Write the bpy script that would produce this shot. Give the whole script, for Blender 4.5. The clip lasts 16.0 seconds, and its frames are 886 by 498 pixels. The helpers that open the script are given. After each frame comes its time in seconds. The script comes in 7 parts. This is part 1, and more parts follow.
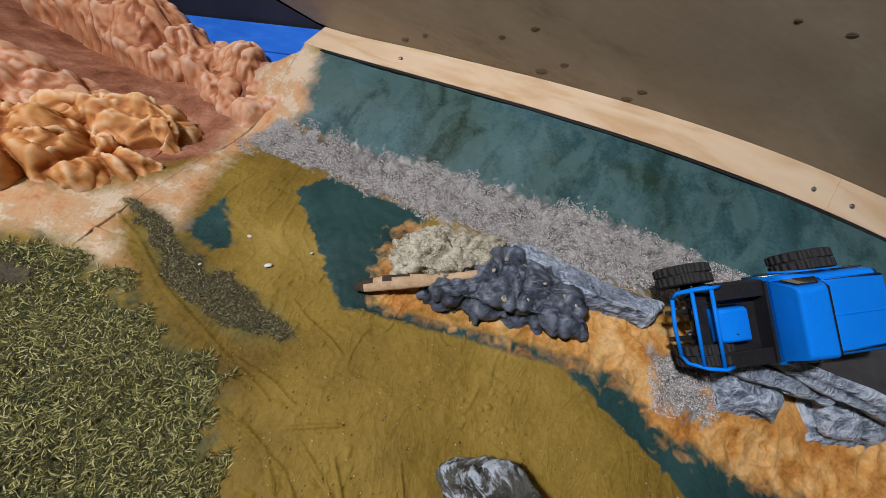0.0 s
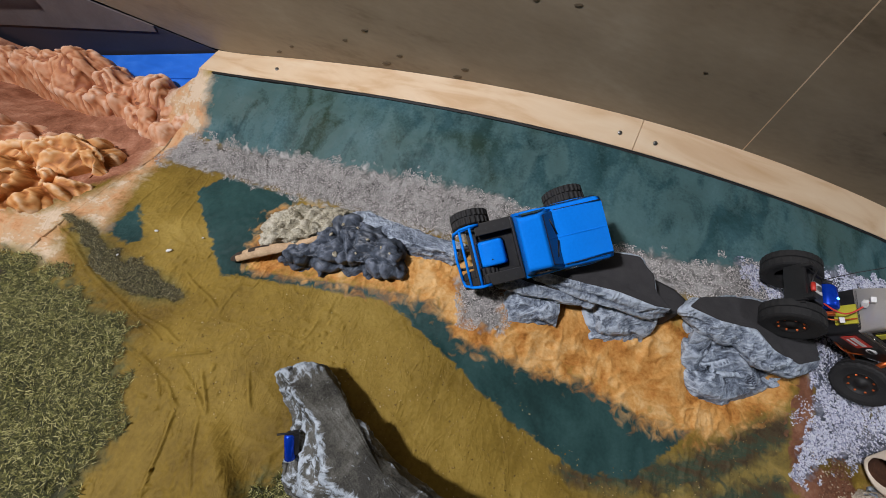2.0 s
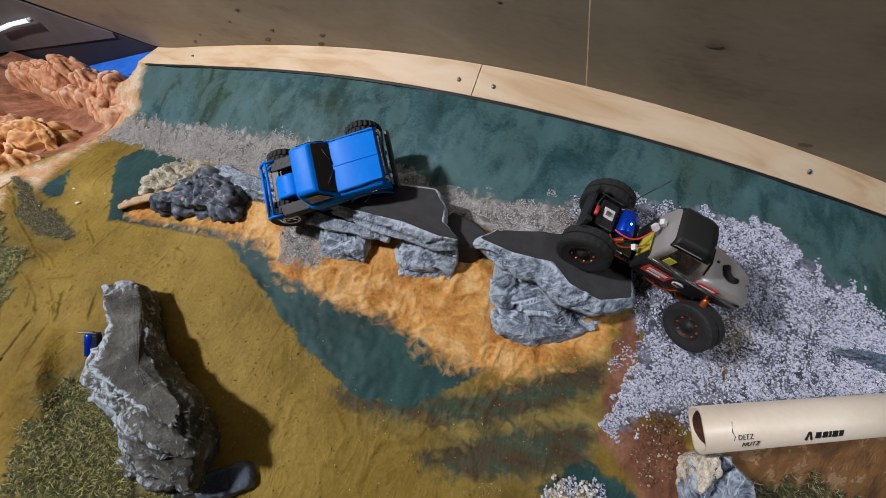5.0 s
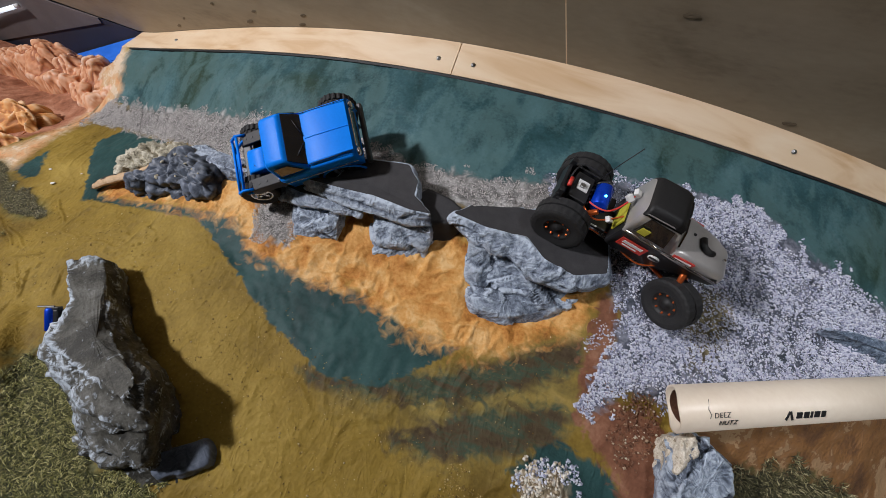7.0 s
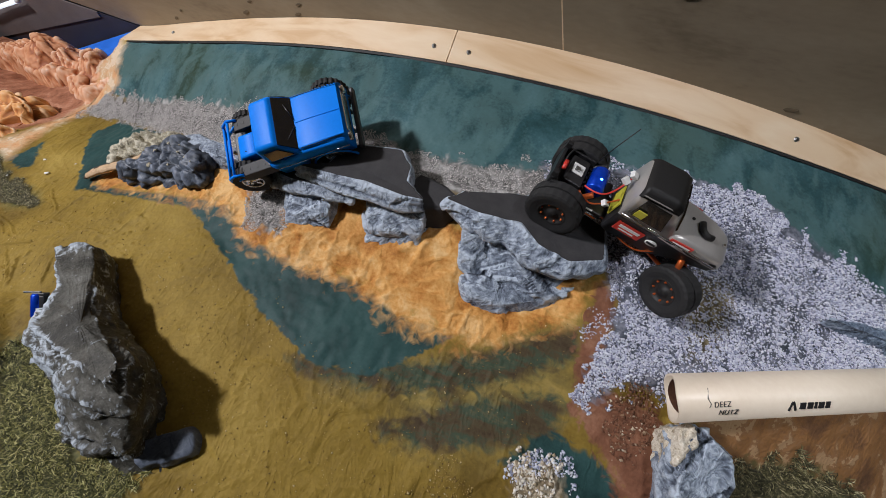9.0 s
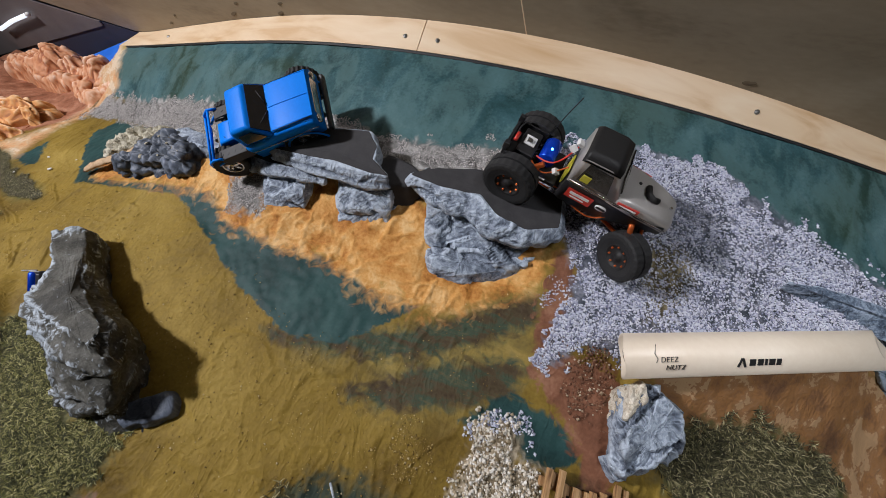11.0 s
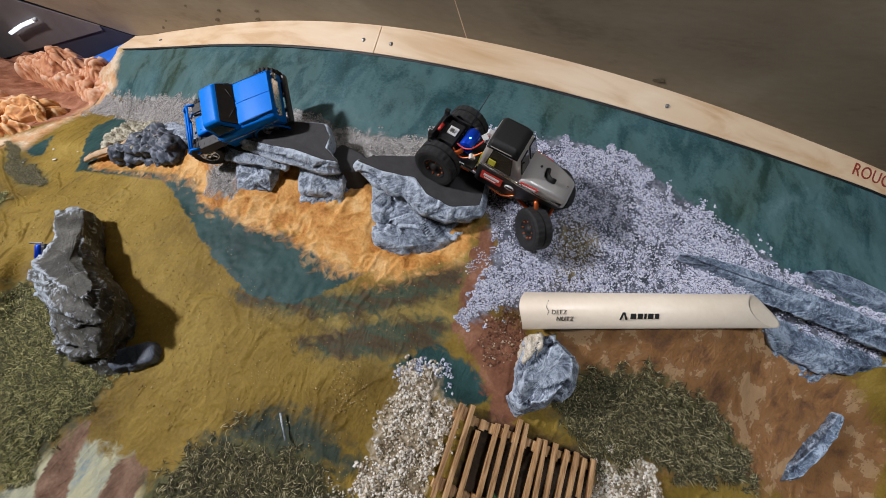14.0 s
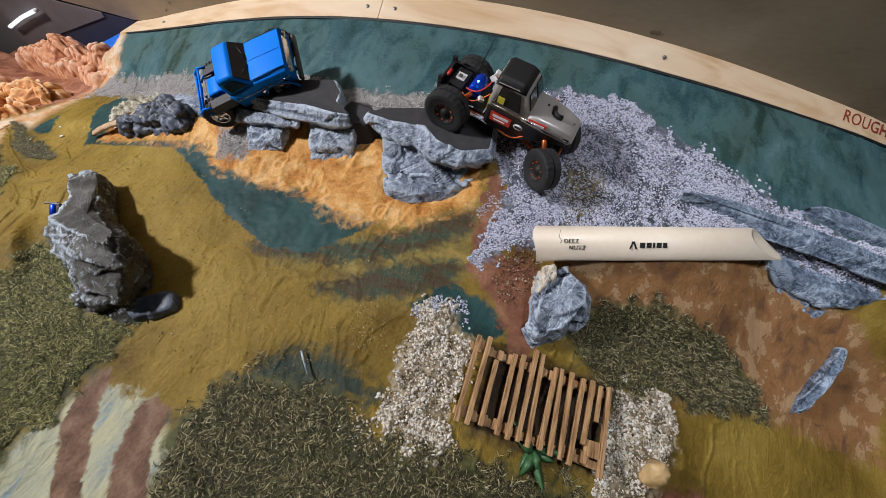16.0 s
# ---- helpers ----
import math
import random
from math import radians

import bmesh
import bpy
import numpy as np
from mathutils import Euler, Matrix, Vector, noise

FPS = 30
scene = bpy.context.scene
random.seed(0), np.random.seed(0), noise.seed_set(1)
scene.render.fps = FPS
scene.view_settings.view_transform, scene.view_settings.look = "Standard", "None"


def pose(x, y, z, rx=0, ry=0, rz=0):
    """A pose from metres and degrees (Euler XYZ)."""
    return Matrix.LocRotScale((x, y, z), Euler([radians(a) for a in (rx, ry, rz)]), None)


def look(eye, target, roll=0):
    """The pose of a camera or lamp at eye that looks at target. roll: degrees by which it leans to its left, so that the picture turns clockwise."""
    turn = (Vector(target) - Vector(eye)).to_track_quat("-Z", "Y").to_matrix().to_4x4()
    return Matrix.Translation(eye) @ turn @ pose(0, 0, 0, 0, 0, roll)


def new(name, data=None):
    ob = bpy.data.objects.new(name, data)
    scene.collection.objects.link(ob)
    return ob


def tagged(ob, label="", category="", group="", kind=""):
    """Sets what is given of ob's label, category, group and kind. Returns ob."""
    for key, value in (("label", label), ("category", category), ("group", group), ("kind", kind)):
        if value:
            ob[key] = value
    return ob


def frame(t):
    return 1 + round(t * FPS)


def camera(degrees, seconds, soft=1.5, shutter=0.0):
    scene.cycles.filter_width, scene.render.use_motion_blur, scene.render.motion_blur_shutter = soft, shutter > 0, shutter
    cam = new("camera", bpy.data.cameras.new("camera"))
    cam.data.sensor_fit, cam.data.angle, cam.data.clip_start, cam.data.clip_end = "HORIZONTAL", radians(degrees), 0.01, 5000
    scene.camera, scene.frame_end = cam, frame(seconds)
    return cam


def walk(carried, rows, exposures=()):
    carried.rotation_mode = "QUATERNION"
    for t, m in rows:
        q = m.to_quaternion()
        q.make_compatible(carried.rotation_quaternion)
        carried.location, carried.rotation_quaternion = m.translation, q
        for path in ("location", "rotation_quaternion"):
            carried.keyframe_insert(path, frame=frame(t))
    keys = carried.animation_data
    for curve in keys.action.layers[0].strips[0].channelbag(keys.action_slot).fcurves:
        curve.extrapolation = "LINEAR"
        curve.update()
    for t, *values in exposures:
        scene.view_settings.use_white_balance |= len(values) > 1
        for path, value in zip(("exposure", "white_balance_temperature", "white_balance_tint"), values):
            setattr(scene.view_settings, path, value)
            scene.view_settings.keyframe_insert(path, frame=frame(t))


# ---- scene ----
cam = camera(104.0, 16.0, soft=0.6)
ROWS = [
    (0, 0.3073, -0.5447, 0.4143, 28.84, -18.61, 21.31),
    (0.5, 0.3612, -0.5330, 0.4565, 27.49, -16.95, 20.87),
    (1, 0.4138, -0.5307, 0.4780, 26.88, -15.22, 19.57),
    (1.5, 0.4565, -0.5406, 0.5076, 26.63, -14.08, 18.47),
    (2, 0.5475, -0.5423, 0.5727, 26.34, -11.82, 17.06),
    (2.5, 0.6055, -0.5504, 0.5984, 27.02, -10.33, 17.22),
    (3, 0.7182, -0.5219, 0.6064, 26.79, -6.78, 18.09),
    (3.5, 0.7681, -0.5153, 0.5989, 27.15, -5.33, 18.49),
    (4, 0.8250, -0.5147, 0.6034, 27.23, -4.31, 19.32),
    (4.5, 0.8734, -0.5041, 0.6063, 27.16, -3.51, 20.26),
    (5, 0.9280, -0.5221, 0.5914, 27.54, -3.32, 21.43),
    (5.2, 0.9240, -0.5272, 0.5921, 27.53, -3.55, 21.59),
    (7.3, 0.9767, -0.5378, 0.5503, 28.46, -3.55, 21.93),
    (7.5, 0.9710, -0.5459, 0.5427, 28.46, -4.07, 22.02),
    (8, 0.9779, -0.5352, 0.5446, 28.12, -3.75, 21.99),
    (8.5, 0.9806, -0.5374, 0.5466, 28.38, -3.61, 22.16),
    (11, 1.0638, -0.5641, 0.5474, 29.54, -1.36, 21.94),
    (11.5, 1.0668, -0.5679, 0.5558, 29.57, -1.46, 22.08),
    (12, 1.0836, -0.5788, 0.5598, 29.67, -1.37, 22.40),
    (12.5, 1.0964, -0.5769, 0.6120, 28.95, -1.18, 21.73),
    (13, 1.0705, -0.6122, 0.6408, 29.03, -2.71, 22.80),
    (13.5, 1.1169, -0.5935, 0.6276, 29.15, -1.88, 22.82),
    (14, 1.1790, -0.5901, 0.5992, 29.13, -0.73, 22.39),
    (14.5, 1.2237, -0.5922, 0.5852, 29.20, 0.18, 21.67),
    (15, 1.2347, -0.6104, 0.5759, 29.22, 0.26, 21.14),
    (15.5, 1.1944, -0.6342, 0.5780, 29.45, -0.25, 20.51),
    (16, 1.1883, -0.6812, 0.5634, 30.14, -0.47, 20.57),
]
walk(cam, [(t, pose(x, y, z, rx, ry, rz)) for t, x, y, z, rx, ry, rz in ROWS],
     [(0.0, -0.22), (3.5, 0.0), (8.0, 0.06), (12.0, 0.18), (16.0, 0.32)])

# ---- world, light, exposure ----
world = bpy.data.worlds.new("room_dark")
scene.world = world
world.use_nodes = True
world.node_tree.nodes["Background"].inputs["Color"].default_value = (0.95, 0.97, 1.0, 1)
world.node_tree.nodes["Background"].inputs["Strength"].default_value = 0.002


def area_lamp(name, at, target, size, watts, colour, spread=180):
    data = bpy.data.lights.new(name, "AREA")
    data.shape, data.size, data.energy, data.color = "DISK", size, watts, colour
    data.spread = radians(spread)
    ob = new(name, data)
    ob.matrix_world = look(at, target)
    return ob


area_lamp("work_lamp_light", (-0.66, -0.81, 1.59), (1.1, -0.25, 0.10), 0.17, 32.5, (0.985, 0.972, 1.03), 160)
# Unseen second lamp, guessed from short shadows, added to fill the east end.
area_lamp("east_fill_light", (1.80, -0.50, 2.25), (1.75, -0.35, 0.0), 0.35, 2.2, (0.95, 0.98, 1.06), 56)


# ---- materials ----
def nodes_of(name):
    m = bpy.data.materials.new(name)
    m.use_nodes = True
    return m, m.node_tree.nodes, m.node_tree.links, m.node_tree.nodes["Principled BSDF"]


def noise_node(ns, ls, scale, detail=5.0, rough=0.6, coord="Object", distort=0.0):
    co = ns.new("ShaderNodeTexCoord")
    n = ns.new("ShaderNodeTexNoise")
    n.inputs["Scale"].default_value, n.inputs["Detail"].default_value = scale, detail
    n.inputs["Roughness"].default_value, n.inputs["Distortion"].default_value = rough, distort
    ls.new(co.outputs[coord], n.inputs["Vector"])
    return n


def ramp(ns, ls, source, stops):
    r = ns.new("ShaderNodeValToRGB")
    while len(r.color_ramp.elements) < len(stops):
        r.color_ramp.elements.new(0.5)
    for e, (p, c) in zip(r.color_ramp.elements, stops):
        e.position, e.color = p, (*c, 1)
    ls.new(source, r.inputs["Fac"])
    return r.outputs["Color"]


def add_bump(ns, ls, p, source, strength, distance=0.002):
    b = ns.new("ShaderNodeBump")
    b.inputs["Strength"].default_value, b.inputs["Distance"].default_value = strength, distance
    ls.new(source, b.inputs["Height"])
    ls.new(b.outputs["Normal"], p.inputs["Normal"])
    return b


def surface(name, dark, light, rough=0.6, metal=0.0, scale=60.0, fine=500.0, bump=0.2, coat=0.0):
    """Two-scale mottled surface between two colours."""
    m, ns, ls, p = nodes_of(name)
    a, b = noise_node(ns, ls, scale, 4), noise_node(ns, ls, fine, 3)
    add = ns.new("ShaderNodeMath")
    add.operation = "MULTIPLY_ADD"
    add.inputs[1].default_value = 0.4
    ls.new(b.outputs["Fac"], add.inputs[0])
    half = ns.new("ShaderNodeMath")
    half.operation = "MULTIPLY"
    half.inputs[1].default_value = 0.6
    ls.new(a.outputs["Fac"], half.inputs[0])
    ls.new(half.outputs[0], add.inputs[2])
    ls.new(ramp(ns, ls, add.outputs[0], [(0.3, dark), (0.7, light)]), p.inputs["Base Color"])
    rr = ns.new("ShaderNodeMapRange")
    rr.inputs["To Min"].default_value, rr.inputs["To Max"].default_value = max(rough - 0.08, 0.03), min(rough + 0.1, 1)
    ls.new(a.outputs["Fac"], rr.inputs["Value"])
    ls.new(rr.outputs[0], p.inputs["Roughness"])
    p.inputs["Metallic"].default_value = metal
    p.inputs["Coat Weight"].default_value = coat
    if bump:
        add_bump(ns, ls, p, b.outputs["Fac"], bump, 0.001)
    return m


def crumpled(name, stops, scale=45.0, rough=0.7, bump=0.5, cells=0.3, lined=1.0, brush_shade=0.0):
    """Drybrushed crumpled plaster: swirled torn patches of paint over small warped facets."""
    m, ns, ls, p = nodes_of(name)
    co = ns.new("ShaderNodeTexCoord").outputs["Object"]
    warp = noise_node(ns, ls, scale * 0.8, 4)
    mx = ns.new("ShaderNodeMix")
    mx.data_type = "VECTOR"
    mx.inputs["Factor"].default_value = 0.8 / scale
    ls.new(co, mx.inputs["A"])
    ls.new(warp.outputs["Color"], mx.inputs["B"])

    def cell(f, feature, out):
        v = ns.new("ShaderNodeTexVoronoi")
        v.feature = feature
        v.inputs["Scale"].default_value = f
        ls.new(mx.outputs["Result"], v.inputs["Vector"])
        return v.outputs[out]

    def calc(op, x, y, z=None):
        q = ns.new("ShaderNodeMath")
        q.operation = op
        for k, s in enumerate((x, y, z)):
            if s is None:
                continue
            if isinstance(s, float):
                q.inputs[k].default_value = s
            else:
                ls.new(s, q.inputs[k])
        return q.outputs[0]
    grey = ns.new("ShaderNodeSeparateColor")
    ls.new(cell(scale * 3.4, "F1", "Color"), grey.inputs[0])
    broad = noise_node(ns, ls, scale * 0.45, 5, 0.6, distort=0.8).outputs["Fac"]
    stroke = noise_node(ns, ls, scale * 2.8, 4, 0.5, distort=1.4)
    ls.new(mx.outputs["Result"], stroke.inputs["Vector"])
    fine = stroke.outputs["Fac"]
    edge = calc("MINIMUM", cell(scale * 1.7, "DISTANCE_TO_EDGE", "Distance"), 0.16)

    def crease(src, k):
        return calc("SUBTRACT", 1.0, calc("MINIMUM", calc("MULTIPLY", calc("ABSOLUTE", calc("SUBTRACT", src, 0.5), None), k), 1.0))
    lines, long_lines = crease(fine, 9.0), crease(noise_node(ns, ls, scale * 1.1, 4, 0.5, distort=1.6).outputs["Fac"], 10.0)
    shade = calc("MULTIPLY_ADD", grey.outputs[0], cells * 0.35, calc("MULTIPLY", broad, 0.75))
    shade = calc("MULTIPLY_ADD", lines, 0.21 * lined, shade)
    shade = calc("MULTIPLY_ADD", long_lines, 0.12 * lined, shade)
    shade = calc("MULTIPLY_ADD", fine, 0.2, shade)
    shade = calc("SUBTRACT", shade, 0.085 * lined - 0.01 + cells * 0.17)
    # Ridges drybrushed paler; creases darkened, their shade put into the colour.
    if brush_shade:
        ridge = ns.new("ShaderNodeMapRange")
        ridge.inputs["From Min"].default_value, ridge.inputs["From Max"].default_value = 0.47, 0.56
        ridge.inputs["To Min"].default_value, ridge.inputs["To Max"].default_value = -0.4 * brush_shade, brush_shade
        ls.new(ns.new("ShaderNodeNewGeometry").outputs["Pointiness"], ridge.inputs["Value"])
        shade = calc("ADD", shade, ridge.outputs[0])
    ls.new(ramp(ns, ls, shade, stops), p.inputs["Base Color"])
    rr = ns.new("ShaderNodeMapRange")
    rr.inputs["To Min"].default_value, rr.inputs["To Max"].default_value = rough - 0.1, min(1.0, rough + 0.1)
    ls.new(fine, rr.inputs["Value"])
    ls.new(rr.outputs[0], p.inputs["Roughness"])
    height = calc("MULTIPLY_ADD", lines, 0.35 * lined, calc("MULTIPLY", edge, 1.5))
    height = calc("MULTIPLY_ADD", long_lines, 0.7 * lined, height)
    add_bump(ns, ls, p, height, bump, 0.003)
    return m


def per_piece(name, stops, rough=0.7, island=True):
    """Colour that differs from piece to piece."""
    m, ns, ls, p = nodes_of(name)
    src = ns.new("ShaderNodeNewGeometry").outputs["Random Per Island"] if island else ns.new("ShaderNodeObjectInfo").outputs["Random"]
    ls.new(ramp(ns, ls, src, stops), p.inputs["Base Color"])
    p.inputs["Roughness"].default_value = rough
    p.inputs["Specular IOR Level"].default_value = 0.25
    return m


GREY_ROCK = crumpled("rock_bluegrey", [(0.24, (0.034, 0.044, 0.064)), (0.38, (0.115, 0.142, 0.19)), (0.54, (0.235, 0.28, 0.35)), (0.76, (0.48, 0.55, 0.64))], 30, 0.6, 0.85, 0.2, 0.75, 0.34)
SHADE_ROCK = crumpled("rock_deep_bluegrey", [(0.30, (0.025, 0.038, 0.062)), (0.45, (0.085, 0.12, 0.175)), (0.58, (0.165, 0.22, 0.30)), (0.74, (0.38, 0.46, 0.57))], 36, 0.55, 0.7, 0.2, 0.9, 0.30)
DARK_ROCK = crumpled("rock_slate", [(0.36, (0.018, 0.023, 0.032)), (0.52, (0.06, 0.075, 0.10)), (0.74, (0.17, 0.20, 0.26))], 24, 0.52, 0.15, 0.1, 0.4, 0.12)
OLIVE_ROCK = crumpled("rock_greybrown", [(0.36, (0.022, 0.022, 0.018)), (0.52, (0.065, 0.064, 0.055)), (0.63, (0.125, 0.125, 0.115)), (0.69, (0.28, 0.33, 0.38)), (0.82, (0.56, 0.63, 0.70))], 18, 0.74, 0.5, 0.3, 0.5, 0.15)
TOP_COAT = surface("dark_grip_coat", (0.022, 0.022, 0.024), (0.05, 0.048, 0.05), 0.85, 0, 70, 1400, 0.25)
RUBBLE = crumpled("rubble_stone", [(0.34, (0.15, 0.13, 0.09)), (0.5, (0.38, 0.345, 0.25)), (0.75, (0.64, 0.60, 0.49))], 60, 0.8, 0.4)
CREAM = crumpled("cream_rubble", [(0.34, (0.30, 0.24, 0.16)), (0.5, (0.60, 0.52, 0.40)), (0.75, (0.80, 0.74, 0.63))], 70, 0.8, 0.5)
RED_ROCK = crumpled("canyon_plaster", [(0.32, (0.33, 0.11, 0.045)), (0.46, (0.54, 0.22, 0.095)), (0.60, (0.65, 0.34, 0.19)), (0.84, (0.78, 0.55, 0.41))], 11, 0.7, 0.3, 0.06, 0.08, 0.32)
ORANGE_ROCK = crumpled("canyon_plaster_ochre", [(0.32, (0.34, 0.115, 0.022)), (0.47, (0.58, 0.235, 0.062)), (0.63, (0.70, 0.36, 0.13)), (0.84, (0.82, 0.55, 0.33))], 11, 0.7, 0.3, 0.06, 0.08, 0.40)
HILL_GREY = crumpled("hill_cloth", [(0.34, (0.016, 0.012, 0.006)), (0.50, (0.050, 0.040, 0.022)), (0.75, (0.14, 0.115, 0.07))], 40, 0.85, 0.4, 0.2, 0.5)
RUBBER = surface("tyre_rubber", (0.008, 0.008, 0.009), (0.02, 0.02, 0.02), 0.75, 0, 80, 700, 0.3)
BLACK = surface("black_plastic", (0.01, 0.01, 0.011), (0.022, 0.022, 0.024), 0.4, 0, 60, 500, 0.1)
BLUE = surface("blue_paint", (0.004, 0.20, 0.82), (0.006, 0.25, 0.95), 0.36, 0, 20, 300, 0.02, 0.0)
BLUE.node_tree.nodes["Principled BSDF"].inputs["Specular IOR Level"].default_value = 0.06
NAVY = surface("dark_navy_paint", (0.018, 0.02, 0.035), (0.035, 0.037, 0.055), 0.6, 0, 12, 200, 0.1)
CHROME = surface("chrome", (0.6, 0.6, 0.6), (0.75, 0.75, 0.75), 0.18, 1.0, 60, 300, 0.02)
SILVER = surface("silver_paint", (0.44, 0.42, 0.40), (0.54, 0.52, 0.50), 0.38, 0.4, 25, 800, 0.03, 0.2)
MATT_BLACK = surface("matt_black", (0.006, 0.006, 0.006), (0.014, 0.013, 0.013), 0.6, 0, 30, 400, 0.1)
COPPER = surface("orange_alloy", (0.55, 0.10, 0.02), (0.75, 0.18, 0.05), 0.3, 0.7, 60, 400, 0.05)
RED = surface("red_vinyl", (0.50, 0.03, 0.02), (0.65, 0.05, 0.035), 0.4, 0, 60, 400, 0.02)
WHITE = surface("white_plastic", (0.62, 0.62, 0.6), (0.78, 0.78, 0.76), 0.45, 0, 60, 400, 0.02)
YELLOW = surface("yellow_label", (0.45, 0.42, 0.03), (0.6, 0.55, 0.06), 0.5, 0, 60, 400, 0.02)
MOTOR_BLUE = surface("anodised_blue", (0.0, 0.04, 0.55), (0.01, 0.09, 0.8), 0.22, 0.6, 60, 400, 0.02)
STEEL = surface("steel", (0.3, 0.3, 0.3), (0.45, 0.45, 0.44), 0.35, 1.0, 60, 400, 0.05)
PVC = surface("cream_pvc", (0.74, 0.63, 0.49), (0.84, 0.74, 0.60), 0.42, 0, 9, 120, 0.05)
INK = surface("black_ink", (0.01, 0.01, 0.01), (0.02, 0.02, 0.02), 0.6, 0, 60, 400, 0)
BRAND_RED = surface("burnt_red_ink", (0.22, 0.03, 0.015), (0.34, 0.05, 0.03), 0.6, 0, 60, 400, 0)
LEAF = surface("green_leaf", (0.022, 0.075, 0.025), (0.085, 0.20, 0.08), 0.35, 0, 80, 400, 0.1)
DRIFT = surface("pale_driftwood", (0.36, 0.22, 0.11), (0.66, 0.48, 0.30), 0.7, 0, 60, 300, 0.4)
CHAR = surface("charred_wood", (0.02, 0.014, 0.01), (0.07, 0.045, 0.03), 0.8, 0, 60, 300, 0.4)
AMBER_STONE = surface("amber_stone", (0.45, 0.26, 0.08), (0.70, 0.52, 0.28), 0.45, 0, 60, 300, 0.2)


def wood(name, dark, mid, light, along=(1, 14, 14), rough=0.55, coord="Object", scale=14.0):
    m, ns, ls, p = nodes_of(name)
    co, mp = ns.new("ShaderNodeTexCoord"), ns.new("ShaderNodeMapping")
    mp.inputs["Scale"].default_value = along
    ls.new(co.outputs[coord], mp.inputs["Vector"])
    n = ns.new("ShaderNodeTexNoise")
    n.inputs["Scale"].default_value, n.inputs["Detail"].default_value, n.inputs["Distortion"].default_value = scale, 6, 0.6
    ls.new(mp.outputs[0], n.inputs["Vector"])
    ls.new(ramp(ns, ls, n.outputs["Fac"], [(0.3, dark), (0.52, mid), (0.75, light)]), p.inputs["Base Color"])
    p.inputs["Roughness"].default_value = rough
    add_bump(ns, ls, p, n.outputs["Fac"], 0.15, 0.001)
    return m


PINE = wood("pine_board", (0.62, 0.40, 0.21), (0.76, 0.57, 0.37), (0.82, 0.66, 0.47), (0.9, 7, 7), 0.45, "Object", 5.0)


def hardboard():
    """Smooth brown board with faint grain, broad grimy clouds and darker handling marks near its foot."""
    m, ns, ls, p = nodes_of("brown_hardboard")
    co, mp = ns.new("ShaderNodeTexCoord"), ns.new("ShaderNodeMapping")
    mp.inputs["Scale"].default_value = (0.9, 1, 3.0)
    ls.new(co.outputs["Object"], mp.inputs["Vector"])
    tones = []
    for scale, detail, distort in ((5.0, 6, 0.6), (2.2, 4, 1.0), (60.0, 3, 0.0)):
        n = ns.new("ShaderNodeTexNoise")
        n.inputs["Scale"].default_value, n.inputs["Detail"].default_value, n.inputs["Distortion"].default_value = scale, detail, distort
        ls.new(mp.outputs[0] if scale != 2.2 else co.outputs["Object"], n.inputs["Vector"])
        tones.append(n.outputs["Fac"])
    total = None
    for tone, weight in zip(tones, (0.4, 0.45, 0.15)):
        q = ns.new("ShaderNodeMath")
        q.operation = "MULTIPLY_ADD"
        q.inputs[1].default_value = weight
        q.inputs[2].default_value = 0.0
        ls.new(tone, q.inputs[0])
        if total is not None:
            ls.new(total, q.inputs[2])
        total = q.outputs[0]
    ls.new(ramp(ns, ls, total, [(0.36, (0.175, 0.132, 0.083)), (0.46, (0.265, 0.208, 0.138)), (0.56, (0.31, 0.248, 0.168)), (0.66, (0.37, 0.305, 0.215))]), p.inputs["Base Color"])
    rr = ns.new("ShaderNodeMapRange")
    rr.inputs["To Min"].default_value, rr.inputs["To Max"].default_value = 0.42, 0.66
    ls.new(tones[1], rr.inputs["Value"])
    ls.new(rr.outputs[0], p.inputs["Roughness"])
    add_bump(ns, ls, p, tones[2], 0.08, 0.001)
    return m


HARDBOARD = hardboard()
SLAT_WOOD = wood("weathered_slat", (0.16, 0.075, 0.028), (0.43, 0.245, 0.105), (0.64, 0.43, 0.23), (90, 9, 90), 0.65, "Object", 3.0)
BLUE_BOARD = wood("blue_painted_board", (0.01, 0.13, 0.62), (0.015, 0.155, 0.70), (0.04, 0.21, 0.78), (1, 8, 8), 0.5, "Object", 5.0)


# ---- building helpers ----
def mesh_ob(name, bm, mat, parent=None, smooth=True):
    me = bpy.data.meshes.new(name)
    bm.normal_update()
    bm.to_mesh(me)
    bm.free()
    for m in mat if isinstance(mat, (list, tuple)) else [mat]:
        me.materials.append(m)
    for p in me.polygons:
        p.use_smooth = smooth
    ob = new(name, me)
    if parent:
        ob.parent = parent
    return ob


def part(name, bm, mat, parent, label="", smooth=False):
    ob = mesh_ob(name, bm, mat, parent, smooth)
    if label:
        ob["label"] = label
    return ob


def flat_faced(ob):
    """Keeps the large panels of a shell flat and rounds the corners alone."""
    ob.modifiers.new("panel_normals", "WEIGHTED_NORMAL").weight = 100
    return ob


def empty(name, at):
    ob = new(name)
    ob.empty_display_size = 0.02
    ob.matrix_world = at if isinstance(at, Matrix) else Matrix.Translation(at)
    return ob


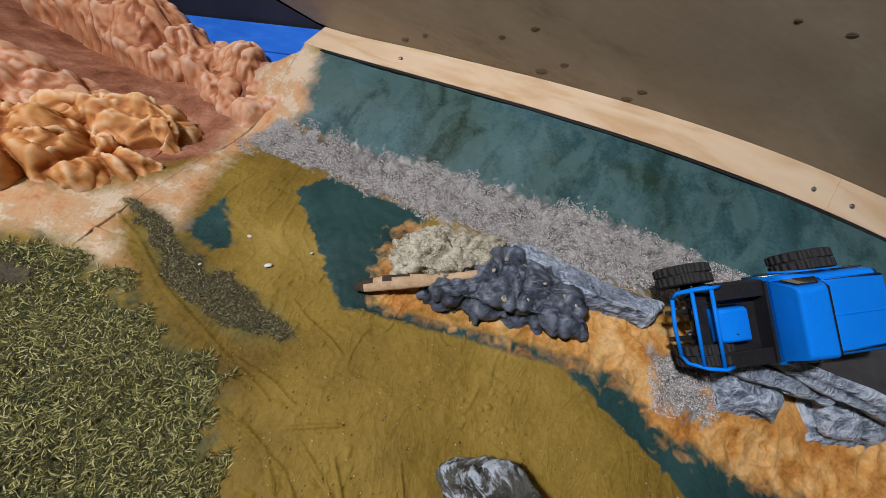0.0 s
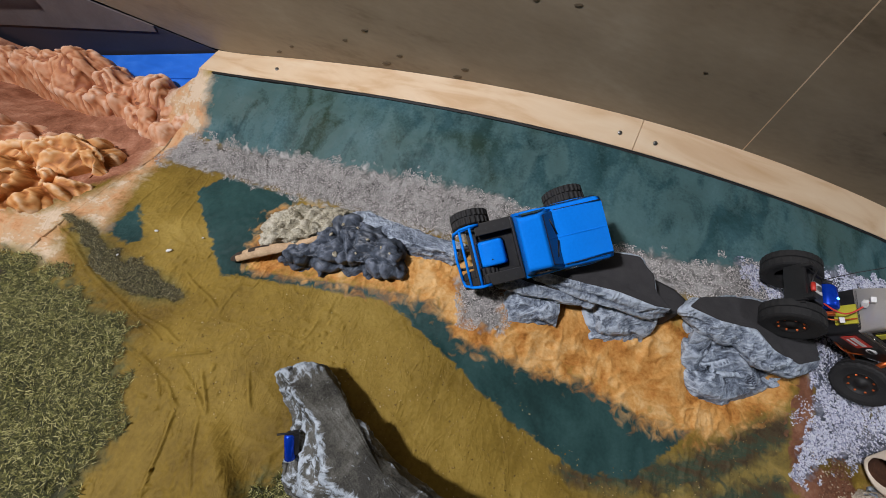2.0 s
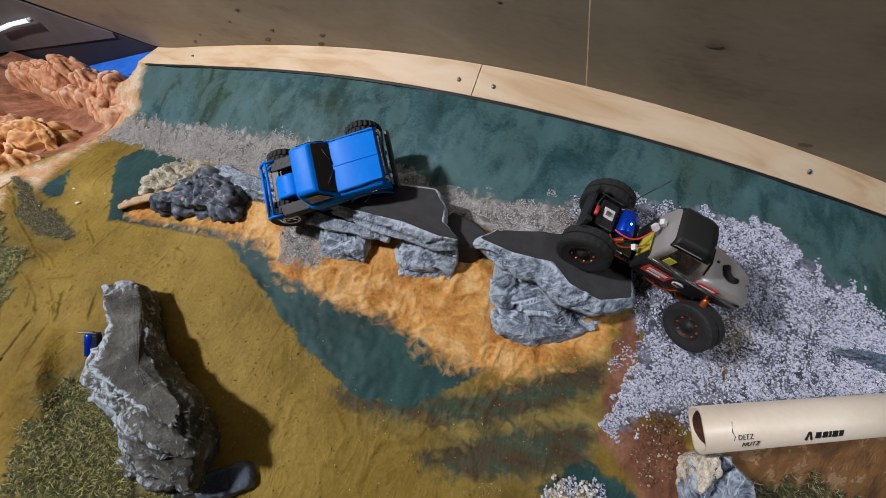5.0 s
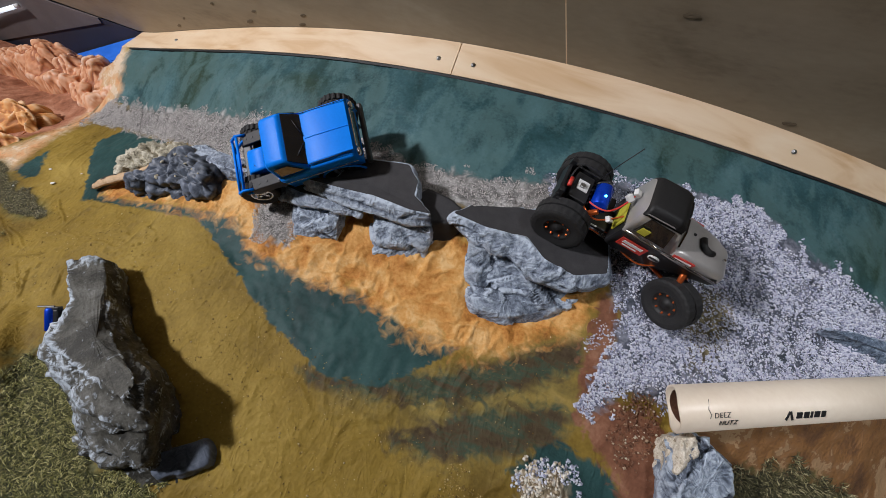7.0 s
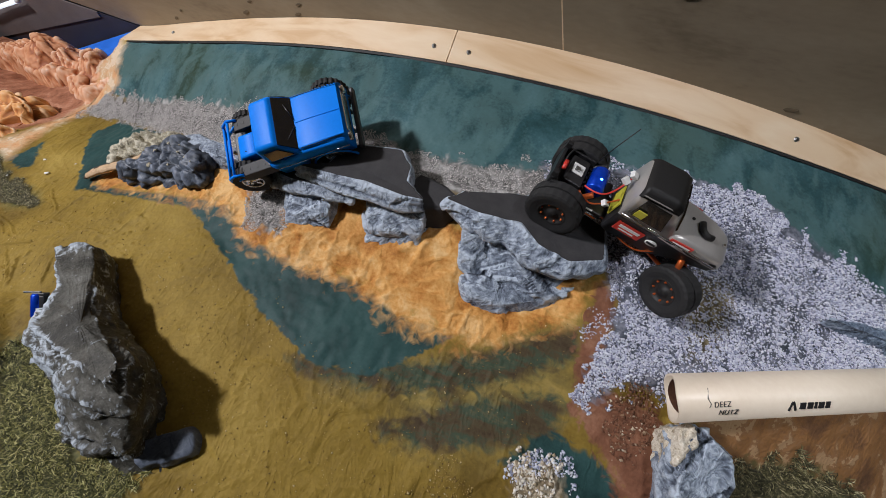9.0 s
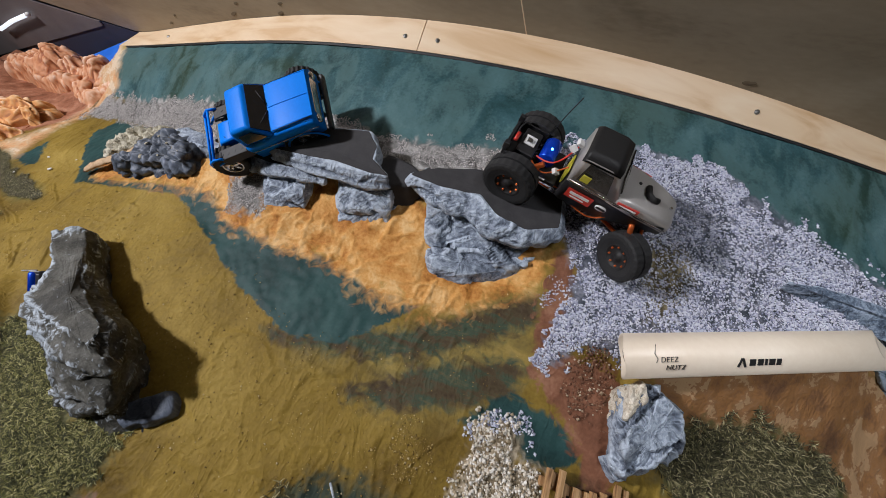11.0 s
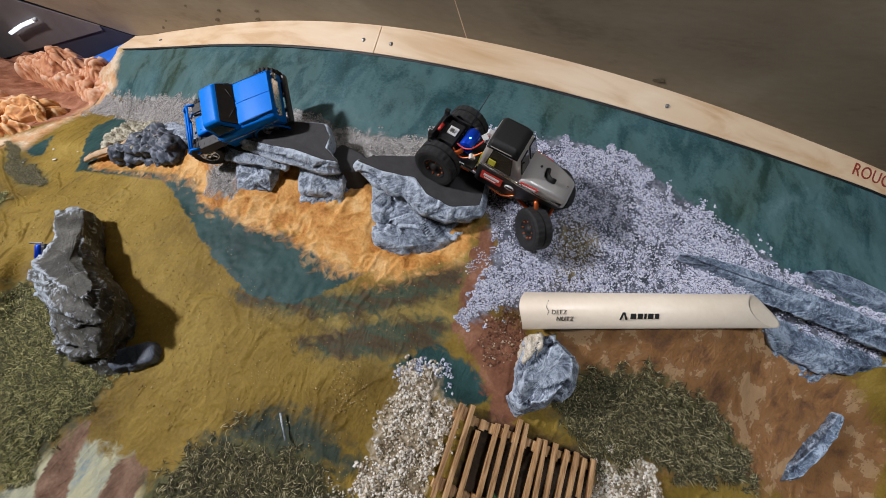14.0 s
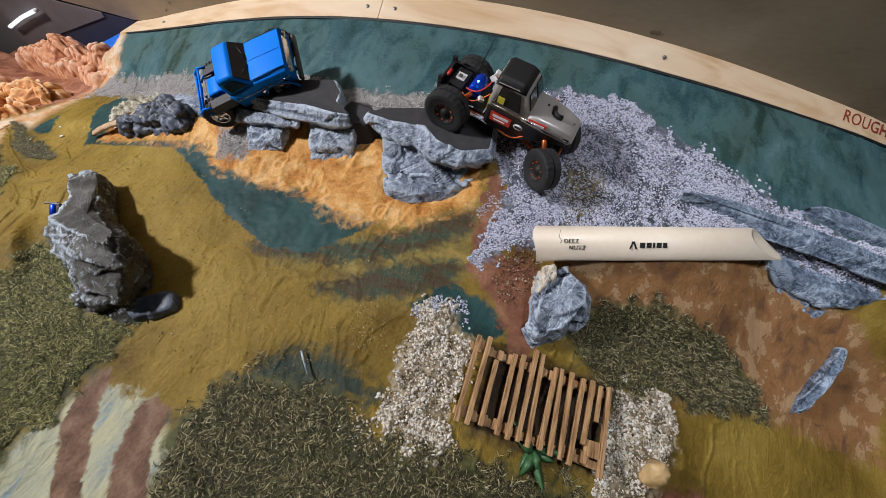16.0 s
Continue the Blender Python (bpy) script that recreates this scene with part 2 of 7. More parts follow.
def box(x0, x1, y0, y1, z0, z1, bevel=0.0, bm=None, m=None):
    """A box, with bevelled edges."""
    b = bmesh.new()
    bmesh.ops.create_cube(b, size=1)
    for v in b.verts:
        v.co = Vector(((x0 + x1) / 2 + v.co.x * (x1 - x0), (y0 + y1) / 2 + v.co.y * (y1 - y0), (z0 + z1) / 2 + v.co.z * (z1 - z0)))
    if bevel:
        bmesh.ops.bevel(b, geom=b.edges[:], offset=bevel, segments=2, affect="EDGES", profile=0.6)
    if m:
        b.transform(m)
    return join_into(bm, b)


def join_into(bm, b):
    if bm is None:
        return b
    me = bpy.data.meshes.new("scratch")
    b.to_mesh(me)
    b.free()
    bm.from_mesh(me)
    bpy.data.meshes.remove(me)
    return bm


def loft(sections, bm=None, caps=True):
    """Skin between closed rings of the same number of points."""
    b = bmesh.new()
    rings = [[b.verts.new(p) for p in s] for s in sections]
    n = len(rings[0])
    for a, c in zip(rings, rings[1:]):
        for i in range(n):
            b.faces.new((a[i], a[(i + 1) % n], c[(i + 1) % n], c[i]))
    if caps:
        b.faces.new(list(reversed(rings[0])))
        b.faces.new(rings[-1])
    bmesh.ops.recalc_face_normals(b, faces=b.faces[:])
    return join_into(bm, b)


def rounded(x, half, z0, z1, r, n=4, half_top=None):
    """Ring across x with rounded upper corners; half_top narrows it upward."""
    ht = half if half_top is None else half_top
    pts = [(x, -half, z0), (x, half, z0)]
    for k in range(n + 1):
        a = k * math.pi / 2 / n
        pts.append((x, ht - r + r * math.cos(a), z1 - r + r * math.sin(a)))
    for k in range(n + 1):
        a = math.pi / 2 + k * math.pi / 2 / n
        pts.append((x, -ht + r + r * math.cos(a), z1 - r + r * math.sin(a)))
    return pts


def tube(points, r, bm=None, sides=8, closed=False):
    """A round bar along a line of points."""
    pts = [Vector(p) for p in points]
    b = bmesh.new()
    rings = []
    for i, p in enumerate(pts):
        d = (pts[min(i + 1, len(pts) - 1)] - pts[max(i - 1, 0)]).normalized()
        q = d.to_track_quat("Z", "Y")
        rings.append([b.verts.new(p + q @ Vector((r * math.cos(2 * math.pi * k / sides), r * math.sin(2 * math.pi * k / sides), 0))) for k in range(sides)])
    for a, c in zip(rings, rings[1:]):
        for k in range(sides):
            b.faces.new((a[k], a[(k + 1) % sides], c[(k + 1) % sides], c[k]))
    b.faces.new(list(reversed(rings[0])))
    b.faces.new(rings[-1])
    bmesh.ops.recalc_face_normals(b, faces=b.faces[:])
    return join_into(bm, b)


def lathe(profile, sides=32, axis="Y", bm=None):
    """A turned form: profile of (radius, place along the axis)."""
    b = bmesh.new()
    rings = []
    for r, a in profile:
        ring = []
        for k in range(sides):
            c, s = r * math.cos(2 * math.pi * k / sides), r * math.sin(2 * math.pi * k / sides)
            ring.append(b.verts.new((c, a, s) if axis == "Y" else ((a, c, s) if axis == "X" else (c, s, a))))
        rings.append(ring)
    for p, q in zip(rings, rings[1:]):
        for k in range(sides):
            b.faces.new((p[k], p[(k + 1) % sides], q[(k + 1) % sides], q[k]))
    bmesh.ops.recalc_face_normals(b, faces=b.faces[:])
    return join_into(bm, b)


# ---- the lie of the ground ----
GX = np.array([-0.369, 0.0, 0.205, 0.41, 0.656, 0.82, 1.025, 1.23, 1.435, 1.64, 1.886])
GY = np.array([-0.779, -0.533, -0.41, -0.328, -0.205, -0.074])
G = np.zeros((6, 11))
G[0] = [-0.016, 0.025, 0.041, 0.062, 0.070, 0.070, 0.082, 0.066, -0.016, -0.095, -0.19]
G[1] = [-0.025, 0.008, 0.029, 0.057, 0.078, 0.089, 0.092, 0.086, 0.028, -0.045, -0.13]
G[2] = [-0.033, -0.008, 0.012, 0.053, 0.086, 0.097, 0.107, 0.107, 0.052, -0.028, -0.120]
G[3] = [-0.055, -0.025, 0.012, 0.057, 0.115, 0.123, 0.144, 0.135, 0.078, 0.005, -0.085]
G[4] = [-0.105, -0.048, 0.002, 0.060, 0.123, 0.153, 0.168, 0.164, 0.132, 0.088, 0.032]
G[5] = [-0.150, 0.012, 0.060, 0.113, 0.163, 0.189, 0.200, 0.192, 0.160, 0.112, 0.050]
EX = np.array([-0.2, 0.0, 0.2, 0.4, 0.6, 0.8, 1.0, 1.2, 1.4, 1.6, 1.8, 2.1])
LOW_Y = np.array([-0.060, -0.0556, -0.042, -0.0379, -0.0382, -0.0376, -0.0314, -0.0159, 0.0106, 0.0473, 0.0901, 0.1469])
LOW_Z = np.array([-0.010, 0.0239, 0.0683, 0.1193, 0.1649, 0.1969, 0.2109, 0.2057, 0.1823, 0.1442, 0.0959, 0.0167])
TOP_Y = np.array([0.008, 0.0092, 0.0161, 0.0150, 0.0108, 0.0082, 0.0117, 0.0246, 0.0486, 0.0827, 0.1231, 0.1770])
TOP_Z = np.array([0.0, 0.0268, 0.0826, 0.1414, 0.1921, 0.2273, 0.2429, 0.2375, 0.2123, 0.1704, 0.1164, 0.0261])


def smooth_line(x, xs, ys):
    x = np.asarray(x, float)
    i = np.clip(np.searchsorted(xs, x) - 1, 0, len(xs) - 2)
    u = np.clip((x - xs[i]) / (xs[i + 1] - xs[i]), 0, 1)
    n = len(xs)
    p0, p1, p2, p3 = ys[np.maximum(i - 1, 0)], ys[i], ys[i + 1], ys[np.minimum(i + 2, n - 1)]
    return p1 + 0.5 * u * (p2 - p0 + u * (2 * p0 - 5 * p1 + 4 * p2 - p3 + u * (3 * (p1 - p2) + p3 - p0)))


def low_y(x):
    return smooth_line(x, EX, LOW_Y)


def low_z(x):
    return smooth_line(x, EX, LOW_Z)


def on_board(x, across, lift=0.0):
    """A point on the slanting edging board: across goes from 0 at its lower to 1 at its upper edge."""
    p = Vector((x, float(low_y(x)), float(low_z(x)) + 0.003))
    q = Vector((x, float(smooth_line(x, EX, TOP_Y)), float(smooth_line(x, EX, TOP_Z))))
    up = (q - p).normalized()
    return p.lerp(q, across) + Vector((0, -up.z, up.y)) * lift


def ground(x, y):
    """Height of the smooth ground at x, y (arrays or numbers)."""
    x, y = np.broadcast_arrays(np.asarray(x, float), np.asarray(y, float))
    rows = np.stack([smooth_line(x, GX, G[j]) for j in range(6)])
    j = np.clip(np.searchsorted(GY, y) - 1, 0, 4)
    v = np.clip((y - GY[j]) / (GY[j + 1] - GY[j]), 0, 1)
    pick = lambda k: np.take_along_axis(rows, np.clip(k, 0, 5)[None], 0)[0]
    p0, p1, p2, p3 = pick(j - 1), pick(j), pick(j + 1), pick(j + 2)
    z = p1 + 0.5 * v * (p2 - p0 + v * (2 * p0 - 5 * p1 + 4 * p2 - p3 + v * (3 * (p1 - p2) + p3 - p0)))
    front = low_y(x)
    t = np.clip((y - GY[5]) / np.maximum(front - GY[5], 0.02), 0, 1)
    z = z + t * (low_z(x) - 0.0005 - z) * (x > 0)
    z = z - 0.035 * np.exp(-(((x - 1.30) / 0.07) ** 2 + ((y + 0.585) / 0.045) ** 2))
    dip = np.clip(-x / 0.04, 0, 1) * np.clip((y + 0.105) / 0.05, 0, 1)
    brink = smooth_line(x, np.array([1.40, 1.48, 1.66, 1.85]), np.array([-0.215, -0.212, -0.203, -0.19]))
    drop = np.clip((x - 1.40) / 0.08, 0, 1) * np.clip((brink - y) / 0.012, 0, 1) * np.clip((y + 0.33) / 0.09, 0, 1)
    z = z - 0.030 * np.exp(-((x - 1.035) / 0.075) ** 2 - ((y + 0.335) / 0.034) ** 2)
    u = ((x - 1.235) * 0.35 + (y + 0.401) * 0.163) / (0.35 ** 2 + 0.163 ** 2)
    d = np.abs((x - 1.235) * 0.163 - (y + 0.401) * 0.35) / 0.3861
    berm = 0.156 - 0.048 * u - 0.011 - 0.8 * np.maximum(0, d - 0.016)
    ease = np.clip((1.02 - u) / 0.28, 0, 1) * np.clip((u - 0.02) / 0.22, 0, 1)
    z = z + np.maximum(0, berm - z) * ease * ease * (3 - 2 * ease)
    return z - 0.045 * dip * dip * (3 - 2 * dip) - 0.022 * drop * (u > 0.95)


def gz(x, y):
    return float(ground(x, y))


# ---- painted areas of the ground ----
AREAS = {}


def area(name, *outline):
    AREAS[name] = np.array(outline, float)


area("canyon", (-0.9, -0.43), (-0.06, -0.41), (0.0, -0.30), (0.02, -0.16), (0.0, 0.02), (-0.9, 0.02))
area("bank", (0.035, -0.175), (0.35, -0.195), (0.62, -0.195), (0.81, -0.22), (0.94, -0.21), (1.15, -0.18), (1.24, -0.14), (1.40, -0.15), (1.59, -0.18), (1.80, -0.18), (2.4, -0.2), (2.4, 0.4), (1.3, 0.2), (0.03, 0.1))
area("tan", (-0.24, -0.52), (-0.20, -0.45), (-0.07, -0.43), (-0.04, -0.41), (0.0, -0.35), (0.0, -0.28), (-0.025, -0.20), (-0.04, -0.12), (-0.03, -0.03), (0.035, -0.07), (0.06, -0.15), (0.05, -0.2), (0.02, -0.25), (0.03, -0.31), (0.06, -0.41), (0.0, -0.41), (0.01, -0.44), (0.07, -0.49), (0.04, -0.485), (-0.02, -0.475), (-0.10, -0.505))
area("trail", (0.03, -0.18), (0.29, -0.17), (0.62, -0.17), (0.81, -0.2), (0.94, -0.19), (1.11, -0.14), (1.11, -0.24), (0.99, -0.24), (0.82, -0.25), (0.72, -0.25), (0.54, -0.26), (0.34, -0.25), (0.15, -0.24), (0.01, -0.24))
area("gravel", (1.01, -0.16), (1.24, -0.1), (1.32, -0.09), (1.4, -0.12), (1.49, -0.14), (1.59, -0.16), (1.8, -0.16), (1.8, -0.21), (1.56, -0.238), (1.24, -0.392), (1.19, -0.395), (1.16, -0.44), (1.15, -0.43), (1.16, -0.37), (1.16, -0.31), (1.1, -0.24))
area("bare_patch", (1.235, -0.262), (1.25, -0.232), (1.29, -0.230), (1.312, -0.258), (1.305, -0.286), (1.29, -0.325), (1.262, -0.335), (1.245, -0.29))
area("gravel_patch", (0.61, -0.33), (0.67, -0.31), (0.69, -0.38), (0.63, -0.38))
area("quartz_west", (1.10, -0.53), (1.14, -0.51), (1.16, -0.53), (1.15, -0.55), (1.19, -0.54), (1.18, -0.62), (1.18, -0.66), (1.2, -0.68), (1.15, -0.69), (1.11, -0.67), (1.10, -0.59))
area("quartz_east", (1.39, -0.53), (1.47, -0.5), (1.5, -0.57), (1.48, -0.63), (1.40, -0.67), (1.39, -0.59))
area("orange", (0.30, -0.40), (0.28, -0.33), (0.29, -0.28), (0.59, -0.28), (0.68, -0.29), (0.91, -0.27), (0.98, -0.30), (1.13, -0.30), (1.12, -0.34), (1.04, -0.41), (1.0, -0.43), (0.9, -0.43), (0.84, -0.41), (0.73, -0.41), (0.65, -0.41), (0.58, -0.37), (0.43, -0.38))
area("pool", (0.13, -0.29), (0.16, -0.24), (0.31, -0.25), (0.31, -0.31), (0.3, -0.40), (0.44, -0.38), (0.58, -0.36), (0.65, -0.40), (0.74, -0.40), (0.84, -0.40), (0.9, -0.42), (0.99, -0.42), (0.91, -0.5), (0.84, -0.52), (0.74, -0.49), (0.66, -0.45), (0.52, -0.385), (0.4, -0.40), (0.27, -0.42))
area("pool_west", (0.07, -0.35), (0.12, -0.4), (0.11, -0.42), (0.06, -0.41))
area("olive", (0.84, -0.52), (0.91, -0.5), (1.0, -0.44), (1.12, -0.34), (1.15, -0.43), (1.11, -0.48), (1.08, -0.52), (1.01, -0.55), (0.97, -0.55), (0.94, -0.52), (0.87, -0.54))
area("pool_south", (1.08, -0.53), (1.13, -0.48), (1.2, -0.49), (1.23, -0.52), (1.19, -0.54), (1.12, -0.53))
area("brown", (1.13, -0.3), (1.16, -0.31), (1.17, -0.35), (1.16, -0.42), (1.23, -0.40), (1.25, -0.42), (1.27, -0.53), (1.29, -0.60), (1.24, -0.6), (1.23, -0.52), (1.2, -0.49), (1.15, -0.45), (1.13, -0.38))
area("field", (1.26, -0.39), (1.58, -0.24), (1.78, -0.25), (1.9, -0.30), (1.9, -0.44), (1.65, -0.46), (1.49, -0.51), (1.29, -0.49), (1.29, -0.43))
area("grass_east", (1.28, -0.48), (1.34, -0.43), (1.45, -0.39), (1.56, -0.39), (1.64, -0.42), (1.65, -0.46), (1.56, -0.49), (1.49, -0.5), (1.39, -0.53))
area("grass_south", (0.86, -0.77), (0.9, -0.71), (0.94, -0.66), (1.0, -0.65), (1.04, -0.66), (1.1, -0.70), (1.21, -0.68), (1.37, -0.66), (1.42, -0.70), (1.3, -0.9), (0.95, -0.95), (0.90, -0.84))
area("grass_middle", (0.45, -0.64), (0.50, -0.62), (0.62, -0.69), (0.72, -0.70), (0.72, -0.76), (0.71, -0.81), (0.70, -0.84), (0.70, -0.95), (0.66, -0.90), (0.615, -0.845), (0.575, -0.80), (0.50, -0.735))
area("grass_west", (-0.10, -0.53), (-0.02, -0.485), (0.055, -0.488), (0.13, -0.515), (0.2, -0.53), (0.24, -0.58), (0.28, -0.63), (0.28, -0.9), (-0.2, -0.9))
area("grass_strip", (0.0, -0.405), (0.03, -0.405), (0.11, -0.44), (0.21, -0.45), (0.24, -0.47), (0.2, -0.49), (0.14, -0.48), (0.05, -0.44))
area("smudge", (0.892, -0.707), (0.924, -0.679), (0.948, -0.646), (1.0, -0.625), (1.056, -0.638), (1.102, -0.648), (1.087, -0.668), (1.017, -0.668), (0.96, -0.685))
area("stripe_north", (0.80, -0.52), (0.85, -0.51), (0.97, -0.46), (1.08, -0.38), (1.13, -0.36), (1.14, -0.39), (1.10, -0.42), (1.02, -0.48), (0.94, -0.51), (0.82, -0.535))
area("stripe_south", (0.93, -0.55), (0.98, -0.52), (1.03, -0.48), (1.12, -0.44), (1.14, -0.45), (1.13, -0.49), (1.11, -0.50), (1.01, -0.55), (0.95, -0.56))
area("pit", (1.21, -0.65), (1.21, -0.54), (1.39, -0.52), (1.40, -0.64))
area("dirt_patch", (1.475, -0.628), (1.51, -0.612), (1.553, -0.600), (1.575, -0.66), (1.48, -0.69))
area("pale", (0.74, -0.77), (0.82, -0.76), (0.90, -0.80), (0.88, -0.95), (0.70, -0.98), (0.69, -0.86), (0.71, -0.80))
area("track_west", (0.71, -0.76), (0.735, -0.745), (0.755, -0.79), (0.81, -0.86), (0.87, -0.95), (0.83, -0.96), (0.775, -0.88), (0.73, -0.82))
area("track_east", (0.8, -0.77), (0.82, -0.755), (0.85, -0.76), (0.86, -0.80), (0.90, -0.85), (0.96, -0.94), (0.91, -0.96), (0.86, -0.88), (0.82, -0.82))


def inside(name, x, y):
    """Distance into (plus) or out of (minus) an area, clipped at 6 cm."""
    poly = AREAS[name]
    x, y = np.asarray(x, float), np.asarray(y, float)
    best, odd = np.full(x.shape, 9.0), np.zeros(x.shape, bool)
    for (ax, ay), (bx, by) in zip(poly, np.roll(poly, -1, 0)):
        ex, ey = bx - ax, by - ay
        t = np.clip(((x - ax) * ex + (y - ay) * ey) / (ex * ex + ey * ey + 1e-12), 0, 1)
        best = np.minimum(best, np.hypot(x - ax - t * ex, y - ay - t * ey))
        if by != ay:
            odd ^= ((ay > y) != (by > y)) & (x < (bx - ax) * (y - ay) / (by - ay) + ax)
    return np.clip(np.where(odd, best, -best), -0.06, 0.06)


def value_noise(x, y, cell, seed):
    """Smooth random field, about -1 to 1."""
    rng = np.random.RandomState(seed)
    table = rng.uniform(-1, 1, (256, 256))
    u, v = np.asarray(x) / cell + 64, np.asarray(y) / cell + 64
    i, j = np.floor(u).astype(int), np.floor(v).astype(int)
    fu, fv = u - i, v - j
    fu, fv = fu * fu * (3 - 2 * fu), fv * fv * (3 - 2 * fv)
    g = lambda a, b: table[a % 256, b % 256]
    return (g(i, j) * (1 - fu) + g(i + 1, j) * fu) * (1 - fv) + (g(i, j + 1) * (1 - fu) + g(i + 1, j + 1) * fu) * fv


CREASES = [((-0.011, -0.45), (0.054, -0.453), (0.159, -0.497), (0.214, -0.517), (0.258, -0.533)), ((0.208, -0.51), (0.283, -0.523)), ((0.224, -0.551), (0.275, -0.562), (0.304, -0.589)),
           ((0.302, -0.551), (0.336, -0.571), (0.363, -0.591)), ((0.332, -0.551), (0.365, -0.59)), ((0.22, -0.435), (0.294, -0.468)), ((-0.002, -0.423), (0.08, -0.464), (0.146, -0.493)),
           ((0.283, -0.543), (0.329, -0.525)), ((0.242, -0.552), (0.301, -0.573), (0.33, -0.593)), ((0.388, -0.537), (0.414, -0.57)), ((0.36, -0.60), (0.40, -0.66)), ((0.33, -0.60), (0.35, -0.68))]


def folds(x, y):
    """Long pinched creases where the ground's skin was pulled tight."""
    z = np.zeros(np.shape(x))
    wob = 0.003 * value_noise(x, y, 0.035, 31)
    for line in CREASES:
        for (ax, ay), (bx, by) in zip(line, line[1:]):
            ex, ey = bx - ax, by - ay
            L = math.hypot(ex, ey)
            t = ((x - ax) * ex + (y - ay) * ey) / L
            d = ((x - ax) * ey - (y - ay) * ex) / L + wob
            run = np.clip(np.minimum(t + 0.006, L + 0.006 - t) / 0.012, 0, 1)
            cut = run * (np.exp(-(d / 0.0013) ** 2) - 0.3 * np.exp(-((d - 0.0026) / 0.0015) ** 2))
            z = np.where(np.abs(cut) > np.abs(z), cut, z)
    return z


def relief(x, y):
    """Wrinkled paper-and-plaster skin on top of the smooth ground."""
    wx = x + 0.02 * value_noise(x, y, 0.05, 3)
    wy = y + 0.02 * value_noise(x, y, 0.05, 4)
    ridge = np.maximum(0, 1 - np.abs(value_noise(wx, wy * 0.7, 0.045, 5)) * 9) * np.maximum(0, value_noise(x, y, 0.11, 9) + 0.15)
    crease = np.maximum(0, 1 - np.abs(value_noise(wx * 0.8, wy, 0.018, 6)) * 4)
    orange = np.clip(inside("orange", x, y) / 0.01, 0, 1)
    quiet = (1 - 0.93 * np.clip(inside("bank", x, y) / 0.01, 0, 1)) * (1 - 0.85 * np.clip(inside("pool", x, y) / 0.01, 0, 1))
    long = np.maximum(0, 1 - np.abs(value_noise(wx * 1.3 + wy * 0.7, (wy - wx) * 0.28, 0.03, 12)) * 8) * np.maximum(0, value_noise(x, y, 0.16, 13) + 0.2)
    pits = np.maximum(0, value_noise(x, y, 0.007, 17) - 0.62) * np.maximum(0, value_noise(x, y, 0.05, 18) + 0.3)
    across = (x - 0.43) * 0.66 + (y + 0.65) * 0.75
    ridge_w = np.exp(-(across / np.where(across < 0, 0.050, 0.015)) ** 2 - (((x - 0.43) * 0.75 - (y + 0.65) * 0.66) / 0.065) ** 2)
    lumps = 0.0045 * np.maximum(0, value_noise(x, y, 0.011, 41)) * np.clip(np.maximum(inside("quartz_west", x, y), inside("quartz_east", x, y)) / 0.01, 0, 1)
    crumple = np.abs(value_noise(wx * 1.1, wy, 0.026, 51)) + 0.5 * np.abs(value_noise(wx, wy * 1.2, 0.012, 52))
    return 0.022 * ridge_w + lumps + 0.0034 * orange * (0.45 - crumple) + 0.0036 * folds(x, y) + 0.007 * pits * quiet + (0.0012 + 0.0036 * quiet) * value_noise(x, y, 0.075, 7) + quiet * (0.0026 * ridge + 0.0026 * long + 0.0012 * crease * (0.4 + 1.8 * orange)) + 0.0007 * value_noise(x, y, 0.009, 8)


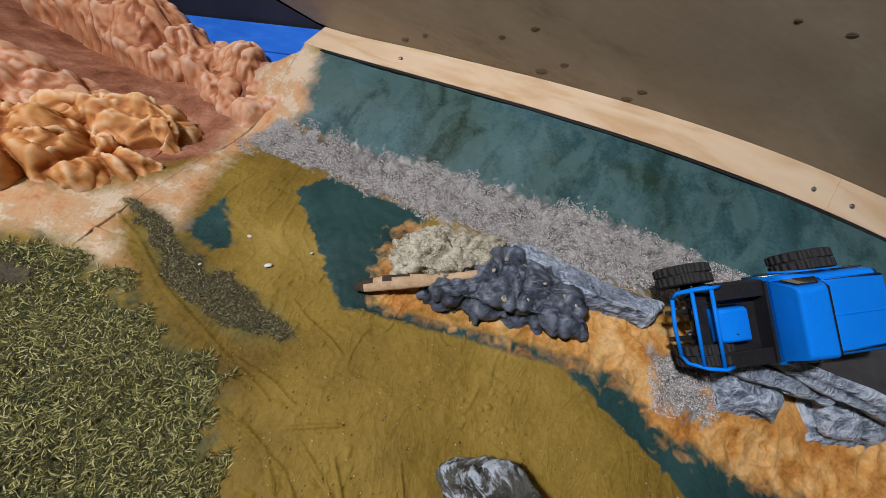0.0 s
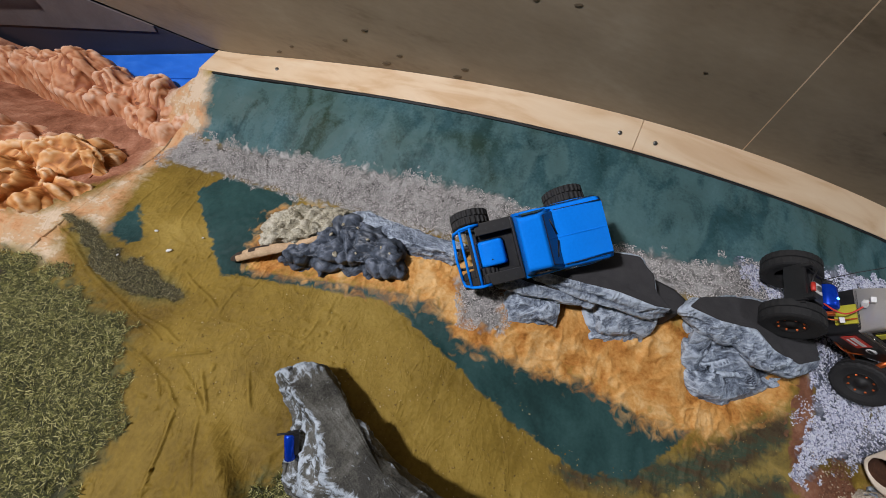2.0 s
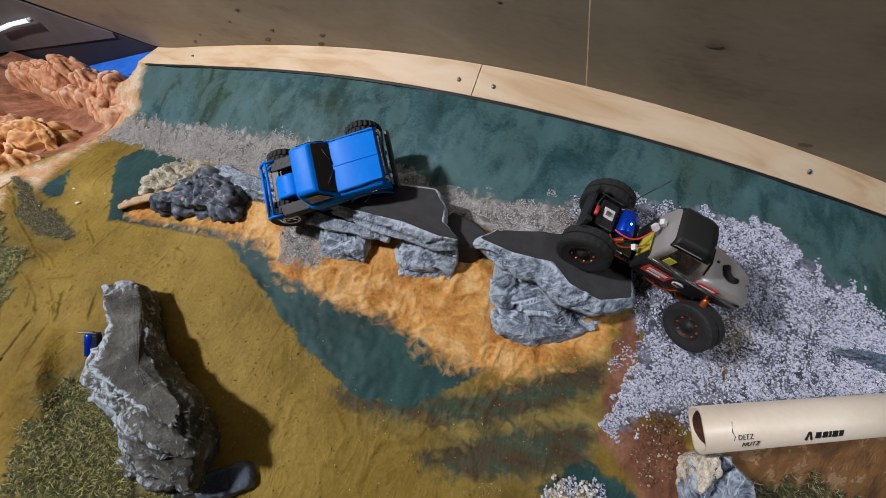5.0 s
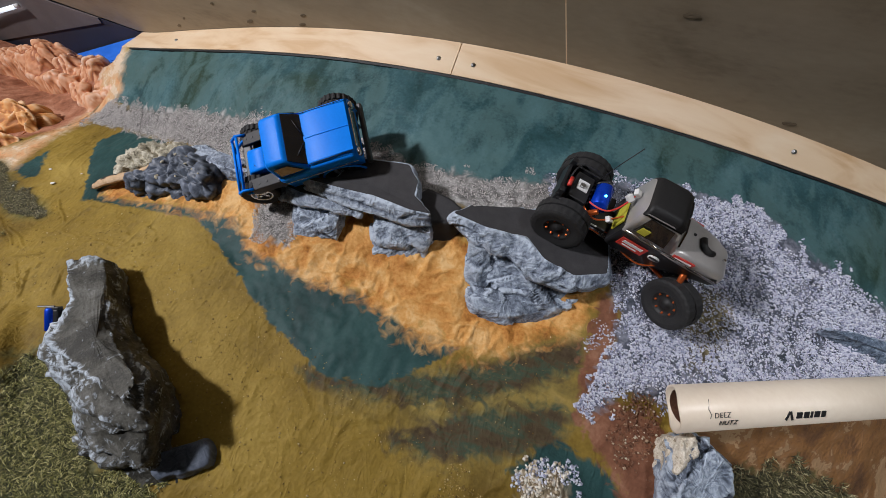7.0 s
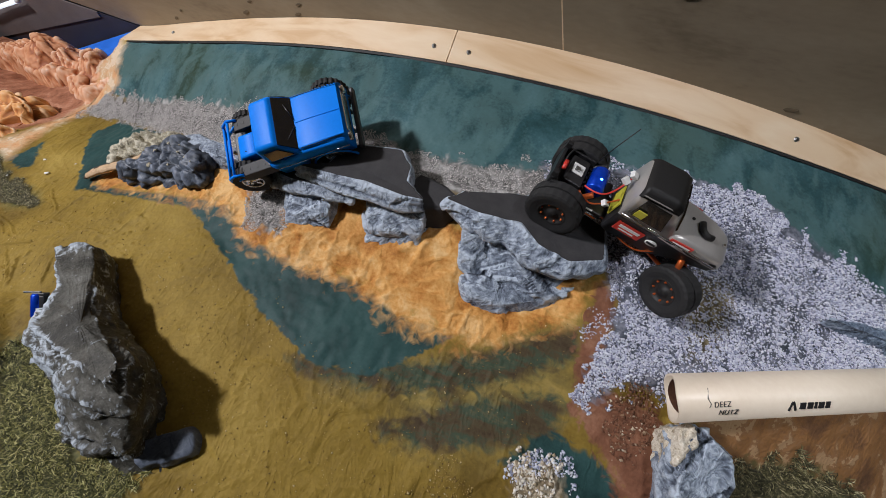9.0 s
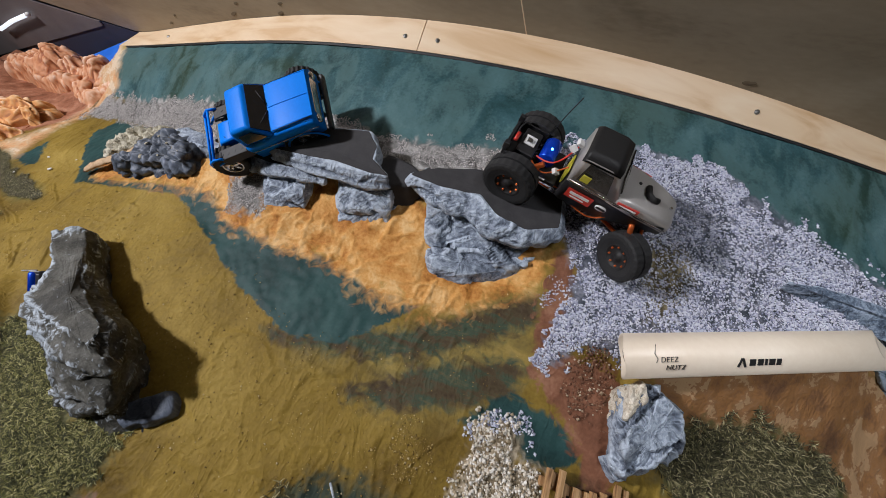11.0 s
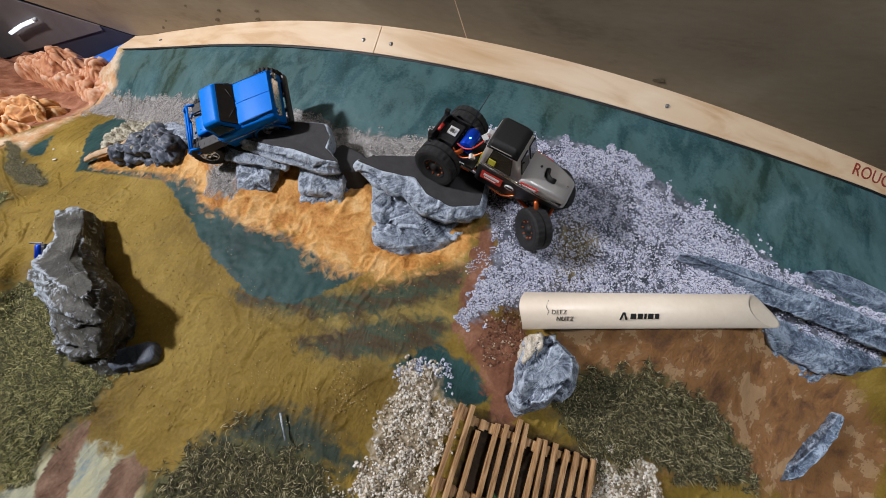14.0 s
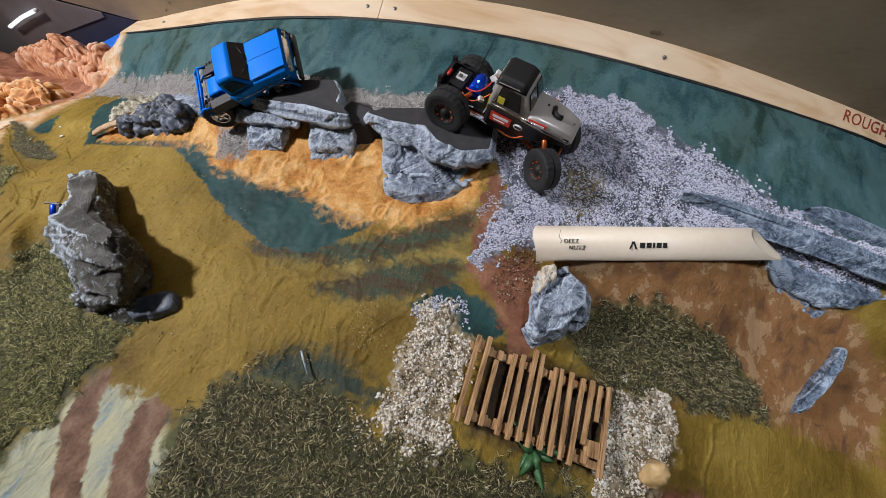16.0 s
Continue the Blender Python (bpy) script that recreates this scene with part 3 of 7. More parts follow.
def ground_material():
    m, ns, ls, p = nodes_of("painted_ground")
    co = ns.new("ShaderNodeTexCoord").outputs["Object"]

    def tex(scale, detail=5, distort=0.0, stretch=None):
        n = ns.new("ShaderNodeTexNoise")
        n.inputs["Scale"].default_value, n.inputs["Detail"].default_value, n.inputs["Distortion"].default_value = scale, detail, distort
        src = co
        if stretch:
            mp = ns.new("ShaderNodeMapping")
            mp.inputs["Scale"].default_value, mp.inputs["Rotation"].default_value = stretch[0], (0, 0, radians(stretch[1]))
            ls.new(co, mp.inputs["Vector"])
            src = mp.outputs[0]
        ls.new(src, n.inputs["Vector"])
        return n.outputs["Fac"]

    broad, middle, fine, edge = tex(7, 4), tex(28, 6, 0.5), tex(230, 4), tex(60, 3, 0.9)
    streak = tex(14, 6, 0.6, ((3, 1, 1), 70))
    stripes = tex(16, 5, 0.5, ((1, 3.2, 1), -35))

    def both(a, b, k):
        q = ns.new("ShaderNodeMath")
        q.operation = "MULTIPLY_ADD"
        q.inputs[1].default_value = k
        ls.new(b, q.inputs[0])
        ls.new(a, q.inputs[2])
        return q.outputs[0]

    mottle = both(middle, fine, 0.35)
    colour = ramp(ns, ls, both(broad, fine, 0.22), [(0.42, (0.115, 0.071, 0.011)), (0.56, (0.20, 0.131, 0.022)), (0.66, (0.255, 0.170, 0.030)), (0.82, (0.35, 0.245, 0.055))])
    cloud = tex(9, 4, 0.7, ((1.3, 1, 1), 60))
    teal = ramp(ns, ls, both(cloud, fine, 0.25), [(0.44, (0.014, 0.042, 0.044)), (0.60, (0.026, 0.074, 0.082)), (0.76, (0.048, 0.115, 0.130)), (0.92, (0.12, 0.20, 0.215))])
    deep = ramp(ns, ls, both(cloud, fine, 0.25), [(0.44, (0.012, 0.036, 0.034)), (0.60, (0.020, 0.058, 0.056)), (0.78, (0.032, 0.082, 0.078)), (0.96, (0.065, 0.125, 0.115))])
    brushed = ramp(ns, ls, both(both(tex(20, 4, 1.0, ((1.3, 0.7, 0.7), 12)), broad, 0.6), fine, 0.25), [(0.80, (0, 0, 0)), (1.30, (0.45, 0.45, 0.45))])

    def wash(under):
        w = ns.new("ShaderNodeMix")
        w.data_type = "RGBA"
        w.inputs["B"].default_value = (0.11, 0.20, 0.20, 1)
        ls.new(brushed, w.inputs["Factor"])
        ls.new(under, w.inputs["A"])
        return w.outputs["Result"]
    moss = ramp(ns, ls, tex(5.5, 3, 0.4), [(0.50, (0, 0, 0)), (0.70, (0.7, 0.7, 0.7))])
    stain = ns.new("ShaderNodeMix")
    stain.data_type = "RGBA"
    stain.inputs["B"].default_value = (0.022, 0.040, 0.014, 1)
    ls.new(moss, stain.inputs["Factor"])
    ls.new(teal, stain.inputs["A"])
    teal = wash(stain.outputs["Result"])
    orange = ramp(ns, ls, mottle, [(0.42, (0.24, 0.085, 0.015)), (0.56, (0.47, 0.20, 0.045)), (0.70, (0.60, 0.31, 0.09)), (0.88, (0.72, 0.46, 0.20))])
    tan = ramp(ns, ls, both(mottle, broad, 0.5), [(0.62, (0.42, 0.17, 0.065)), (0.80, (0.60, 0.33, 0.16)), (0.97, (0.58, 0.40, 0.24)), (1.12, (0.66, 0.52, 0.37))])
    soil = ramp(ns, ls, mottle, [(0.45, (0.11, 0.042, 0.022)), (0.7, (0.21, 0.09, 0.05)), (0.9, (0.30, 0.15, 0.09))])
    pit_shade = ramp(ns, ls, mottle, [(0.45, (0.015, 0.01, 0.007)), (0.8, (0.06, 0.04, 0.025))])
    under_grass = ramp(ns, ls, mottle, [(0.45, (0.032, 0.034, 0.016)), (0.7, (0.10, 0.10, 0.036)), (0.9, (0.18, 0.16, 0.06))])
    bush = ramp(ns, ls, mottle, [(0.45, (0.016, 0.026, 0.02)), (0.7, (0.036, 0.05, 0.036)), (0.9, (0.07, 0.075, 0.04))])
    clay = ramp(ns, ls, mottle, [(0.45, (0.10, 0.052, 0.03)), (0.68, (0.185, 0.105, 0.065)), (0.9, (0.27, 0.17, 0.11))])
    stone = ramp(ns, ls, both(edge, fine, 0.35), [(0.45, (0.035, 0.045, 0.055)), (0.66, (0.10, 0.11, 0.14)), (0.85, (0.26, 0.27, 0.32))])
    grit = ramp(ns, ls, both(edge, fine, 0.35), [(0.45, (0.07, 0.067, 0.063)), (0.66, (0.20, 0.193, 0.183)), (0.85, (0.40, 0.39, 0.375))])
    lime = ramp(ns, ls, both(edge, fine, 0.35), [(0.45, (0.07, 0.05, 0.028)), (0.66, (0.24, 0.19, 0.12)), (0.85, (0.46, 0.39, 0.28))])
    band = ramp(ns, ls, both(stripes, fine, 0.25), [(0.45, (0.05, 0.032, 0.018)), (0.6, (0.075, 0.055, 0.028)), (0.72, (0.045, 0.07, 0.045)), (0.85, (0.12, 0.10, 0.05))])
    olive = ramp(ns, ls, both(stripes, fine, 0.25), [(0.45, (0.13, 0.10, 0.035)), (0.60, (0.20, 0.15, 0.045)), (0.72, (0.27, 0.20, 0.055)), (0.85, (0.33, 0.24, 0.075))])
    field = ramp(ns, ls, both(both(middle, broad, 0.5), fine, 0.3), [(0.58, (0.10, 0.052, 0.030)), (0.74, (0.19, 0.096, 0.046)), (0.88, (0.28, 0.138, 0.052)), (1.00, (0.27, 0.145, 0.070)), (1.15, (0.40, 0.25, 0.13))])
    pale = ramp(ns, ls, both(streak, fine, 0.3), [(0.42, (0.18, 0.28, 0.34)), (0.56, (0.37, 0.385, 0.29)), (0.75, (0.46, 0.45, 0.29))])
    canyon = ramp(ns, ls, mottle, [(0.45, (0.17, 0.06, 0.03)), (0.7, (0.33, 0.14, 0.08)), (0.9, (0.48, 0.24, 0.15))])

    def lay(base, over, name, ragged, soft):
        at = ns.new("ShaderNodeAttribute")
        at.attribute_name = name
        shake = ns.new("ShaderNodeMath")
        shake.operation = "SUBTRACT"
        shake.inputs[1].default_value = 0.5
        ls.new(edge, shake.inputs[0])
        total = both(at.outputs["Fac"], shake.outputs[0], ragged)
        mr = ns.new("ShaderNodeMapRange")
        mr.inputs["From Min"].default_value, mr.inputs["From Max"].default_value = -soft, soft
        ls.new(total, mr.inputs["Value"])
        mx = ns.new("ShaderNodeMix")
        mx.data_type = "RGBA"
        ls.new(mr.outputs[0], mx.inputs["Factor"])
        ls.new(base, mx.inputs["A"])
        ls.new(over, mx.inputs["B"])
        return mx.outputs["Result"], mr.outputs[0]

    colour, _ = lay(colour, olive, "olive", 0.05, 0.03)
    colour, _ = lay(colour, band, "stripe_north", 0.04, 0.008)
    colour, _ = lay(colour, band, "stripe_south", 0.04, 0.008)
    colour, pool = lay(colour, deep, "pool", 0.02, 0.002)
    colour, _ = lay(colour, orange, "orange", 0.075, 0.014)
    colour, _ = lay(colour, deep, "pool_west", 0.03, 0.003)
    colour, _ = lay(colour, deep, "pool_south", 0.03, 0.003)
    colour, _ = lay(colour, field, "field", 0.06, 0.012)
    colour, bank = lay(colour, teal, "bank", 0.012, 0.002)
    colour, _ = lay(colour, canyon, "canyon", 0.03, 0.006)
    colour, _ = lay(colour, tan, "tan", 0.035, 0.013)
    colour, _ = lay(colour, soil, "brown", 0.05, 0.004)
    colour, _ = lay(colour, pale, "pale", 0.05, 0.006)
    colour, _ = lay(colour, clay, "track_west", 0.02, 0.002)
    colour, _ = lay(colour, clay, "track_east", 0.02, 0.002)
    for g in ("grass_west", "grass_strip", "grass_middle", "grass_south", "grass_east"):
        colour, _ = lay(colour, under_grass, g, 0.02 if g == "grass_strip" else 0.07, 0.012)
    colour, _ = lay(colour, bush, "smudge", 0.06, 0.012)
    # Shade under the bridge deck, put into the ground colour.
    colour, _ = lay(colour, pit_shade, "pit", 0.03, 0.01)
    colour, _ = lay(colour, soil, "dirt_patch", 0.03, 0.006)
    for g in ("trail", "gravel", "gravel_patch", "quartz_west", "quartz_east"):
        colour, _ = lay(colour, lime if g[0] == "q" else (stone if g == "gravel" else grit), g, 0.04, 0.006)
    bare = ramp(ns, ls, both(edge, fine, 0.35), [(0.45, (0.05, 0.042, 0.022)), (0.66, (0.13, 0.105, 0.055)), (0.85, (0.27, 0.23, 0.14))])
    colour, _ = lay(colour, bare, "bare_patch", 0.03, 0.012)
    ls.new(colour, p.inputs["Base Color"])
    gloss = ns.new("ShaderNodeMath")
    gloss.operation = "MAXIMUM"
    ls.new(pool, gloss.inputs[0])
    ls.new(bank, gloss.inputs[1])
    rr = ns.new("ShaderNodeMapRange")
    rr.inputs["To Min"].default_value, rr.inputs["To Max"].default_value = 0.66, 0.56
    p.inputs["Specular IOR Level"].default_value = 0.17
    ls.new(gloss.outputs[0], rr.inputs["Value"])
    ls.new(rr.outputs[0], p.inputs["Roughness"])
    fold = ns.new("ShaderNodeMath")
    fold.operation = "SUBTRACT"
    fold.inputs[1].default_value = 0.5
    ls.new(tex(34, 3, 1.6, ((1, 0.45, 1), 35)), fold.inputs[0])
    crest = ns.new("ShaderNodeMath")
    crest.operation = "ABSOLUTE"
    ls.new(fold.outputs[0], crest.inputs[0])
    low = ns.new("ShaderNodeMath")
    low.operation = "MINIMUM"
    low.inputs[1].default_value = 0.07
    ls.new(crest.outputs[0], low.inputs[0])
    calm = ns.new("ShaderNodeMapRange")
    calm.inputs["To Min"].default_value, calm.inputs["To Max"].default_value = -2.6, -0.3
    ls.new(gloss.outputs[0], calm.inputs["Value"])
    wrinkle = ns.new("ShaderNodeMath")
    wrinkle.operation = "MULTIPLY"
    ls.new(low.outputs[0], wrinkle.inputs[0])
    ls.new(calm.outputs[0], wrinkle.inputs[1])
    crinkle = ns.new("ShaderNodeMath")
    crinkle.operation = "PINGPONG"
    crinkle.inputs[1].default_value = 0.06
    ls.new(tex(48, 2, 0.6), crinkle.inputs[0])
    bump = add_bump(ns, ls, p, both(both(both(middle, fine, 0.5), wrinkle.outputs[0], 1.0), crinkle.outputs[0], 1.0), 0.6, 0.003)
    flatness = ns.new("ShaderNodeMapRange")
    flatness.inputs["To Min"].default_value, flatness.inputs["To Max"].default_value = 0.6, 0.16
    ls.new(gloss.outputs[0], flatness.inputs["Value"])
    ls.new(flatness.outputs[0], bump.inputs["Strength"])
    return m


def build_ground():
    xs = np.concatenate([np.linspace(-0.75, -0.1, 100, False), np.linspace(-0.1, 0.5, 470, False), np.linspace(0.5, 1.8, 560, False), np.linspace(1.8, 2.15, 60)])
    v = np.concatenate([np.linspace(0, 0.31, 50, False), np.linspace(0.31, 0.66, 200, False), np.linspace(0.66, 1, 170)])
    nx, ny = len(xs), len(v)
    back = np.where(xs > 0.0, low_y(np.maximum(xs, 0)) + 0.002, 0.0)
    X = np.repeat(xs[:, None], ny, 1)
    Y = -1.05 + v[None] * (back[:, None] + 1.05)
    Z = ground(X, Y) + relief(X, Y)
    Z[:, 0] -= 0.25
    co = np.stack([X, Y, Z], -1).reshape(-1, 3)
    i, j = np.meshgrid(np.arange(nx - 1), np.arange(ny - 1), indexing="ij")
    a = (i * ny + j).ravel()
    faces = np.stack([a, a + ny, a + ny + 1, a + 1], 1)
    me = bpy.data.meshes.new("ground")
    me.vertices.add(len(co))
    me.vertices.foreach_set("co", co.ravel())
    me.loops.add(faces.size)
    me.loops.foreach_set("vertex_index", faces.ravel())
    me.polygons.add(len(faces))
    me.polygons.foreach_set("loop_start", np.arange(len(faces)) * 4)
    me.polygons.foreach_set("loop_total", np.full(len(faces), 4))
    me.polygons.foreach_set("use_smooth", np.ones(len(faces), bool))
    me.update(calc_edges=True)
    for name in AREAS:
        me.attributes.new(name, "FLOAT", "POINT").data.foreach_set("value", inside(name, co[:, 0], co[:, 1]))
    me.materials.append(ground_material())
    ob = new("ground", me)
    tagged(ob, "hand-painted plaster crawler course ground, ochre, teal and orange", "ground", kind="structure")


build_ground()


# ---- board, walls, room ----
def strip(x0, x1, across0, across1, thick, lift=0.0, n=60):
    """A plank that follows the edge of the course and slants up to the wall."""
    secs = []
    for x in np.linspace(x0, x1, n):
        secs.append([on_board(x, across0, lift), on_board(x, across1, lift), on_board(x, across1, lift - thick), on_board(x, across0, lift - thick)])
    return loft(secs)


def edge_boards():
    for x0, x1 in ((0.0, 0.8115), (0.8130, 2.15)):
        ob = mesh_ob("edge_board", strip(x0, x1, 0.0, 1.0, 0.018), PINE, None, False)
        tagged(ob, "pale pine edging board screwed down along the course", "board", "edging boards", "structure")
    # Black strip stands in for the shadow line between board and bank.
    gap = strip(0.03, 2.15, -0.09, -0.01, 0.02, -0.0005)
    tagged(mesh_ob("edge_gap", gap, MATT_BLACK, None, False), "black strip for the shadow gap between board and bank", "edging", kind="structure")
    for x, across in ((0.150, 0.45), (0.783, 0.42), (0.843, 0.40), (1.347, 0.48)):
        b = lathe([(0.0001, 0.0012), (0.0022, 0.0012), (0.0036, 0.0004), (0.0036, -0.002)], 14, "Z")
        for k in range(2):
            box(-0.002, 0.002, -0.0004, 0.0004, 0.0008, 0.0014, 0, b, Matrix.Rotation(k * math.pi / 2, 4, "Z"))
        s = mesh_ob("screw", b, STEEL, None, True)
        up = on_board(x, 1) - on_board(x, 0)
        s.matrix_world = Matrix.Translation(on_board(x, across, 0.0008)) @ Matrix.Rotation(math.atan2(up.z, up.y), 4, "X")
        tagged(s, "steel countersunk screw in the pine board", "screw", "board screws")
    txt = bpy.data.curves.new("burnt_lettering", "FONT")
    txt.body, txt.size, txt.extrude, txt.space_character = "ROUGH", 0.030, 0.0003, 1.05
    txt.materials.append(BRAND_RED)
    t = new("burnt_lettering", txt)
    o, along, up = on_board(1.70, 0.34, 0.0006), on_board(1.78, 0.34) - on_board(1.70, 0.34), on_board(1.69, 1) - on_board(1.69, 0)
    along.normalize()
    up = (up - along * up.dot(along)).normalized()
    m = Matrix((along, up, along.cross(up))).transposed().to_4x4()
    m.translation = o
    t.matrix_world = m
    tagged(t, "dark red block lettering burnt into the pine board", "lettering")


edge_boards()


def on_wall(x, h, out=0.0):
    """A point on the hardboard, h above its foot; the sheets lean a little over the course and to the west."""
    if x < 0:
        y, z = 0.009, 0.0265 - 0.02 * max(x, -0.5)
    else:
        y, z = float(smooth_line(x, EX, TOP_Y)), float(smooth_line(x, EX, TOP_Z))
    return Vector((x - 0.364 * h, y + 0.001 - 0.15 * h - out, z - 0.001 + h))


def back_wall():
    """Hardboard sheets that rise behind the board, with a butt joint between them."""
    for x0, x1, name in ((-1.2, 0.981, "wall_north"), (0.9828, 3.3, "wall_north_east")):
        secs = []
        for x in np.linspace(x0, x1, 60):
            p, q = on_wall(x, 0), on_wall(x, 2.1)
            secs.append([p, q, q + Vector((0, 0.012, 0)), p + Vector((0, 0.012, 0))])
        ob = mesh_ob(name, loft(secs), HARDBOARD, None, False)
        tagged(ob, "dark brown hardboard wall sheet with scattered knots", "wall", kind="structure")
    knot = surface("knot", (0.13, 0.095, 0.058), (0.18, 0.138, 0.088), 0.7, 0, 200, 600, 0.2)
    for x, h, w in ((0.30, 0.048, 0.009), (0.365, 0.012, 0.016), (0.145, 0.012, 0.012), (0.495, 0.006, 0.014), (0.395, 0.030, 0.011), (0.51, 0.022, 0.012), (0.18, 0.025, 0.009),
                    (0.345, 0.068, 0.011), (0.675, 0.145, 0.010), (0.62, 0.143, 0.008), (1.14, 0.105, 0.017), (0.86, 0.10, 0.006), (1.32, 0.012, 0.016)):
        b = lathe([(0.0001, 0.0), (0.55, -0.0006), (1.0, 0.0)], 18, "Y")
        for v in b.verts:
            v.co = Vector((v.co.x * w * 0.6, v.co.y, v.co.z * w * 0.22 * (1 + 0.4 * noise.noise(v.co * 3 + Vector((x * 50, 0, 0))))))
        k = mesh_ob("wall_knot", b, knot, None, True)
        k.matrix_world = Matrix.Translation(on_wall(x, h, 0.0008)) @ Euler((0.15, -0.15 - 0.5 * max(0.0, 1 - x), 0)).to_matrix().to_4x4()
        tagged(k, "dark oval knot in the hardboard", "knot", "wall knots", "structure")
    p, q = on_wall(0.9819, 0), on_wall(0.9819, 2.1)
    lip = [Vector((-0.0010, 0.0, 0)), Vector((0.0010, 0.0, 0)), Vector((0.0010, 0.010, 0)), Vector((-0.0010, 0.010, 0))]
    ob = mesh_ob("wall_joint", loft([[p + d for d in lip], [q + d for d in lip]]), PINE, None, False)
    tagged(ob, "pale raw edge in the hardboard's butt joint", "joint", kind="structure")


back_wall()


def room():
    """Plain walls, floor and ceiling that close the place."""
    plain = surface("plain_room_paint", (0.055, 0.05, 0.044), (0.075, 0.069, 0.062), 0.8, 0, 6, 100, 0.1)
    for name, dims in (("floor", (-2.2, 3.4, -3.2, 0.6, -0.85, -0.80)), ("ceiling", (-2.2, 3.4, -3.2, 0.6, 2.4, 2.45)), ("wall_south", (-2.2, 3.4, -3.25, -3.2, -0.8, 2.4)),
                       ("wall_west", (-2.25, -2.2, -3.2, 0.6, -0.8, 2.4)), ("wall_east", (3.4, 3.45, -3.2, 0.6, -0.8, 2.4)), ("wall_rear", (-2.2, 3.4, 0.6, 0.65, -0.8, 2.4))):
        tagged(mesh_ob(name, box(*dims), plain, None, False), "plain matt grey-brown room surface", name.split("_")[0], kind="structure")
    tagged(mesh_ob("course_base", box(-0.74, 2.14, -1.04, -0.06, -0.80, -0.33), plain, None, False), "plain dark timber base under the course", "base", kind="structure")
    tagged(mesh_ob("recess_panel", box(-1.2, -0.0015, 0.012, 0.02, -0.3, 0.021), NAVY, None, False), "dark navy painted panel below the hardboard", "panel", kind="structure")
    secs = []
    for x in np.linspace(-1.2, -0.14, 12):
        z = min(0.021, -0.04 + 0.346 * (x + 0.29))
        secs.append([(x, 0.0085, z), (x, 0.0085, 0.024), (x, 0.0115, 0.024), (x, 0.0115, z)])
    mauve = surface("faded_mauve_paint", (0.10, 0.082, 0.080), (0.16, 0.135, 0.13), 0.7, 0, 12, 200, 0.1)
    tagged(mesh_ob("upper_panel", loft(secs), mauve, None, False), "faded grey-mauve panel above the navy band", "panel", kind="structure")
    lower = bmesh.new()
    for y0, y1, z0, z1 in ((-0.053, 0.006, 0.002, 0.022), (-0.125, -0.0555, -0.0225, 0.0011)):
        secs = []
        for x in np.linspace(-0.62, -0.002, 24):
            d = 0.42 * x
            secs.append([(x, y0, z0 + d), (x, y1, z1 + d), (x, y1, z1 + d - 0.016), (x, y0, z0 + d - 0.016)])
        loft(secs, lower)
    tagged(mesh_ob("blue_board", lower, BLUE_BOARD, None, False), "bright blue painted planks with a dark groove between", "board", kind="structure")
    rod = tube([(-0.70, -0.004, -0.115), (-0.57, -0.004, -0.062), (-0.44, -0.004, -0.016)], 0.0050, None, 12)
    lit = nodes_of("lit_tube")
    lit[3].inputs["Base Color"].default_value = (0.8, 0.85, 0.9, 1)
    lit[3].inputs["Emission Color"].default_value = (0.80, 0.90, 1.0, 1)
    lit[3].inputs["Emission Strength"].default_value = 0.9
    lamp = mesh_ob("tube_lamp", rod, lit[0], None, True)
    part("end_cap", tube([(-0.444, -0.004, -0.0174), (-0.434, -0.004, -0.0139)], 0.0056, None, 12), WHITE, lamp, "white plastic end cap", True)
    tagged(lamp, "lit white tube lamp mounted against the dark panel", "lamp")


room()


# ---- rocks ----
def fold_noise(p, f):
    """Planar facets of draped plaster meeting in sharp ridges and creases."""
    def planes(q, pick, tiltness):
        near, cells = noise.voronoi(q)
        hs = []
        for c in cells:
            k = Vector((round(c.x * 31), round(c.y * 31), round(c.z * 31)))
            tilt = noise.cell_vector(k * 1.37 + Vector((0.5, 0.5, 0.5))) * 2 - Vector((1, 1, 1))
            hs.append(tilt.dot(q - c) * tiltness + 0.25 * tilt.x)
        return pick(hs)
    w = p * f + 0.22 * noise.noise_vector(p * f * 1.1)
    w = Vector((w.x * 0.85, w.y, w.z * 1.25))
    drape = abs(noise.noise(Vector((w.x * 0.8 + w.z * 0.7, w.y * 0.9, w.z * 0.35)) * 1.7))
    return 0.95 * planes(w, min, 0.9) + 0.33 * planes(w * 2.3 + Vector((5, 1, 7)), max, 0.8) + 0.55 * drape + 0.2 + 0.05 * noise.noise(p * f * 7)


def lump_noise(p, f):
    """Uneven knobs pressed together, with narrow gullies between."""
    w = p * f + 0.5 * noise.noise_vector(p * f * 0.7)
    d = noise.voronoi(w)[0]
    size = 0.5 + 0.7 * abs(noise.noise(p * f * 0.6 + Vector((3, 3, 3))))
    knob = (0.55 - 0.8 * d[0]) * size - 0.2 * math.exp(-7 * (d[1] - d[0]))
    return knob + 0.3 * fold_noise(p, f * 1.1) + 0.1


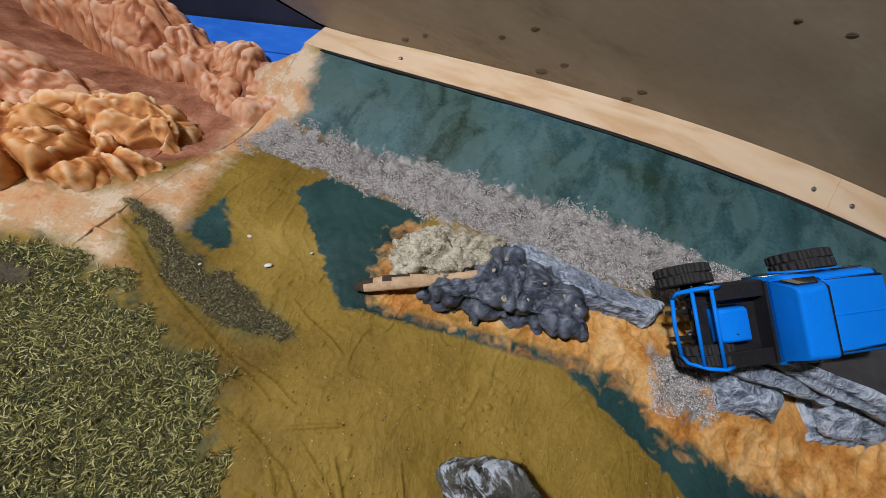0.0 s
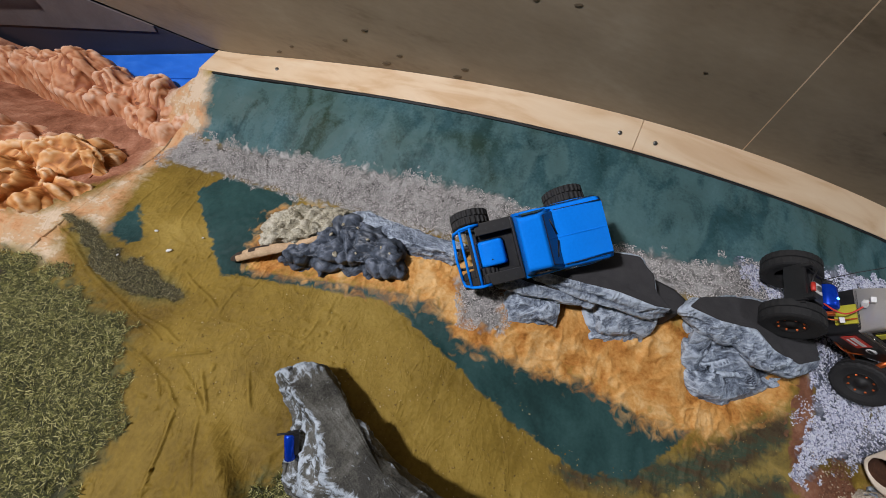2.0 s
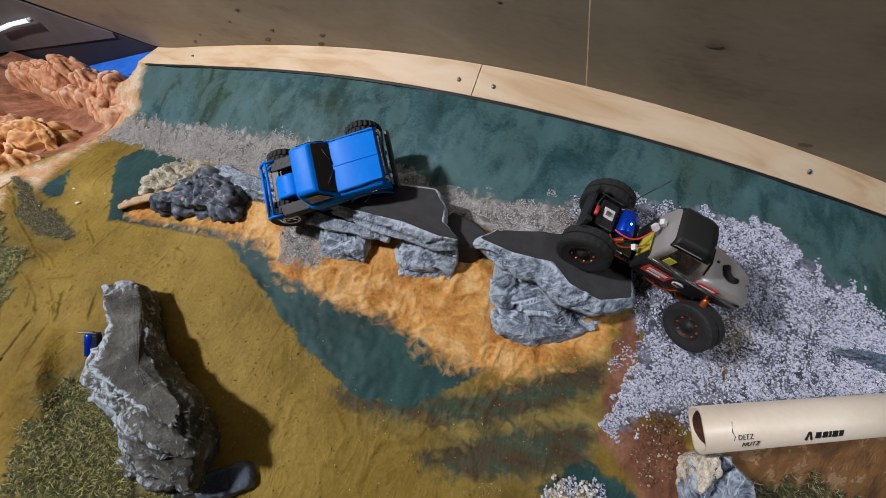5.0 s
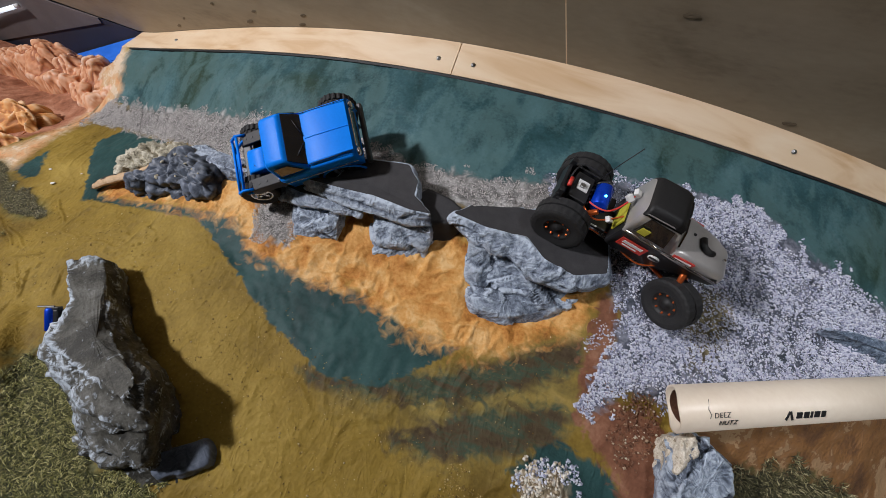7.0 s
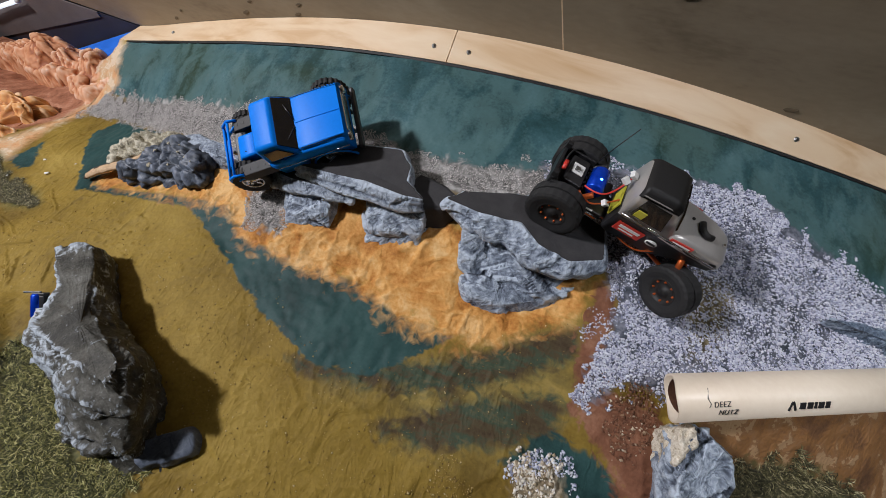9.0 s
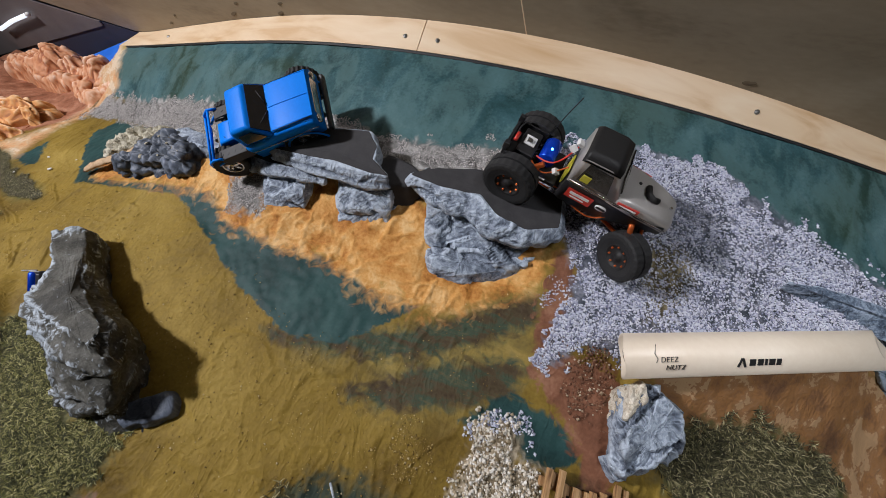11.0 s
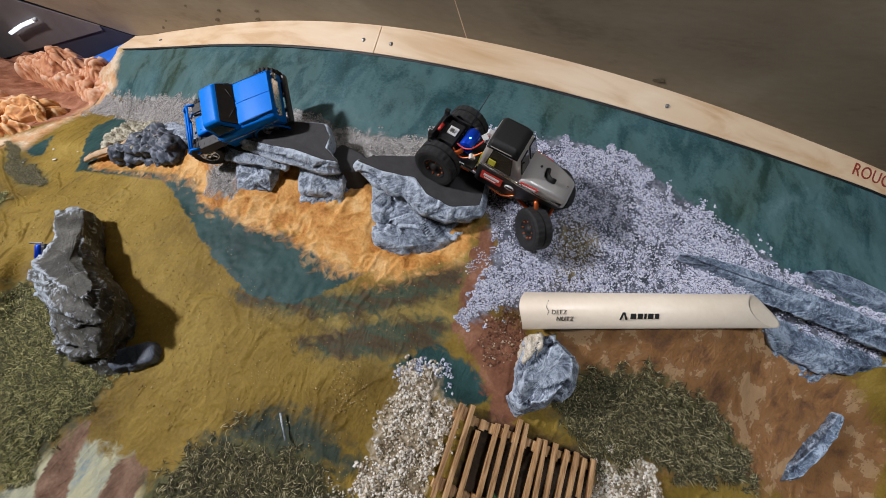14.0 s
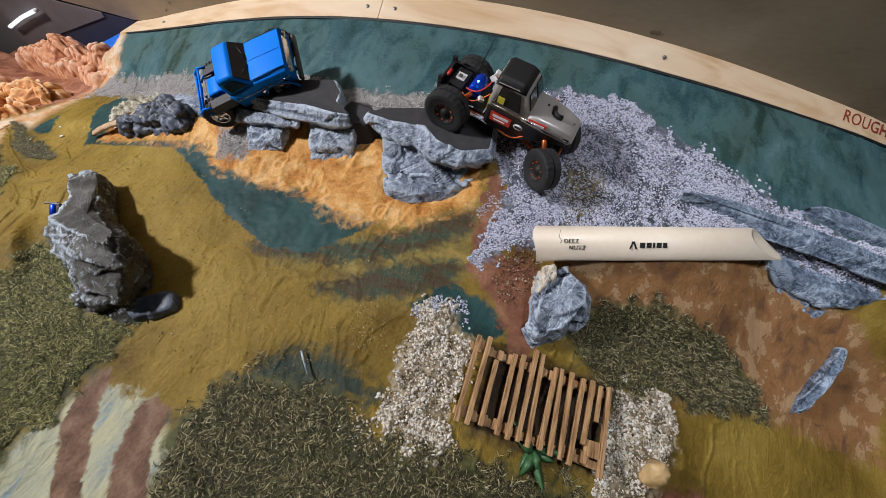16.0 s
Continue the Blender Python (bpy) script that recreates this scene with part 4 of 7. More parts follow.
def rock(name, top, foot, mats, label, amp=0.004, freq=38.0, flat=0.25, step=0.006, lumpy=False, bulge=0.0, dome=0.0, sink=0.012, category="rock", thick=None, steps=()):
    """A rock between a top outline and a foot outline on the ground. The top takes the first material, the sides the last."""
    def fine(outline):
        pts = []
        n = len(outline)
        for k in range(n):
            a, b = Vector(outline[k]), Vector(outline[(k + 1) % n])
            m = counts[k]
            for i in range(m):
                pts.append(a.lerp(b, i / m))
        return pts
    n = len(top)
    counts = [max(2, int(max((Vector(top[(k + 1) % n]) - Vector(top[k])).length, (Vector(foot[(k + 1) % n]) - Vector(foot[k])).length) / step)) for k in range(n)]
    foot3 = [(x, y, gz(x, y) - sink) if thick is None else (x, y, top[k][2] - thick) for k, (x, y) in enumerate(foot)]
    T, F = fine(top), fine(foot3)
    N = len(T)
    for ring in (T, F):
        old = ring[:]
        for i in range(N):
            ring[i] = (old[i - 1] + old[i] * 2 + old[(i + 1) % N]) / 4
    c = sum(T, Vector()) / N
    span = max((p - c).length for p in T)
    rings = max(4, int(span / step * 0.8))
    tall = max((a - b).length for a, b in zip(T, F))
    rows = max(4, int(tall / step) + 2)
    b = bmesh.new()
    grid = []
    for r in range(1, rings + 1):
        s = r / rings
        grid.append([b.verts.new(c.lerp(p, s) + Vector((0, 0, dome * (1 - s * s)))) for p in T])
    for r in range(1, rows + 1):
        s = r / rows
        row = []
        for p, q in zip(T, F):
            o = p.lerp(q, s)
            out = (o - c)
            out.z = 0
            push = bulge * math.sin(math.pi * s)
            if steps:
                push += float(np.interp(s + 0.06 * noise.noise(o * 30), [k[0] for k in steps], [k[1] for k in steps]))
            row.append(b.verts.new(o + out.normalized() * push))
        grid.append(row)
    mid = b.verts.new(c + Vector((0, 0, dome)))
    for i in range(N):
        b.faces.new((mid, grid[0][i], grid[0][(i + 1) % N]))
    if thick is not None:
        low = sum(F, Vector()) / N
        under = b.verts.new(low)
        for i in range(N):
            b.faces.new((under, grid[-1][(i + 1) % N], grid[-1][i])).material_index = len(mats) - 1
    for k, (a, d) in enumerate(zip(grid, grid[1:])):
        for i in range(N):
            f = b.faces.new((a[i], d[i], d[(i + 1) % N], a[(i + 1) % N]))
            f.material_index = 0 if k < rings - 1 else len(mats) - 1
    bmesh.ops.recalc_face_normals(b, faces=b.faces[:])
    b.normal_update()
    if sum(f.normal.z for f in b.faces if f.material_index == 0) < 0:
        bmesh.ops.reverse_faces(b, faces=b.faces[:])
        b.normal_update()
    moves = []
    edge_row = {v for v in grid[rings - 1]}
    inner = {v for g in grid[:rings - 1] for v in g} | {mid}
    for v in b.verts:
        d = (lump_noise if lumpy else fold_noise)(v.co, freq)
        moves.append(v.normal * d * amp * (flat if v in inner else (0.6 if v in edge_row else 1.0)))
    for v, m in zip(b.verts, moves):
        v.co += m
    ob = mesh_ob(name, b, mats, None, True)
    return tagged(ob, label, category)


LEDGE = [TOP_COAT, GREY_ROCK]
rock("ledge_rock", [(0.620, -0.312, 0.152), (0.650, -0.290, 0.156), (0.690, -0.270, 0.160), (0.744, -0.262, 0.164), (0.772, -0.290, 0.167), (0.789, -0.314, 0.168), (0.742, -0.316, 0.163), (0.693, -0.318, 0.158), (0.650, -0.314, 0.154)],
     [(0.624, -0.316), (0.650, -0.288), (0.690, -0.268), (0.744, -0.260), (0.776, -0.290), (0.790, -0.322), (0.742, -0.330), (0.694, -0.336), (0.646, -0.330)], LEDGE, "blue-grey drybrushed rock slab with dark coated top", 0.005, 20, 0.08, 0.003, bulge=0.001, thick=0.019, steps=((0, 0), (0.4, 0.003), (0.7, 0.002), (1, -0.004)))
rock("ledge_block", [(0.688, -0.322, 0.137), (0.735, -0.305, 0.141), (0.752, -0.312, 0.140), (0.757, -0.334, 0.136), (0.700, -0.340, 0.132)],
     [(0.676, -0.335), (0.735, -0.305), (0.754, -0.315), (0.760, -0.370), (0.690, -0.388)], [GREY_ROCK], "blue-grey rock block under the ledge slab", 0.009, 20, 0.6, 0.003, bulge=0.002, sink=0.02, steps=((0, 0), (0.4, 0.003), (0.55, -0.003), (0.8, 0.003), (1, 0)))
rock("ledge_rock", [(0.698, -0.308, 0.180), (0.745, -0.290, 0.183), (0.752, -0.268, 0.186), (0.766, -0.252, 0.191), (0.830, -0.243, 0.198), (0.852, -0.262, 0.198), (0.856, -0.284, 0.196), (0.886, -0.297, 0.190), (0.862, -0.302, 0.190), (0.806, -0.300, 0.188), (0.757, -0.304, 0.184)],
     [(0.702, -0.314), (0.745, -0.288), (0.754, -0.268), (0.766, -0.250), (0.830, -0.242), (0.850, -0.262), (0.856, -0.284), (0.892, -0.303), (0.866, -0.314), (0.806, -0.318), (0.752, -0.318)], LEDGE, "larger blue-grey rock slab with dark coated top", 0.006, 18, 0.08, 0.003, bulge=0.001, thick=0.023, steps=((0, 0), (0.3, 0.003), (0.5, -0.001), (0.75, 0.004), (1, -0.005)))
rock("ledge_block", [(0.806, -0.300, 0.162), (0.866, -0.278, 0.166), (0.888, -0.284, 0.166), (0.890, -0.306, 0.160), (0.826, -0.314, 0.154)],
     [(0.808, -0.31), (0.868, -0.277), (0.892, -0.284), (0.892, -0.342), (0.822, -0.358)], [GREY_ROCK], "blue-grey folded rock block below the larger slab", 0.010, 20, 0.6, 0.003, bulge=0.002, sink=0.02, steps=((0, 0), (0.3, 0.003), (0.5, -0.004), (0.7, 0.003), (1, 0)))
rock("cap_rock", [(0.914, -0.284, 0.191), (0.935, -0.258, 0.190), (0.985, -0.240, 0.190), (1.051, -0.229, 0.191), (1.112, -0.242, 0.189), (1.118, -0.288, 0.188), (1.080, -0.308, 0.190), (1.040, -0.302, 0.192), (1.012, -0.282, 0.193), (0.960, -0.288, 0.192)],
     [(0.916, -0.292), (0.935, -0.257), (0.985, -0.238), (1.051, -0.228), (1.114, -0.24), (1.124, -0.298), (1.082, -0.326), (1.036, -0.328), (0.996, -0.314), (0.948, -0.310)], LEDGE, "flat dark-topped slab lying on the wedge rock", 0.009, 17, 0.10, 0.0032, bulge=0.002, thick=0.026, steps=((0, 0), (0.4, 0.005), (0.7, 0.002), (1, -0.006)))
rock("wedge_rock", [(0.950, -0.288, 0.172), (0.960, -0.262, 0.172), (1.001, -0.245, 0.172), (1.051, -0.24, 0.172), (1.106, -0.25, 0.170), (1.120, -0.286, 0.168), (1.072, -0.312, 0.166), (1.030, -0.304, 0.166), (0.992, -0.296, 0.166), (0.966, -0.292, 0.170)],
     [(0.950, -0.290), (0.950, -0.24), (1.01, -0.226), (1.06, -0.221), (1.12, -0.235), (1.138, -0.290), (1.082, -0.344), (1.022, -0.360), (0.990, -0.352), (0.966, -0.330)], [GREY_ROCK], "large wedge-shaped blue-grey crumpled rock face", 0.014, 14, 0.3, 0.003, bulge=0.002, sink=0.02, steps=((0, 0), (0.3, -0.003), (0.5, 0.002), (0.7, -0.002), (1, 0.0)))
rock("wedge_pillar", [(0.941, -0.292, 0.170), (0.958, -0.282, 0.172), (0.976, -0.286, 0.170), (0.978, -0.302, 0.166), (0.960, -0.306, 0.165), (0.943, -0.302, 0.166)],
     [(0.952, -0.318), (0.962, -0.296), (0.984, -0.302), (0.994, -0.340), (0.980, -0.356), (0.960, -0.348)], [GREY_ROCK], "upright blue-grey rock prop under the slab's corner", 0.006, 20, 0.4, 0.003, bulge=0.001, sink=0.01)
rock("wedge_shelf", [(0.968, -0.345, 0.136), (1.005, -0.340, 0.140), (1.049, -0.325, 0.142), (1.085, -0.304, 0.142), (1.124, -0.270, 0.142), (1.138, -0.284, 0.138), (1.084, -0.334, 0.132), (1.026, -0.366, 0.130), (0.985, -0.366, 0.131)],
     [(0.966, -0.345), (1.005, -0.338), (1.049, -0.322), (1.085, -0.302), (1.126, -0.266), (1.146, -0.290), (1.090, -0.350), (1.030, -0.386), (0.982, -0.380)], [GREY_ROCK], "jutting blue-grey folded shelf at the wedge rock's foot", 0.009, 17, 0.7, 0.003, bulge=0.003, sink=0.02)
rock("dark_slab", [(0.846, -0.278, 0.170), (0.862, -0.250, 0.176), (0.90, -0.254, 0.178), (0.928, -0.268, 0.176), (0.916, -0.288, 0.176), (0.880, -0.298, 0.170)],
     [(0.842, -0.272), (0.86, -0.246), (0.90, -0.25), (0.935, -0.265), (0.918, -0.295), (0.880, -0.308)], [TOP_COAT], "low dark slab bridging two ledge rocks", 0.004, 20)
rock("slate_slab", [(0.415, -0.268, 0.082), (0.435, -0.262, 0.087), (0.548, -0.280, 0.118), (0.602, -0.280, 0.132), (0.590, -0.302, 0.128), (0.515, -0.300, 0.109), (0.442, -0.290, 0.089)],
     [(0.410, -0.255), (0.44, -0.245), (0.56, -0.262), (0.618, -0.268), (0.600, -0.312), (0.522, -0.310), (0.442, -0.298)], [GREY_ROCK], "long pale blue-grey rock slab beside the gravel", 0.006, 34, 0.6, 0.004)
rock("rubble_rock", [(0.311, -0.352, 0.063), (0.303, -0.324, 0.063), (0.320, -0.295, 0.067), (0.370, -0.282, 0.078), (0.408, -0.272, 0.087), (0.409, -0.296, 0.087), (0.385, -0.324, 0.081), (0.350, -0.346, 0.072)],
     [(0.303, -0.362), (0.286, -0.315), (0.312, -0.275), (0.367, -0.262), (0.417, -0.252), (0.421, -0.285), (0.395, -0.325), (0.354, -0.350)], [RUBBLE], "pale rubble rock of cemented small stones", 0.022, 62, 1.0, 0.003, True)
rock("lumpy_rock", [(0.348, -0.366, 0.071), (0.390, -0.338, 0.082), (0.401, -0.290, 0.086), (0.426, -0.284, 0.092), (0.505, -0.314, 0.112), (0.515, -0.344, 0.110), (0.461, -0.352, 0.096), (0.388, -0.364, 0.080)],
     [(0.337, -0.376), (0.383, -0.33), (0.398, -0.27), (0.437, -0.268), (0.525, -0.305), (0.538, -0.352), (0.466, -0.365), (0.394, -0.378)], [DARK_ROCK], "dark slate-blue lumpy rock with pale pebbles", 0.025, 36, 1.0, 0.003, True)
def terraced_rock(name, rings, mat, label, amp, freq, step=0.0032, sharp=1.0):
    """A rock of plaster-soaked cloth: closed contours from the plateau down to the foot, with a pale brushed rim along each."""
    def curve(ring, m):
        n, out = len(ring), []
        for k in range(n):
            p0, p1, p2, p3 = (Vector(ring[(k + d) % n]) for d in (-1, 0, 1, 2))
            for i in range(m):
                u = i / m
                out.append(p1 + 0.5 * u * (p2 - p0 + u * (2 * p0 - 5 * p1 + 4 * p2 - p3 + u * (3 * (p1 - p2) + p3 - p0))))
        return out
    m = max(4, int(0.06 / step))
    lines = [curve(r, m) for r in rings]
    for k, line in enumerate(lines[1:-1]):
        line[:] = [p + Vector((0.3, 0.3, 1.0)) * 0.006 * noise.noise(p * 24 + Vector((9 * k, 0, 0))) for p in line]
    N = len(lines[0])
    mid = sum(lines[0], Vector()) / N
    rows, rim = [], []
    inner = 14

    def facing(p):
        """How far a point of the contour lies on the south-west side, brushed most; the other side's colour is left
        dark for its shade.
        """
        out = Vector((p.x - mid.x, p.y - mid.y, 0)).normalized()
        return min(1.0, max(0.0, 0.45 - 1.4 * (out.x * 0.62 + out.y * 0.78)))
    for r in range(1, inner + 1):
        u = r / inner
        rows.append([mid.lerp(p, u) for p in lines[0]])
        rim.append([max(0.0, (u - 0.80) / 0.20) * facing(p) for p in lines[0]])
    for a, c in zip(lines, lines[1:]):
        k = max(4, int(max((p - q).length for p, q in zip(a, c)) / step))
        for r in range(1, k + 1):
            u = r / k
            row, edge = [], []
            for p, q in zip(a, c):
                o = p.lerp(q, u)
                out = Vector((o.x - mid.x, o.y - mid.y, 0)).normalized()
                reach = min(1.0, (p - q).length / 0.03)
                row.append(o + out * 0.0045 * sharp * reach * (u * u * u - 0.9 * math.sin(math.pi * u) * (1 - u)))
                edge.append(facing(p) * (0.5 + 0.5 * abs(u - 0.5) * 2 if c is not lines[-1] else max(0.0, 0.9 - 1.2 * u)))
            rows.append(row)
            rim.append(edge)
    b = bmesh.new()
    top = b.verts.new(mid)
    vs = [[b.verts.new(p) for p in row] for row in rows]
    for i in range(N):
        b.faces.new((top, vs[0][i], vs[0][(i + 1) % N]))
    for a, c in zip(vs, vs[1:]):
        for i in range(N):
            b.faces.new((a[i], c[i], c[(i + 1) % N], a[(i + 1) % N]))
    bmesh.ops.recalc_face_normals(b, faces=b.faces[:])
    b.normal_update()
    flow = [v.co + v.normal * amp * (fold_noise(v.co, freq) + 0.5 * fold_noise(v.co + Vector((3, 1, 2)), freq * 2.4)) for v in b.verts]
    for k, v in enumerate(b.verts):
        v.co = v.co.lerp(flow[k], 0.35 if k <= inner * N - N else 1.0)
    values = [0.0] + [e for row in rim for e in row]
    ob = mesh_ob(name, b, mat, None, True)
    ob.data.attributes.new("rim", "FLOAT", "POINT").data.foreach_set("value", values)
    return tagged(ob, label, "rock")


def draped_cloth():
    """Grey-brown painted cloth with a woven grain, brushed with pale blue along its rims and creases."""
    m, ns, ls, p = nodes_of("draped_grey_cloth")

    def calc(op, x, y):
        q = ns.new("ShaderNodeMath")
        q.operation = op
        for k, v in enumerate((x, y)):
            if isinstance(v, float):
                q.inputs[k].default_value = v
            else:
                ls.new(v, q.inputs[k])
        return q.outputs[0]
    base = noise_node(ns, ls, 26, 5, 0.6, distort=0.6).outputs["Fac"]
    fine = noise_node(ns, ls, 420, 3).outputs["Fac"]
    co = ns.new("ShaderNodeTexCoord").outputs["Object"]
    weave = None
    for turn in (0.6, -0.95):
        mp, w = ns.new("ShaderNodeMapping"), ns.new("ShaderNodeTexWave")
        mp.inputs["Rotation"].default_value = (0, 0, turn)
        w.inputs["Scale"].default_value, w.inputs["Distortion"].default_value, w.inputs["Detail Scale"].default_value = 120, 2.5, 1.2
        ls.new(co, mp.inputs["Vector"])
        ls.new(mp.outputs[0], w.inputs["Vector"])
        weave = w.outputs["Fac"] if weave is None else calc("MULTIPLY", weave, w.outputs["Fac"])
    patch = noise_node(ns, ls, 34, 3).outputs["Fac"]
    weave = calc("MULTIPLY", weave, calc("MAXIMUM", calc("MULTIPLY", calc("SUBTRACT", patch, 0.42), 5.0), 0.0))
    shade = calc("ADD", base, calc("MULTIPLY", calc("SUBTRACT", fine, 0.5), 0.35))
    shade = calc("ADD", shade, calc("MULTIPLY", weave, 0.05))
    dark = ramp(ns, ls, shade, [(0.36, (0.020, 0.019, 0.014)), (0.50, (0.064, 0.062, 0.050)), (0.64, (0.120, 0.118, 0.104)), (0.82, (0.28, 0.285, 0.27))])
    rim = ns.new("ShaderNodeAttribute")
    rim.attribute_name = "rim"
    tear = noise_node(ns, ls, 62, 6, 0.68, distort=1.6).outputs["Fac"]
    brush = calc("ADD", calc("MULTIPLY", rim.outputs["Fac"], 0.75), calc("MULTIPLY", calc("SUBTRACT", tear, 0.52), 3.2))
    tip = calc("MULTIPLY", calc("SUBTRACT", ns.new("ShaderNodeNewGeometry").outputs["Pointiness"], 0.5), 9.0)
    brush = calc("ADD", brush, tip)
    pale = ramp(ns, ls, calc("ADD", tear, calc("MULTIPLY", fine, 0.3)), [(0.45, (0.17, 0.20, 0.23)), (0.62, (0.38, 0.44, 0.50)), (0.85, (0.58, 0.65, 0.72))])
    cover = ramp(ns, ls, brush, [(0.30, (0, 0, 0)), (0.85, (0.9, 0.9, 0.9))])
    mx = ns.new("ShaderNodeMix")
    mx.data_type = "RGBA"
    ls.new(cover, mx.inputs["Factor"])
    ls.new(dark, mx.inputs["A"])
    ls.new(pale, mx.inputs["B"])
    ls.new(mx.outputs["Result"], p.inputs["Base Color"])
    p.inputs["Roughness"].default_value = 0.72
    add_bump(ns, ls, p, calc("ADD", calc("MULTIPLY", weave, 0.10), calc("ADD", tear, calc("MULTIPLY", fine, 0.25))), 0.5, 0.003)
    return m


CLOTH = draped_cloth()
FOOT = [(0.420, -0.527), (0.478, -0.505), (0.556, -0.566), (0.606, -0.585), (0.672, -0.606), (0.706, -0.645), (0.722, -0.680), (0.706, -0.700), (0.636, -0.708), (0.569, -0.674), (0.482, -0.636), (0.460, -0.568)]
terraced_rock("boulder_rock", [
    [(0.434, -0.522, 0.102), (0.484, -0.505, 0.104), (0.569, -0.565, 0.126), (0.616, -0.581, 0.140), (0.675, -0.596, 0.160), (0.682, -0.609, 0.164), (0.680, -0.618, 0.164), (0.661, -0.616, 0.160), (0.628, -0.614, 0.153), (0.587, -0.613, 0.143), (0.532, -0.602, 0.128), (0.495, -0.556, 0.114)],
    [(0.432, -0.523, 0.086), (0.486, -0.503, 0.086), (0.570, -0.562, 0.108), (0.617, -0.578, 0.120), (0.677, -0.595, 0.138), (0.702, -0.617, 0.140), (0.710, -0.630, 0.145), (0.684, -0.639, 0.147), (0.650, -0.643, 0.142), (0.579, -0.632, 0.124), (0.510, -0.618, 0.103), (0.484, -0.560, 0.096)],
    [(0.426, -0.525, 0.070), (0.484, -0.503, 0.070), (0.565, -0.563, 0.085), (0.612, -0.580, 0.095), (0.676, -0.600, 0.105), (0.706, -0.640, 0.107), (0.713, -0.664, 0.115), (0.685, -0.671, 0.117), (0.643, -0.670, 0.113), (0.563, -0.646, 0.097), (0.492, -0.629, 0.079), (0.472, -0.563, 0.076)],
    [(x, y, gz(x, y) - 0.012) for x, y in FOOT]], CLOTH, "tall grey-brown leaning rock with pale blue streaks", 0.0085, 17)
# Dark material here carries the tall rock's cast shadow over the slab.
rock("foot_slab", [(0.709, -0.680, 0.088), (0.706, -0.662, 0.092), (0.745, -0.632, 0.092), (0.753, -0.635, 0.090), (0.762, -0.650, 0.086), (0.721, -0.686, 0.084)],
     [(0.700, -0.686), (0.696, -0.657), (0.745, -0.626), (0.760, -0.632), (0.770, -0.653), (0.724, -0.696)], [DARK_ROCK], "low slab at the foot of the tall rock, darkened for its shadow", 0.006, 22)
rock("pipe_rock", [(1.254, -0.434, 0.149), (1.275, -0.422, 0.147), (1.308, -0.440, 0.137), (1.309, -0.463, 0.132), (1.290, -0.498, 0.121), (1.262, -0.512, 0.118), (1.252, -0.498, 0.129), (1.250, -0.470, 0.141)],
     [(1.245, -0.428), (1.28, -0.41), (1.326, -0.430), (1.328, -0.455), (1.306, -0.503), (1.262, -0.528), (1.242, -0.505), (1.240, -0.465)], [GREY_ROCK], "blue-grey crumpled rock under the pipe mouth", 0.014, 18, 0.9, 0.0035)
rock("cream_rubble", [(1.244, -0.430, 0.148), (1.257, -0.422, 0.149), (1.263, -0.440, 0.144), (1.247, -0.464, 0.138)],
     [(1.239, -0.430), (1.258, -0.417), (1.267, -0.441), (1.245, -0.470)], [CREAM], "cream crumbly rubble against the pipe mouth rock", 0.007, 110, 1.0, 0.003, True)
rock("corner_rock", [(1.745, -0.560, -0.070), (1.780, -0.545, -0.076), (1.835, -0.535, -0.090), (1.86, -0.56, -0.096), (1.80, -0.60, -0.086)],
     [(1.70, -0.565), (1.765, -0.530), (1.845, -0.515), (1.90, -0.56), (1.80, -0.63)], [DARK_ROCK], "dark slate rock at the edge of the sand", 0.010, 22, 0.8, 0.005)
rock("long_ledge", [(1.418, -0.224, 0.148), (1.473, -0.206, 0.138), (1.547, -0.194, 0.123), (1.640, -0.186, 0.105), (1.82, -0.174, 0.068), (1.82, -0.184, 0.064), (1.662, -0.198, 0.096), (1.560, -0.206, 0.115), (1.475, -0.216, 0.133)],
     [(1.422, -0.222), (1.474, -0.204), (1.547, -0.192), (1.640, -0.184), (1.82, -0.172), (1.82, -0.206), (1.662, -0.217), (1.552, -0.226), (1.468, -0.224)], [SHADE_ROCK], "long low blue-grey rock ledge holding back gravel", 0.005, 20, 0.5, 0.0035, thick=0.018)
rock("hanging_rock", [(1.600, -0.232, 0.066), (1.655, -0.214, 0.058), (1.742, -0.208, 0.042), (1.82, -0.206, 0.026), (1.81, -0.216, 0.024), (1.760, -0.234, 0.034), (1.700, -0.246, 0.046), (1.630, -0.250, 0.058)],
     [(1.598, -0.222), (1.655, -0.204), (1.742, -0.198), (1.83, -0.198), (1.815, -0.218), (1.755, -0.262), (1.715, -0.284), (1.618, -0.282)], [SHADE_ROCK], "darker blue-grey crumpled rock below the long ledge", 0.007, 20, 0.8, 0.0035, steps=((0, 0), (0.35, 0.006), (0.5, -0.004), (0.75, 0.006), (1, 0)))
rock("bank_rock", [(1.622, -0.154, 0.118), (1.662, -0.132, 0.110), (1.718, -0.124, 0.098), (1.80, -0.122, 0.080), (1.80, -0.140, 0.076), (1.690, -0.154, 0.100)],
     [(1.616, -0.158), (1.660, -0.126), (1.718, -0.117), (1.82, -0.114), (1.82, -0.150), (1.685, -0.162)], [SHADE_ROCK], "low pale rock set into the green bank", 0.004, 20, 0.5)
rock("leaning_slab", [(1.772, -0.302, -0.020), (1.782, -0.304, -0.022), (1.772, -0.340, -0.028), (1.732, -0.414, -0.048), (1.708, -0.432, -0.056), (1.723, -0.400, -0.045), (1.753, -0.350, -0.031)],
     [(1.774, -0.296), (1.790, -0.302), (1.779, -0.341), (1.737, -0.419), (1.703, -0.438), (1.717, -0.400), (1.749, -0.347)], [SHADE_ROCK], "small leaf-shaped blue-grey slab on brown soil", 0.005, 22, 0.6, 0.0035)
